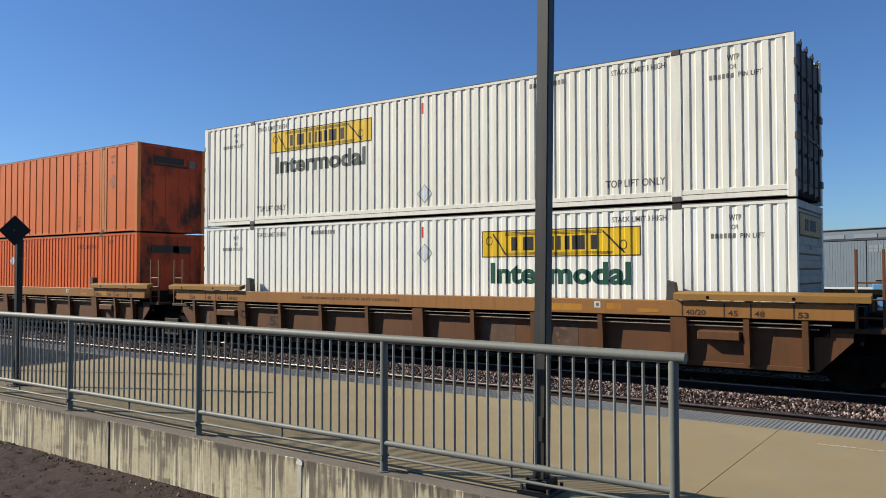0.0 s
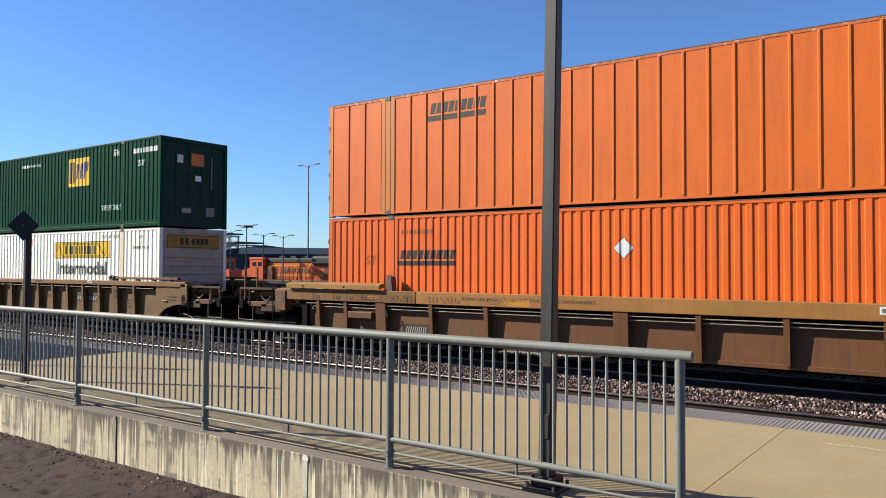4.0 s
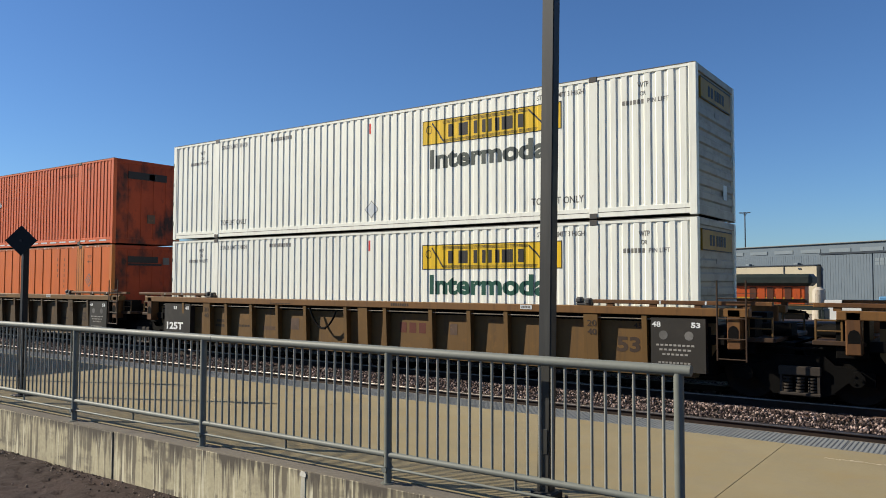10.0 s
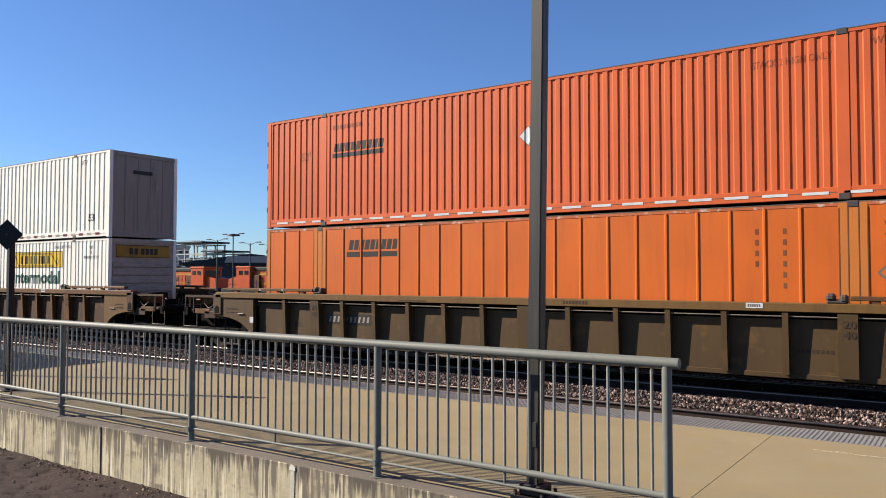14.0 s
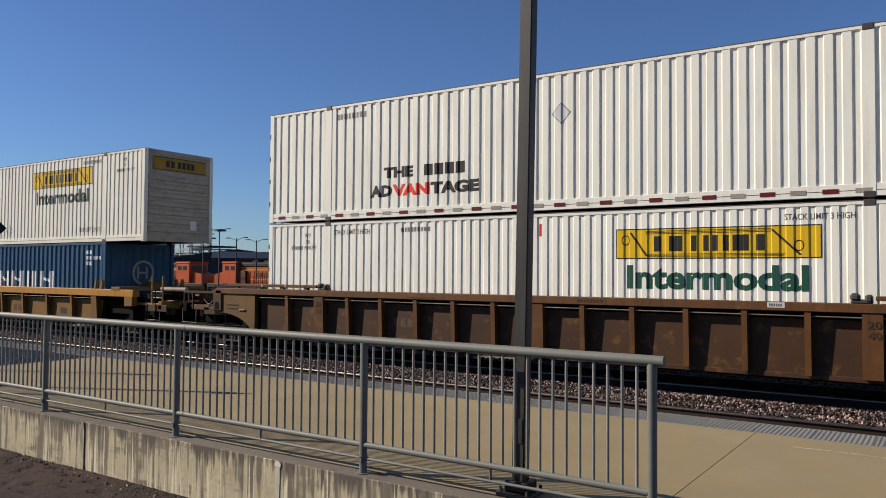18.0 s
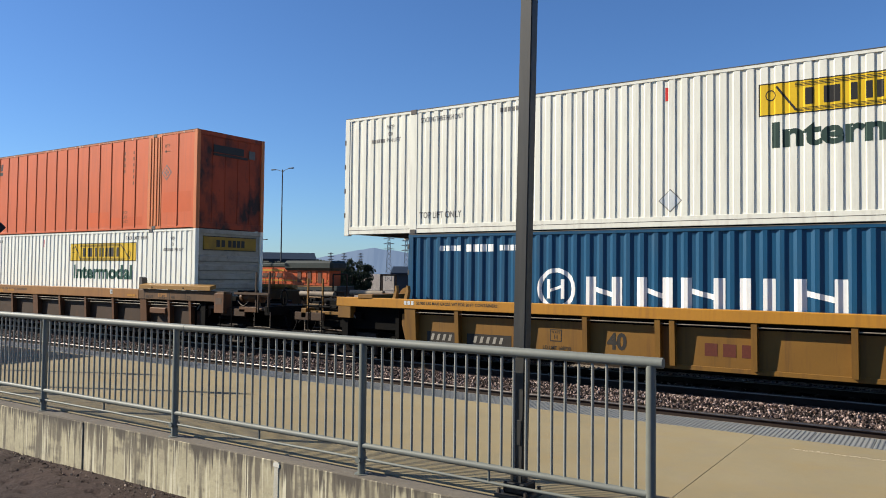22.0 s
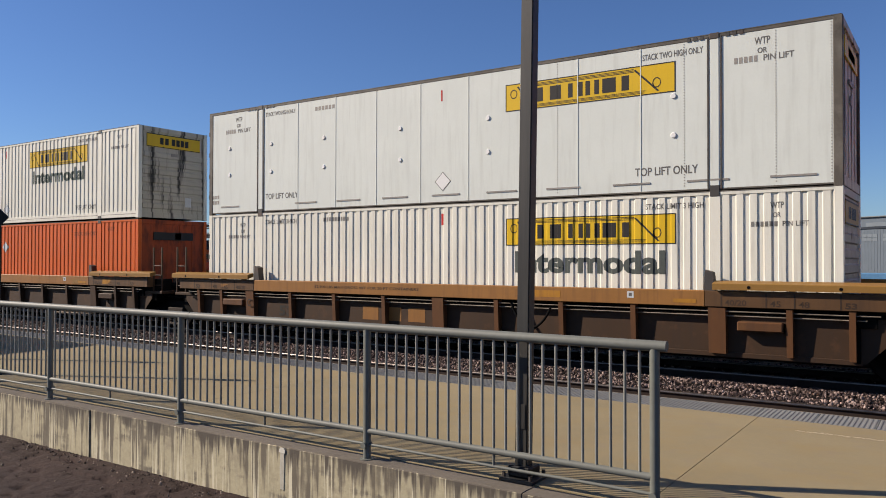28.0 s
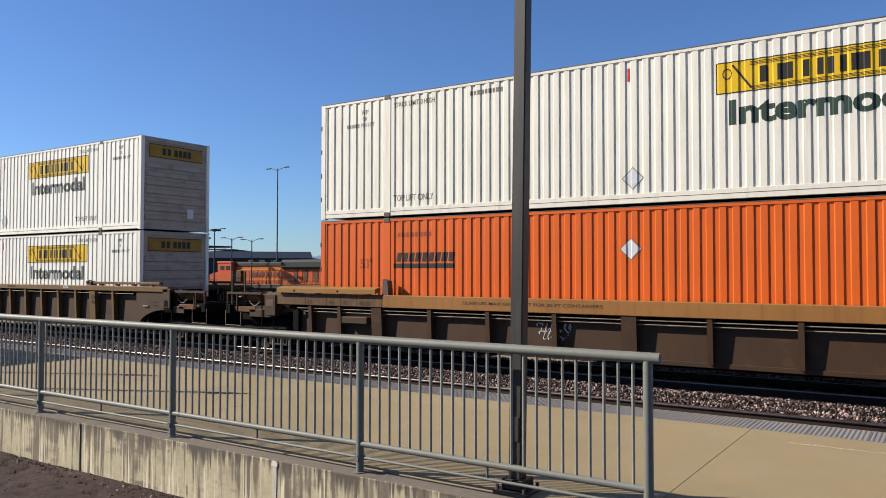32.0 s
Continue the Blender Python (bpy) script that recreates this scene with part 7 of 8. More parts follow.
def make_railing():
    top, low, base = 1.235, 0.375, 0.133
    rail = thing("pipe_railing", FRONT, "grey painted pipe railing with upright pickets on the wall", "railing")
    seams = [-1.585, -6.42, -11.3, -16.2, -21.3]
    for b, a in zip(seams, seams[1:]):
        bm = bmesh.new()
        tube(bm, (a + 0.003, RAIL_Y, top), (b - 0.003, RAIL_Y, top), 0.036, 14)
        part("top_pipe", bm, M_GALV, rail)
        bm = bmesh.new()
        tube(bm, (a + 0.003, RAIL_Y, low), (min(b, -1.69) - 0.003, RAIL_Y, low), 0.026, 12)
        part("bottom_pipe", bm, M_GALV, rail)
        if b < -2:
            bm = bmesh.new()
            tube(bm, (b - 0.02, RAIL_Y, top), (b + 0.02, RAIL_Y, top), 0.0375, 14)
            part("pipe_sleeve", bm, M_GALV, rail)
    bm = bmesh.new()
    tube(bm, (0, 0, base), (0, 0, top - 0.02), 0.033, 14)
    tube(bm, (0, 0, base), (0, 0, base + 0.012), 0.06, 14)
    post = mesh_of("post", bm, M_GALV)
    bm = bmesh.new()
    tube(bm, (0, -0.05, 0.26), (0, 0.05, 0.26), 0.018, 10)
    tube(bm, (0, -0.055, 0.26), (0, -0.045, 0.26), 0.026, 10)
    clip = mesh_of("side_lug", bm, M_GALV)
    for x in POSTS:
        p = place_part("post", post, rail, at=pose(x, RAIL_Y, 0))
        place_part("side_lug", clip, p)
    for b, a in zip(POSTS, POSTS[1:]):
        bm = bmesh.new()
        tube(bm, (a + 0.03, RAIL_Y, 0.262), (b - 0.03, RAIL_Y, 0.262), 0.0125, 8)
        part("lower_pipe", bm, M_GALV, rail)
        bm = bmesh.new()
        tube(bm, ((a + b) / 2, RAIL_Y, 0.262), ((a + b) / 2, RAIL_Y, low), 0.0105, 8)
        part("stub", bm, M_GALV, rail)
    bm = bmesh.new()
    tube(bm, (0, 0, low), (0, 0, top - 0.02), 0.0108, 10)
    picket = mesh_of("picket", bm, M_PICKET)
    for a in POSTS[:-1]:
        for k in range(1, 24):
            place_part("picket", picket, rail, at=pose(a - k * 2.44 / 24, RAIL_Y, 0))


make_railing()


def make_pole():
    p = thing("lamp_pole", pose(-2.987, 5.605, 0, 0, 0.92, 0), "dark bronze square steel lamp pole on a base plate", "lamp pole")
    bm = bmesh.new()
    prism(bm, [(-0.058, -0.054), (0.052, -0.054), (0.052, 0.054), (-0.058, 0.054)], "z", 0.03, 5.6)
    bmesh.ops.bevel(bm, geom=bm.edges[:], offset=0.008, segments=2, affect="EDGES")
    part("shaft", bm, M_POLE, p)
    bm = bmesh.new()
    box(bm, -0.15, 0.15, -0.15, 0.15, 0.0, 0.03, 0.004)
    part("base_plate", bm, M_POLE, p)
    bm = bmesh.new()
    box(bm, -0.10, 0.10, -0.10, 0.10, 0.03, 0.12, 0.012)
    part("base_cover", bm, M_SIGN, p)
    bm = bmesh.new()
    box(bm, -0.035, 0.035, -0.061, -0.055, 0.42, 0.62, 0.002)
    part("hand_hole_cover", bm, M_POLE, p)
    for x in (-0.12, 0.12):
        for y in (-0.12, 0.12):
            bm = bmesh.new()
            tube(bm, (x, y, 0.03), (x, y, 0.07), 0.016, 6)
            part("anchor_nut", bm, M_CAST, p)


make_pole()


def make_sign(x, y, top, label):
    p = thing("diamond_sign", pose(x, y, 0), label, "sign")
    bm = bmesh.new()
    box(bm, -0.045, 0.045, -0.045, 0.045, 0.0, top - 0.2, 0.01)
    part("post", bm, M_SIGN, p)
    bm = bmesh.new()
    box(bm, -0.12, 0.12, -0.12, 0.12, 0.0, 0.02, 0.004)
    part("base_plate", bm, M_POLE, p)
    bm = bmesh.new()
    r = 0.24
    prism(bm, [(-r, 0), (0, -r), (r, 0), (0, r)], "y", -0.006, 0.006)
    s = part("plate", bm, M_SIGN, p, "black diamond plate seen from behind", pose(0.0, -0.07, top - 0.22, 0, 0, 42))
    bm = bmesh.new()
    tube(bm, (0, -0.02, 0), (0, 0.02, 0), 0.02, 8)
    part("bolt", bm, M_CAST, s)


make_sign(-12.5, 6.02, 2.67, "black diamond sign on a square post")


def make_canopy():
    # out of view; added only for the broad shadow it throws on the platform
    c = thing("shadow_canopy", pose(-23.4, 6.0, 0), "unseen canopy on two posts, added to cast a shadow", "canopy")
    bm = bmesh.new()
    box(bm, -4.0, 4.0, -1.05, 1.1, 2.95, 3.05, 0.02)
    part("roof", bm, M_POLE, c)
    for x in (-3.0, 1.6):
        bm = bmesh.new()
        box(bm, x - 0.06, x + 0.06, -0.06, 0.06, 0, 2.96, 0.01)
        part("post", bm, M_POLE, c)


make_canopy()
make_sign(-15.3, 6.5, 2.67, "second black diamond sign on a square post")


def parked_track():
    tr = thing("parked_track", pose(0, 0, 0), "rusty rails of the track behind the train", "track", "", "structure")
    for d in (-0.7525, 0.7525):
        bm = bmesh.new()
        box(bm, -200, 60, 20.3 + d - 0.035, 20.3 + d + 0.035, -0.64, RAIL_Z)
        part("rail", bm, M_RAIL, tr)


parked_track()


# ---- the yard and the distance ----
M_LOCO = material("engine_orange", (0.365, 0.062, 0.0116), 0.45, coarse=0.1, fine=0.05, dirt=(0.249, 0.066, 0.025), dirt_amount=0.5, streak=True)
M_LOCODK = material("sooty_engine_brown", (0.071, 0.023, 0.01), 0.6, coarse=0.2, fine=0.1)
M_LOCOY = material("engine_yellow", (0.349, 0.183, 0.0166), 0.45, coarse=0.08, fine=0.05)
M_LOCOB = material("engine_dark_green", (0.0133, 0.0199, 0.0166), 0.5, coarse=0.2, fine=0.1, dirt=(0.05, 0.042, 0.037), dirt_amount=0.4)
M_GLASS = material("dark_window_glass", (0.0166, 0.021, 0.025), 0.08, coarse=0.05, fine=0.02)
M_SHED = material("blue_grey_cladding", (0.083, 0.108, 0.133), 0.55, coarse=0.06, fine=0.04, dirt=(0.133, 0.149, 0.166), dirt_amount=0.4, streak=True)
M_SHEDROOF = material("weathered_grey_roof", (0.141, 0.154, 0.158), 0.7, coarse=0.1, fine=0.1)
M_SHEDTRIM = material("pale_roof_lights", (0.129, 0.154, 0.174), 0.4, coarse=0.06, fine=0.04)
M_BEIGE = material("beige_render", (0.307, 0.27, 0.199), 0.8, coarse=0.06, fine=0.04)
M_DKROOF = material("dark_slate_roof", (0.01, 0.0166, 0.027), 0.6, coarse=0.1, fine=0.1)
M_NAVYWALL = material("dark_navy_cladding", (0.0183, 0.028, 0.042), 0.6, coarse=0.1, fine=0.1)
M_SILO = material("white_silo_concrete", (0.598, 0.598, 0.589), 0.6, coarse=0.05, fine=0.03, dirt=(0.415, 0.415, 0.407), dirt_amount=0.3, streak=True)
M_FARWHITE = material("pale_far_building", (0.373, 0.373, 0.357), 0.8, coarse=0.05, fine=0.03)
M_FARGREY = material("grey_green_far_building", (0.199, 0.224, 0.216), 0.8, coarse=0.05, fine=0.03)
M_LEAF = material("dark_foliage", (0.0149, 0.025, 0.0116), 0.8, coarse=0.3, fine=0.3, vary=0.2)
M_BARK = material("brown_bark", (0.058, 0.042, 0.029), 0.9, coarse=0.2, fine=0.2)
M_STEELFAR = material("grey_lattice_steel", (0.183, 0.191, 0.199), 0.6, coarse=0.1, fine=0.05)
M_MAST = material("dark_mast_paint", (0.042, 0.046, 0.05), 0.6, coarse=0.1, fine=0.05)
M_TANK = material("rusty_cream_tank", (0.415, 0.373, 0.307), 0.6, coarse=0.15, fine=0.08, dirt=(0.207, 0.1, 0.05), dirt_amount=0.7, streak=True)
M_TARP = material("blue_tarpaulin", (0.091, 0.216, 0.365), 0.5, coarse=0.2, fine=0.1)
M_BLOCKWALL = material("white_yard_wall", (0.581, 0.581, 0.564), 0.7, coarse=0.05, fine=0.04)


def polar(az, dist):
    a = radians(az)
    return (dist * math.sin(a), dist * math.cos(a), 0.0)


YARD, BED, NEAR_BED = -2.45, 0.40, 0.88


def flat_car(x0, length):
    """An empty spine car parked on the next track."""
    car = thing("empty_flat_car", pose(x0 + length / 2, 20.3, RAIL_Z), "dark weathered empty flat car on the next track", "freight car", "empty flat cars")
    h = length / 2
    bm = bmesh.new()
    box(bm, -h, h, -0.45, 0.45, 0.62, 1.12, 0.03)
    part("spine", bm, M_UNDER, car)
    for s in (-1, 1):
        bm = bmesh.new()
        box(bm, -h, h, min(s * 1.25, s * 1.4), max(s * 1.25, s * 1.4), 0.86, 1.14, 0.02)
        part("side_sill", bm, M_FLAT, car)
    bm = bmesh.new()
    box(bm, -h, h, -1.25, 1.25, 1.12, 1.17)
    part("deck", bm, M_FLAT, car, "worn dark steel deck")
    n = int(length / 2.2)
    for k in range(n):
        x = -h + 1.0 + k * (length - 2.0) / (n - 1)
        bm = bmesh.new()
        prism(bm, [(-1.4, 0.9), (-0.45, 0.55), (0.45, 0.55), (1.4, 0.9), (1.4, 0.98), (-1.4, 0.98)], "x", x - 0.05, x + 0.05)
        part("cross_bearer", bm, M_UNDER, car)
        if k % 2 == 0:
            bm = bmesh.new()
            box(bm, x + 0.3, x + 0.5, -1.38, -1.2, 1.17, 1.45, 0.02)
            part("twist_lock_pedestal", bm, M_FLAT, car)
    for s in (-1, 1):
        for y in (-1.3, 1.3):
            bm = bmesh.new()
            tube(bm, (s * (h - 0.3), y, 1.1), (s * (h - 0.3), y, 2.05), 0.03, 6)
            tube(bm, (s * (h - 0.3), y, 2.05), (s * (h - 0.9), y, 2.05), 0.03, 6)
            tube(bm, (s * (h - 0.9), y, 1.1), (s * (h - 0.9), y, 2.05), 0.03, 6)
            part("end_handrail", bm, M_FLAT, car)
        add_truck(car, s * (h - 2.2), rolls=False)
    bm = bmesh.new()
    tube(bm, (-1.2, -0.9, 0.75), (0.9, -0.9, 0.75), 0.22, 12)
    part("air_tank", bm, M_BEIGE, car, "pale air tank")


def locomotive(x0, face, length=22.2, y=80.0, bed=BED, label="orange diesel locomotive with dark roof and yellow stripe"):
    """A road engine, its left end at x0; face -1: its cab stands towards the left."""
    eng = thing("locomotive", pose(x0 + length / 2, y, YARD + bed), label, "locomotive", "engines in the yard")
    h = length / 2
    f = face

    def bx(bm, a, b, *r, bev=0.0):
        box(bm, min(f * a, f * b), max(f * a, f * b), *r, bev)
    bm = bmesh.new()
    bx(bm, -h, h, -1.5, 1.5, 1.35, 1.85, bev=0.04)
    part("frame", bm, M_LOCOB, eng)
    bm = bmesh.new()
    bx(bm, -h + 0.4, h - 0.4, -1.53, -1.505, 1.76, 1.84)
    part("sill_stripe", bm, M_SILL, eng, "yellow sill stripe")
    bm = bmesh.new()
    bx(bm, -3.0, 2.6, -1.35, 1.35, 0.55, 1.4, bev=0.2)
    part("fuel_tank", bm, M_LOCOB, eng)
    bm = bmesh.new()
    bx(bm, -h + 1.6, h - 5.6, -0.95, 0.95, 1.85, 4.0, bev=0.05)
    part("hood", bm, M_LOCO, eng)
    bm = bmesh.new()
    bx(bm, -h + 0.9, -h + 8.6, -1.4, 1.4, 3.6, 4.75, bev=0.3)
    part("radiator_wing", bm, M_LOCOB, eng, "broad dark radiator wing")
    bm = bmesh.new()
    bx(bm, -h + 6.2, h - 5.6, -1.05, 1.05, 3.95, 4.5, bev=0.12)
    for k in range(3):
        bx(bm, -1.5 + k * 2.0, -0.5 + k * 2.0, -0.8, 0.8, 4.5, 4.72, bev=0.05)
    part("hood_roof", bm, M_LOCOB, eng, "dark hood roof with fan housings")
    bm = bmesh.new()
    bx(bm, -h + 8.8, h - 6.0, -0.975, -0.952, 3.5, 3.72)
    part("hood_stripe", bm, M_LOCOY, eng, "yellow hood stripe")
    bm = bmesh.new()
    bx(bm, -h + 1.8, h - 6.0, -0.975, -0.952, 2.36, 2.5)
    part("hood_stripe", bm, M_LOCOY, eng, "yellow hood stripe")
    for k in range(4):
        bm = bmesh.new()
        a = -2.3 + k * 1.2 if f > 0 else -2.6 + k * 1.2
        prism(bm, [(a, 2.75), (a + 0.85, 2.75), (a + 1.0, 3.25), (a + 0.15, 3.25)], "y", -1.0, -0.955)
        part("name_letter", bm, M_LOCODK, eng)
    for k in range(6):
        bm = bmesh.new()
        bx(bm, -h + 2.0 + k * 0.8, -h + 2.6 + k * 0.8, -1.0, -0.95, 2.2, 3.5)
        part("louvred_door", bm, M_LOCODK if k % 2 else M_LOCO, eng)
    for k in range(9):
        bm = bmesh.new()
        bx(bm, -h + 9.0 + k * 0.72, -h + 9.05 + k * 0.72, -0.985, -0.95, 1.9, 3.45)
        part("door_seam", bm, M_LOCODK, eng)
    bm = bmesh.new()
    bx(bm, h - 6.9, h - 5.65, -1.25, 1.25, 1.85, 3.5, bev=0.05)
    part("equipment_cabinet", bm, M_LOCODK, eng, "dark sooty cabinet behind the cab")
    bm = bmesh.new()
    bx(bm, h - 5.6, h - 2.9, -1.5, 1.5, 1.85, 4.35, bev=0.06)
    part("cab", bm, M_LOCO, eng, "orange cab")
    bm = bmesh.new()
    bx(bm, h - 5.75, h - 2.75, -1.55, 1.55, 4.33, 4.62, bev=0.1)
    part("cab_roof", bm, M_LOCO, eng)
    for a in (-5.2, -4.15):
        bm = bmesh.new()
        bx(bm, h + a, h + a + 0.7, -1.53, -1.49, 3.55, 4.05)
        part("cab_window", bm, M_GLASS, eng)
    bm = bmesh.new()
    bx(bm, h - 2.93, h - 2.88, -1.2, 1.2, 3.45, 4.1)
    part("windscreen", bm, M_GLASS, eng)
    bm = bmesh.new()
    prism(bm, [(f * (h - 2.9), 1.85), (f * (h - 0.9), 1.85), (f * (h - 1.0), 3.0), (f * (h - 2.9), 3.4)], "y", -1.1, 1.1)
    part("nose", bm, M_LOCO, eng)
    for e in (-1, 1):
        bm = bmesh.new()
        for k in range(int(h / 1.1)):
            xx = e * (h - 0.3) - e * k * 1.9
            if abs(xx) < h:
                tube(bm, (xx, -1.48, 1.85), (xx, -1.48, 2.85), 0.02, 5)
        tube(bm, (-h + 0.3, -1.48, 2.85), (h - 5.7, -1.48, 2.85), 0.02, 5) if e > 0 else None
        part("handrail", bm, M_LOCOB, eng)
        t = new("bogie")
        t.parent = eng
        t.matrix_basis = pose(e * (h - 4.2), 0, 0)
        bm = bmesh.new()
        for s in (-1.15, 1.05):
            prism(bm, [(-2.6, 0.55), (-2.5, 0.95), (-1.2, 1.1), (1.2, 1.1), (2.5, 0.95), (2.6, 0.55), (1.4, 0.42), (-1.4, 0.42)], "y", s, s + 0.1)
        part("bogie_frame", bm, M_UNDER, t)
        for d in (-2.0, 0.0, 2.0):
            bm = bmesh.new()
            tube(bm, (d, -0.85, 0.53), (d, -0.72, 0.53), 0.53, 18)
            tube(bm, (d, 0.72, 0.53), (d, 0.85, 0.53), 0.53, 18)
            tube(bm, (d, -0.8, 0.53), (d, 0.8, 0.53), 0.1, 8)
            part("wheelset", bm, M_WHEEL, t)
        bm = bmesh.new()
        box(bm, e * h - 0.12, e * h + 0.12, -1.4, 1.4, 0.3, 1.4, 0.04)
        part("pilot", bm, M_LOCOB, eng)
    return eng


M_FLAT = material("dark_rusty_flat_car_steel", (0.037, 0.022, 0.0149), 0.75, coarse=0.25, fine=0.12, dirt=(0.083, 0.037, 0.0183), dirt_amount=0.6)
for k in range(6):
    flat_car(-85 + k * 17.4, 16.6)
locomotive(-35.3, -1, length=22.4)
locomotive(-57.8, 1)
for x0, face in ((-79.7, -1), (-102.5, 1), (-125.3, -1)):
    locomotive(x0, face, y=66.0, bed=NEAR_BED)
locomotive(-36.4, -1, y=86.0)


def yard_track(y, bed_h, x0, x1):
    bed = thing("yard_track", pose(0, 0, 0), "rusty yard track on dusty ballast", "track", "", "structure")
    for d in (-0.75, 0.75):
        bm = bmesh.new()
        box(bm, x0, x1, y + d - 0.04, y + d + 0.04, YARD + bed_h - 0.14, YARD + bed_h - 0.005)
        part("rail", bm, M_RAIL, bed)
    bm = bmesh.new()
    prism(bm, [(y - 2.1 - bed_h * 1.5, YARD), (y - 1.9, YARD + bed_h - 0.15), (y + 1.9, YARD + bed_h - 0.15), (y + 2.1 + bed_h * 1.5, YARD)], "x", x0, x1)
    part("ballast_bed", bm, M_YARD, bed)


yard_track(80.0, BED, -260, 60)
yard_track(86.0, BED, -260, 60)
yard_track(66.0, NEAR_BED, -180, -50)


def shed():
    """Long engine shed; its front runs from (-42.6, 130) nearer towards the right."""
    ang = math.degrees(math.atan2(-17.0, 27.9))
    s = thing("engine_shed", pose(-42.6, 130.0, YARD, 0, 0, ang), "long blue-grey metal-clad engine shed", "shed")
    top = 9.75
    bm = bmesh.new()
    box(bm, 0, 70, 0, 40, 0, top - 0.15)
    part("wall_body", bm, M_SHED, s)
    bm = bmesh.new()
    for k in range(175):
        box(bm, 0.1 + k * 0.4, 0.24 + k * 0.4, -0.018, 0.0, 0.0, 8.2)
    tagged(part("cladding_ribs", bm, M_SHED, s), kind="stuff")
    bm = bmesh.new()
    box(bm, -0.3, 70.3, -0.3, 40.3, top - 0.15, top, 0.05)
    part("roof", bm, M_SHEDROOF, s)
    for k in range(14):
        bm = bmesh.new()
        box(bm, 0.7 + k * 4.7, 4.0 + k * 4.7, -0.09, -0.051, 8.45, 8.95)
        part("strip_window", bm, M_SHEDTRIM, s, "pale strip window")
    for k in range(5):
        d0 = 27.75 + k * 7.85
        bm = bmesh.new()
        box(bm, d0, d0 + 7.72, -0.30, -0.06, 0.6, 8.12, 0.03)
        door = part("sliding_door", bm, M_SHED, s, "tall ribbed sliding door")
        bm = bmesh.new()
        for j in range(18):
            box(bm, d0 + 0.1 + j * 0.42, d0 + 0.22 + j * 0.42, -0.32, -0.30, 0.7, 8.0)
        tagged(part("door_ribbing", bm, M_SHED, s), kind="stuff")
        if k:
            for w0 in (0.3, 5.2):
                for j in range(6 if w0 < 1 else 3):
                    for i in range(2):
                        bm = bmesh.new()
                        xx, zz = d0 + w0 + j * 0.7, 6.62 + i * 0.48
                        box(bm, xx, xx + 0.62, -0.345, -0.30, zz, zz + 0.41)
                        part("door_pane", bm, M_SHEDTRIM, door, "pale door pane")
    bm = bmesh.new()
    box(bm, 27.6, 67.5, -0.42, -0.06, 8.16, 8.4)
    part("door_track", bm, M_DKROOF, s)
    bm = bmesh.new()
    box(bm, 27.7, 70, -0.40, -0.05, 0.0, 0.58)
    part("plinth", bm, M_BLOCKWALL, s)
    a = thing("annex", pose(-42.6, 130.0, YARD, 0, 0, ang), "beige flat-roofed annex before the shed", "building")
    bm = bmesh.new()
    box(bm, 9.4, 27.6, -1.0, -0.02, 0, 6.68)
    part("wall_body", bm, M_BEIGE, a)
    bm = bmesh.new()
    box(bm, 9.3, 27.62, -1.15, -0.02, 6.68, 6.84, 0.03)
    part("roof_edge", bm, M_DKROOF, a)
    bm = bmesh.new()
    box(bm, 22.0, 22.2, -1.08, -1.0, 0.5, 6.68)
    part("downpipe", bm, M_DKROOF, a)
    bm = bmesh.new()
    box(bm, 24.6, 25.1, -1.12, -1.0, 6.2, 6.4)
    part("wall_lamp", bm, M_DKROOF, a)
    for x in (14.5, 23.5):
        bm = bmesh.new()
        box(bm, x, x + 0.8, -0.8, -0.2, 6.84, 7.15, 0.05)
        part("roof_unit", bm, M_SHEDTRIM, a, "pale roof-top fan unit")
    w = thing("yard_tank", pose(-16.4, 97.5, YARD), "white rusty upright tank by the shed", "tank")
    bm = bmesh.new()
    tube(bm, (0, 0, 0), (0, 0, 3.5), 0.78, 18, 0.68)
    part("shell", bm, M_TANK, w)
    bm = bmesh.new()
    tube(bm, (0, 0, 3.5), (0, 0, 3.85), 0.68, 18, 0.25)
    part("cap", bm, M_TANK, w)
    fence = thing("yard_wall", pose(-10.6, 93, YARD), "low white yard wall before the shed", "wall")
    bm = bmesh.new()
    box(bm, -4.5, 26, 0, 0.3, 0, 2.44, 0.03)
    part("panel", bm, M_BLOCKWALL, fence)
    for k, (x, w_, m) in enumerate(((-9.5, 3.4, M_TARP), (-5.6, 2.4, M_TARP), (-2.6, 3.0, M_TARP), (1.2, 3.2, M_TARP))):
        c = thing("covered_crate", pose(x, 89.5, YARD), "crate under a bright blue tarpaulin", "crate", "covered crates by the shed")
        bm = bmesh.new()
        box(bm, 0, w_, 0, 1.6, 0, 2.92 - 0.2 * (k % 2), 0.1)
        part("tarpaulin", bm, m, c)
        bm = bmesh.new()
        box(bm, -0.1, w_ + 0.1, -0.1, 1.7, 0, 0.12)
        part("pallet", bm, M_BARK, c)


shed()


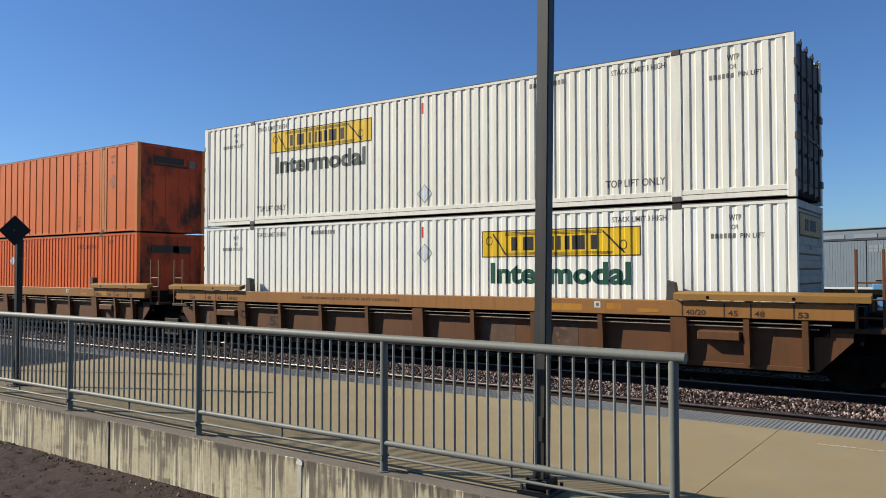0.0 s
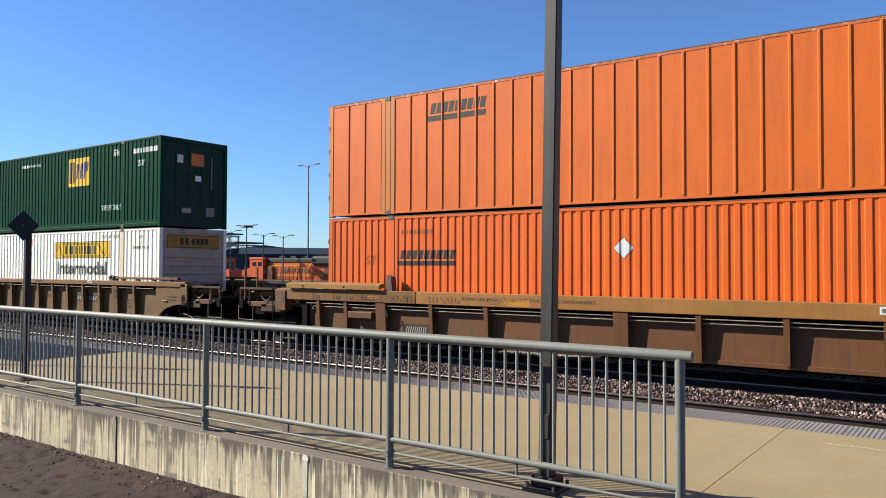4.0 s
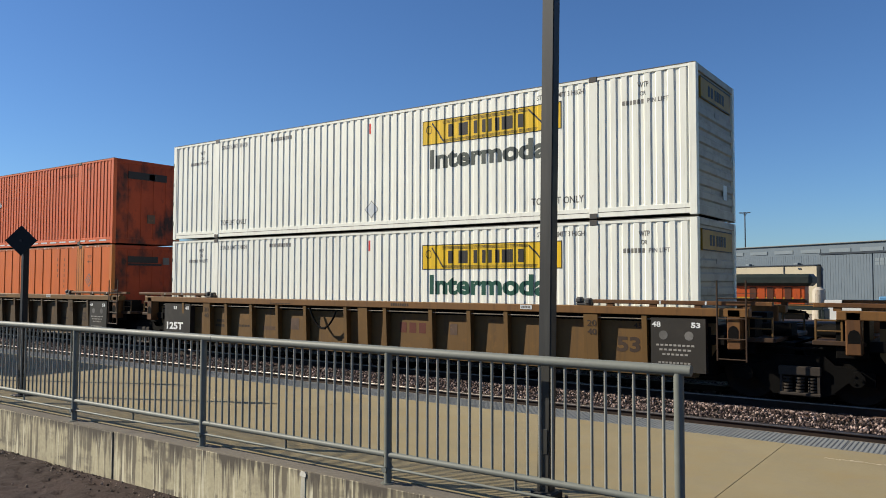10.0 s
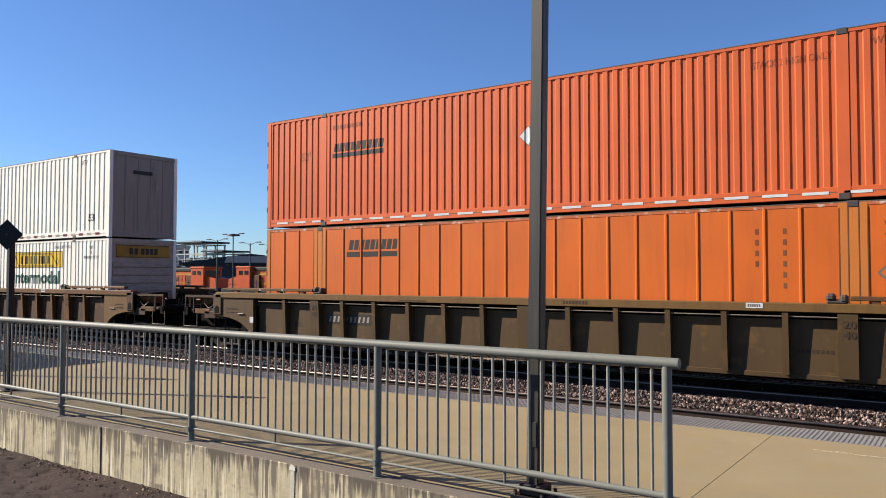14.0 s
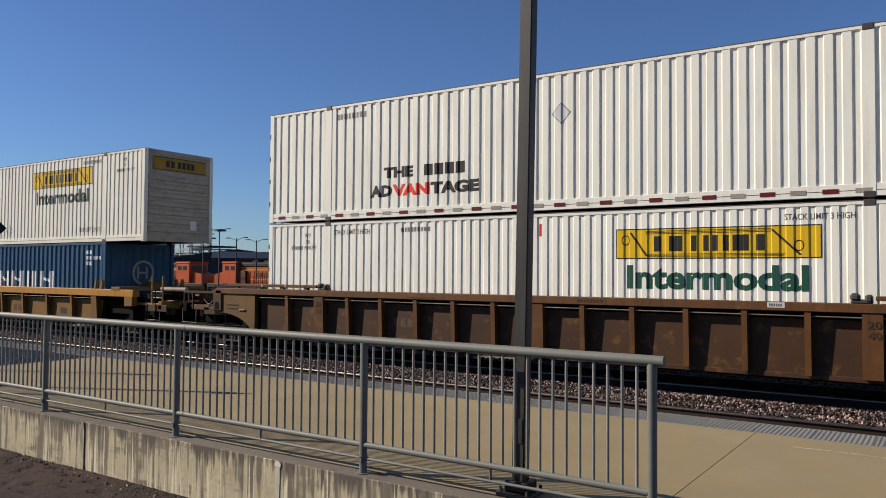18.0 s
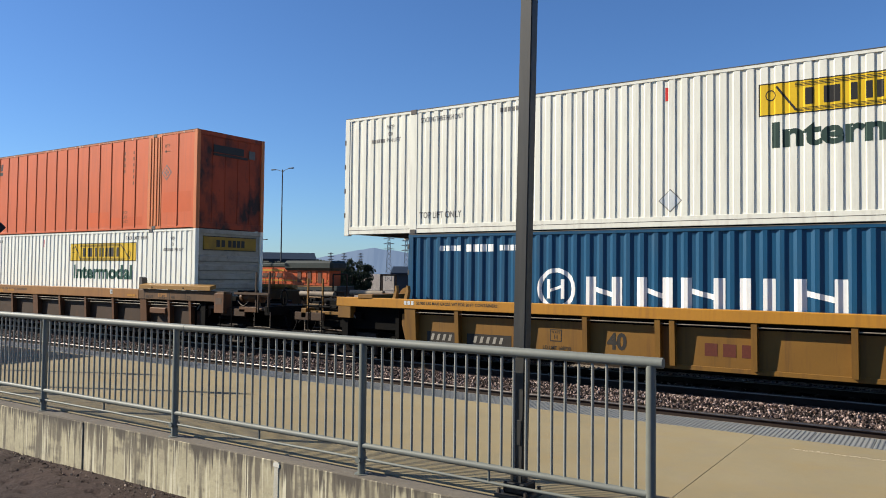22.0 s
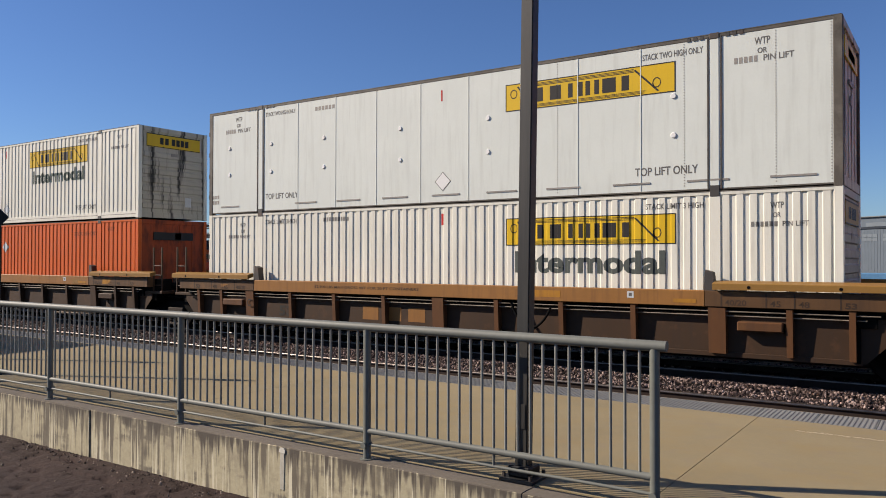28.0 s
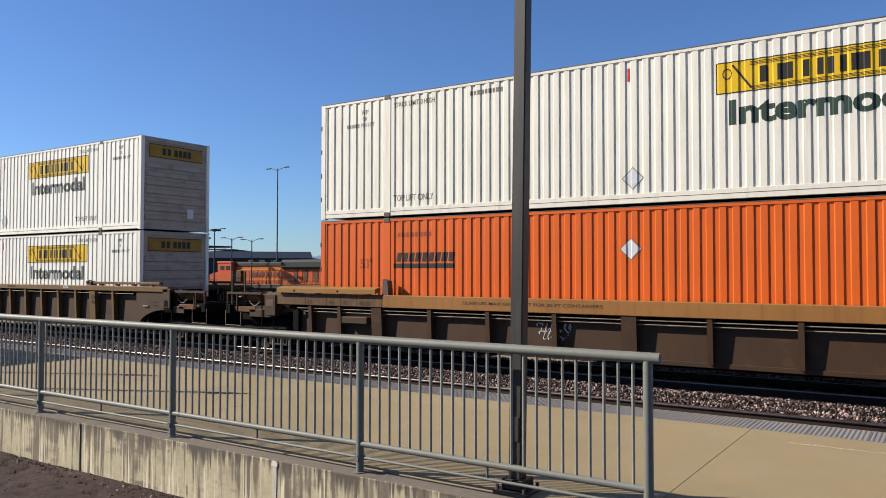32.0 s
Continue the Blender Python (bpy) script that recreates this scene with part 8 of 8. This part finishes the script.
def mast(az, dist, el, arms, label, ring_head=False):
    x, y, _ = polar(az, dist)
    top = 1.8 + dist * math.tan(radians(el))
    p = thing("light_mast", pose(x, y, YARD), label, "light mast", "light masts of the yard")
    hgt = top - YARD
    bm = bmesh.new()
    tube(bm, (0, 0, 0), (0, 0, hgt), 0.11 * dist / 110, 8, 0.07 * dist / 110)
    part("shaft", bm, M_MAST, p)
    k = dist / 110
    if ring_head:
        bm = bmesh.new()
        tube(bm, (0, 0, hgt - 0.2 * k), (0, 0, hgt + 0.05 * k), 0.95 * k, 14, 0.8 * k)
        part("ring_head", bm, M_MAST, p)
    if not arms:
        bm = bmesh.new()
        box(bm, -0.2 * k, 0.2 * k, -0.15 * k, 0.15 * k, hgt - 0.45 * k, hgt, 0.05 * k)
        part("lamp_head", bm, M_MAST, p)
    for a in range(arms):
        t = -1 + 2 * a / max(1, arms - 1)
        bm = bmesh.new()
        reach = 0.5 if arms == 3 else 1.75
        pts = [(0.0, -0.35), (0.3, -0.1), (0.65, 0.05), (1.0, 0.1)]
        for (a0, z0), (a1, z1) in zip(pts, pts[1:]):
            tube(bm, (t * a0 * reach * k, 0, hgt + z0 * k), (t * a1 * reach * k, 0, hgt + z1 * k), 0.04 * k, 5)
        part("arm", bm, M_MAST, p)
        bm = bmesh.new()
        w = 0.2 if arms == 3 else 0.42
        box(bm, (t * reach - w) * k, (t * reach + w) * k, -0.16 * k, 0.16 * k, hgt + 0.02 * k, hgt + 0.15 * k, 0.04 * k)
        part("floodlight", bm, M_MAST, p)


mast(-17.2, 108, 3.94, 0, "slim grey yard mast with a small head")
mast(-14.1, 165, 4.86, 3, "tall mast with a bar of floodlights")
mast(-45.8, 100, 7.5, 2, "tall mast with two floodlights")
for az, el, rh in ((-59.6, 2.9, True), (-57.8, 3.2, True), (-50.2, 3.0, True), (-49.0, 2.4, False), (-47.6, 2.3, False), (-51.3, 2.6, False), (-56.2, 2.6, False), (-55.2, 2.2, False)):
    mast(az, 95, el, 2, "dark yard light on a slim pole", rh)


def silo():
    x, y, _ = polar(-35.1, 215)
    s = thing("silo", pose(x, y, YARD), "tall white concrete silo with a railed top", "silo")
    top = 1.8 + 215 * math.tan(radians(4.75)) - YARD
    bm = bmesh.new()
    tube(bm, (0, 0, 0), (0, 0, top), 3.0, 40)
    part("shaft", bm, M_SILO, s)
    bm = bmesh.new()
    for k in range(20):
        a = k * math.tau / 20
        tube(bm, (3.1 * math.cos(a), 3.1 * math.sin(a), top), (3.1 * math.cos(a), 3.1 * math.sin(a), top + 1.3), 0.05, 5)
        b = (k + 1) * math.tau / 20
        tube(bm, (3.1 * math.cos(a), 3.1 * math.sin(a), top + 1.3), (3.1 * math.cos(b), 3.1 * math.sin(b), top + 1.3), 0.05, 5)
        tube(bm, (3.1 * math.cos(a), 3.1 * math.sin(a), top + 0.7), (3.1 * math.cos(b), 3.1 * math.sin(b), top + 0.7), 0.05, 5)
    part("top_railing", bm, M_STEELFAR, s)
    for k, xx in enumerate((-1.6, -0.4, 1.2)):
        bm = bmesh.new()
        box(bm, xx, xx + 0.8, -0.6, 0.4, top, top + 1.0 - 0.2 * k, 0.05)
        part("roof_gear", bm, M_STEELFAR, s)
    bm = bmesh.new()
    tube(bm, (-3.1, -0.6, 0), (-3.1, -0.6, top), 0.18, 8)
    part("riser_pipe", bm, M_SILO, s)


silo()


def far_block(az0, az1, dist, el, floors, mat, label, bays):
    a, b = Vector(polar(az0, dist)), Vector(polar(az1, dist))
    w = (b - a).length
    hgt = 1.8 + dist * math.tan(radians(el)) - YARD
    s = thing("apartment_block", Matrix.Translation((a.x, a.y, YARD)) @ pose(0, 0, 0, 0, 0, math.degrees(math.atan2(b.y - a.y, b.x - a.x))), label, "building", "far buildings")
    bm = bmesh.new()
    box(bm, 0, w, 0, 14, 0, hgt)
    part("wall_body", bm, mat, s)
    bm = bmesh.new()
    box(bm, -0.4, w + 0.4, -0.4, 14.4, hgt, hgt + 0.6)
    part("parapet", bm, mat, s)
    step = hgt / floors
    for f in range(floors):
        for k in range(bays):
            bm = bmesh.new()
            bw = w / bays
            box(bm, k * bw + bw * 0.2, k * bw + bw * 0.8, -0.12, 0.02, f * step + step * 0.3, f * step + step * 0.75)
            part("window", bm, M_GLASS, s)


far_block(-34.3, -33.0, 520, 1.75, 6, M_FARGREY, "grey-green far office block", 6)
far_block(-32.9, -31.9, 560, 1.35, 5, M_FARWHITE, "pale far block with rows of windows", 8)
far_block(-31.9, -31.1, 540, 1.6, 6, M_FARWHITE, "white far block above the trees", 5)
far_block(-56.6, -53.2, 260, 2.0, 4, M_FARWHITE, "white terraced building behind the yard", 9)
far_block(-64.0, -60.0, 300, 1.6, 3, M_FARGREY, "low grey building behind the yard", 8)


def dark_roof(az0, az1, dist, el, label, gable=False):
    a, b = Vector(polar(az0, dist)), Vector(polar(az1, dist))
    w = (b - a).length
    hgt = 1.8 + dist * math.tan(radians(el)) - YARD
    s = thing("yard_building", Matrix.Translation((a.x, a.y, YARD)) @ pose(0, 0, 0, 0, 0, math.degrees(math.atan2(b.y - a.y, b.x - a.x))), label, "building")
    bm = bmesh.new()
    box(bm, 0, w, 0, 10, 0, hgt - (2.2 if gable else 1.4))
    part("wall_body", bm, M_NAVYWALL, s)
    bm = bmesh.new()
    if gable:
        prism(bm, [(-0.8, hgt - 2.3), (w + 0.8, hgt - 1.7), (w + 0.8, hgt - 1.4), (w * 0.55, hgt), (-0.8, hgt - 2.0)], "y", -0.6, 12)
    else:
        prism(bm, [(-0.6, hgt - 1.5), (10.6, hgt - 1.5), (10.6, hgt - 1.2), (5, hgt), (-0.6, hgt - 1.2)], "x", -0.6, w + 0.6)
    part("roof", bm, M_DKROOF, s)


dark_roof(-50.5, -43.5, 130, 1.5, "low yard building with dark pitched roof")
dark_roof(-53.6, -45.2, 165, 1.62, "dark blue-grey yard hall with low gable", True)
dark_roof(-60.0, -56.5, 190, 1.2, "low workshop with dark pitched roof")
dark_roof(-37.5, -27.5, 140, 0.55, "long low building with dark roof behind engines")


def gantry():
    """Open steel service gantry over the yard: posts, beams, braces, decks with dark roofs."""
    g = thing("steel_gantry", pose(-156.0, 113.0, YARD), "open pale steel service gantry with dark flat roofs", "gantry")
    for i in range(6):
        for y in (0.0, 6.0):
            bm = bmesh.new()
            x = i * 3.4
            box(bm, x - 0.14, x + 0.14, y - 0.14, y + 0.14, 0, 11.6 if i < 4 else 9.4)
            part("post", bm, M_GANTRY, g)
    for z, x1 in ((4.6, 17.0), (7.0, 17.0), (9.2, 17.0), (11.4, 10.2)):
        for y in (0.0, 6.0):
            bm = bmesh.new()
            box(bm, -0.4, x1 + 0.4, y - 0.1, y + 0.1, z, z + 0.3)
            part("beam", bm, M_GANTRY, g)
        for y in (-0.25,):
            bm = bmesh.new()
            tube(bm, (-0.4, y, z + 1.1), (x1 + 0.4, y, z + 1.1), 0.05, 5)
            part("handrail", bm, M_GANTRY, g)
    for i in range(5):
        for z in (4.7, 7.1):
            bm = bmesh.new()
            a, b = (i, i + 1) if i % 2 else (i + 1, i)
            tube(bm, (a * 3.4, -0.1, z), (b * 3.4, -0.1, z + 2.2), 0.07, 5)
            part("brace", bm, M_GANTRY, g)
    for x0, x1, z in ((-0.8, 10.8, 11.9), (10.4, 17.8, 9.7)):
        bm = bmesh.new()
        box(bm, x0, x1, -1.0, 7.0, z, z + 0.35, 0.03)
        part("flat_roof", bm, M_DKROOF, g, "dark flat roof")
    for x in (2.0, 7.4, 13.2):
        bm = bmesh.new()
        box(bm, x, x + 1.9, 1.0, 5.0, 4.9, 8.6, 0.05)
        part("hopper", bm, M_FARGREY, g, "grey-green hopper")


M_GANTRY = material("pale_gantry_steel", (0.299, 0.324, 0.307), 0.6, coarse=0.1, fine=0.05)
gantry()


def tree(az, dist, el, spread, slender, label, seed):
    rnd = random.Random(seed)
    x, y, _ = polar(az, dist)
    hgt = 1.8 + dist * math.tan(radians(el)) - YARD
    t = thing("tree", pose(x, y, YARD), label, "tree", "trees behind the yard")
    bm = bmesh.new()
    tube(bm, (0, 0, 0), (0, 0, hgt * 0.75), 0.04 * hgt, 8, 0.012 * hgt)
    for k in range(7):
        a, z = rnd.uniform(0, 6.28), hgt * rnd.uniform(0.25, 0.6)
        tube(bm, (0, 0, z), (spread * 0.6 * math.cos(a), spread * 0.6 * math.sin(a), z + hgt * 0.18), 0.012 * hgt, 5, 0.004 * hgt)
    part("trunk", bm, M_BARK, t)
    vs, fs = [], []
    clumps = []
    n = 44 if not slender else 30
    for k in range(n):
        zf = rnd.uniform(0.1, 1.0)
        rad = spread * ((1.05 - zf) * 0.85 if slender else math.sqrt(max(0.06, 1 - ((zf - 0.55) / 0.47) ** 2)))
        a, r = rnd.uniform(0, 6.28), rad * math.sqrt(rnd.random())
        clumps.append((r * math.cos(a), r * math.sin(a), zf * hgt - hgt * 0.05, spread * rnd.uniform(0.16, 0.36) * (0.7 if slender else 1)))
    for cx, cy, cz, cr in clumps:
        for k in range(120):
            v = Vector((rnd.gauss(0, 1), rnd.gauss(0, 1), rnd.gauss(0, 1))).normalized() * cr * rnd.uniform(0.55, 1.05)
            p = Vector((cx, cy, cz)) + v
            s = cr * rnd.uniform(0.13, 0.27)
            e = Euler((rnd.uniform(0, 6), rnd.uniform(0, 6), rnd.uniform(0, 6))).to_matrix()
            base = len(vs)
            for q in ((-s, -s * 0.5, 0), (s, -s * 0.4, 0), (s * 0.7, s * 0.6, s * 0.2), (-s * 0.6, s * 0.5, 0.1 * s)):
                vs.append(tuple(p + e @ Vector(q)))
            fs.append((base, base + 1, base + 2, base + 3))
    me = bpy.data.meshes.new("crown")
    me.from_pydata(vs, [], fs)
    me.materials.append(M_LEAF)
    place_part("crown", me, t, "dark green uneven crown")


rt = random.Random(21)
for i, (az, el, sp, sl) in enumerate(((-24.8, 1.35, 5.0, 0), (-25.8, 1.0, 3.5, 0), (-23.1, 1.5, 1.8, 1), (-21.5, 1.4, 1.8, 1), (-20.6, 0.95, 3.6, 0), (-19.8, 1.0, 3.6, 0), (-19.0, 1.15, 3.4, 0), (-22.2, 0.8, 3.5, 0),
                                      (-18.2, 1.5, 1.6, 1), (-26.9, 0.85, 3.2, 0), (-28.0, 1.0, 3.6, 0), (-29.4, 2.0, 1.9, 1), (-30.4, 1.45, 2.6, 1), (-29.9, 0.95, 3.4, 0), (-31.0, 0.7, 3.0, 0),
                                      (-27.2, 0.9, 3.0, 0), (-40.6, 1.0, 3.0, 0), (-41.6, 0.8, 3.2, 0), (-39.8, 0.7, 2.8, 0), (-43.0, 0.9, 3.0, 0), (-64.5, 1.6, 3.4, 0), (-62.0, 1.4, 3.0, 0))):
    tree(az, 175 + rt.uniform(-15, 25), el, sp, sl, "dark slender conifer behind the yard" if sl else "dark broad-crowned tree behind the yard", 100 + i)


def pylon(az, dist, el):
    x, y, _ = polar(az, dist)
    hgt = 1.8 + dist * math.tan(radians(el)) - YARD
    p = thing("pylon", pose(x, y, YARD, 0, 0, -az), "grey lattice power pylon with cross arms", "pylon", "pylons behind the yard")
    w = hgt * 0.07
    r = 0.00035 * dist + 0.012
    bm = bmesh.new()
    lv = [k / 9 for k in range(10)]
    for sx in (-1, 1):
        for sy in (-1, 1):
            tube(bm, (sx * w, sy * w, 0), (sx * w * 0.3, sy * w * 0.3, hgt), r, 4)
    for a, b in zip(lv, lv[1:]):
        wa, wb = w * (1 - 0.7 * a), w * (1 - 0.7 * b)
        for s in (-1, 1):
            tube(bm, (-wa, s * wa, a * hgt), (wb, s * wb, b * hgt), r * 0.7, 4)
            tube(bm, (wa, s * wa, a * hgt), (-wb, s * wb, b * hgt), r * 0.7, 4)
            tube(bm, (s * wa, -wa, a * hgt), (s * wb, wb, b * hgt), r * 0.7, 4)
    part("tower", bm, M_STEELFAR, p)
    for z in (0.72, 0.84, 0.95):
        bm = bmesh.new()
        tube(bm, (-w * 1.7, 0, z * hgt), (w * 1.7, 0, z * hgt), r * 0.9, 4)
        tube(bm, (-w * 1.7, 0, z * hgt), (0, 0, z * hgt + hgt * 0.03), r * 0.6, 4)
        tube(bm, (w * 1.7, 0, z * hgt), (0, 0, z * hgt + hgt * 0.03), r * 0.6, 4)
        part("cross_arm", bm, M_STEELFAR, p)


pylon(-37.9, 420, 2.75)
pylon(-36.6, 460, 2.6)
pylon(-59.3, 170, 4.6)
pylon(-58.2, 200, 3.9)
for az in (-42.2, -41.2, -40.0):
    pylon(az, 700, 1.5)


def mountains():
    prof = [(-75, 0.7), (-68, 1.0), (-62, 0.8), (-56, 1.1), (-50, 0.9), (-46, 1.0), (-43, 1.1), (-41, 1.55), (-39, 1.9), (-37, 1.65), (-35, 1.2), (-32, 1.1), (-29, 1.15), (-26, 1.32), (-24, 1.45), (-22, 1.55), (-20, 1.7), (-18, 1.85), (-14, 1.6), (-8, 1.9), (0, 1.5), (20, 1.2)]
    bm = bmesh.new()
    lo, hi = [], []
    az = -75.0
    while az <= 20:
        e = np.interp(az, [p[0] for p in prof], [p[1] for p in prof]) + 0.08 * noise.noise((az * 0.9, 2.0, 0)) + 0.05 * noise.noise((az * 2.7, 5.0, 0))
        d = 3600
        x, y, _ = polar(az, d)
        lo.append(bm.verts.new((x, y, -40)))
        x2, y2, _ = polar(az, d + 500)
        hi.append(bm.verts.new((x2, y2, 1.8 + (d + 500) * math.tan(radians(max(0.2, e))))))
        az += 0.4
    for i in range(len(lo) - 1):
        bm.faces.new((lo[i], lo[i + 1], hi[i + 1], hi[i]))
    m = bpy.data.materials.new("painted_haze_hills")
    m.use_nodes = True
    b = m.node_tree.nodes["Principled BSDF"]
    # distance haze is painted in: a dark base with a blue glow
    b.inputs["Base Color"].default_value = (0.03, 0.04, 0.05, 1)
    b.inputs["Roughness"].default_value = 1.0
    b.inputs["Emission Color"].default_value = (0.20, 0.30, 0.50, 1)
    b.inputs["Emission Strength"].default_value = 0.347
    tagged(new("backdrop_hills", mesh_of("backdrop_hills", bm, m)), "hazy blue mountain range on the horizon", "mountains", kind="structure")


mountains()


# ---- what moves ----
def motions():
    run = [(0.0, 0.0), (4.0, 24.33), (8.0, 48.58), (12.0, 72.82), (16.0, 97.08), (20.0, 121.39), (24.0, 145.60), (28.0, 169.65), (32.0, 193.68)]
    for ob, x, z in MOVERS:
        walk(ob, [(t, pose(x + s, TRACK_Y, z)) for t, s in run])
    step, r = 0.1, 0.49
    times = [round(k * step, 3) for k in range(int(32 / step) + 1)]
    dist = np.interp(times, [t for t, s in run], [s for t, s in run])
    turns = [(t, math.degrees(d / r)) for t, d in zip(times, dist)]
    for w, x in WHEELS:
        walk(w, [(t, pose(x, 0, 0.49, 0, a, 0)) for t, a in turns])


motions()
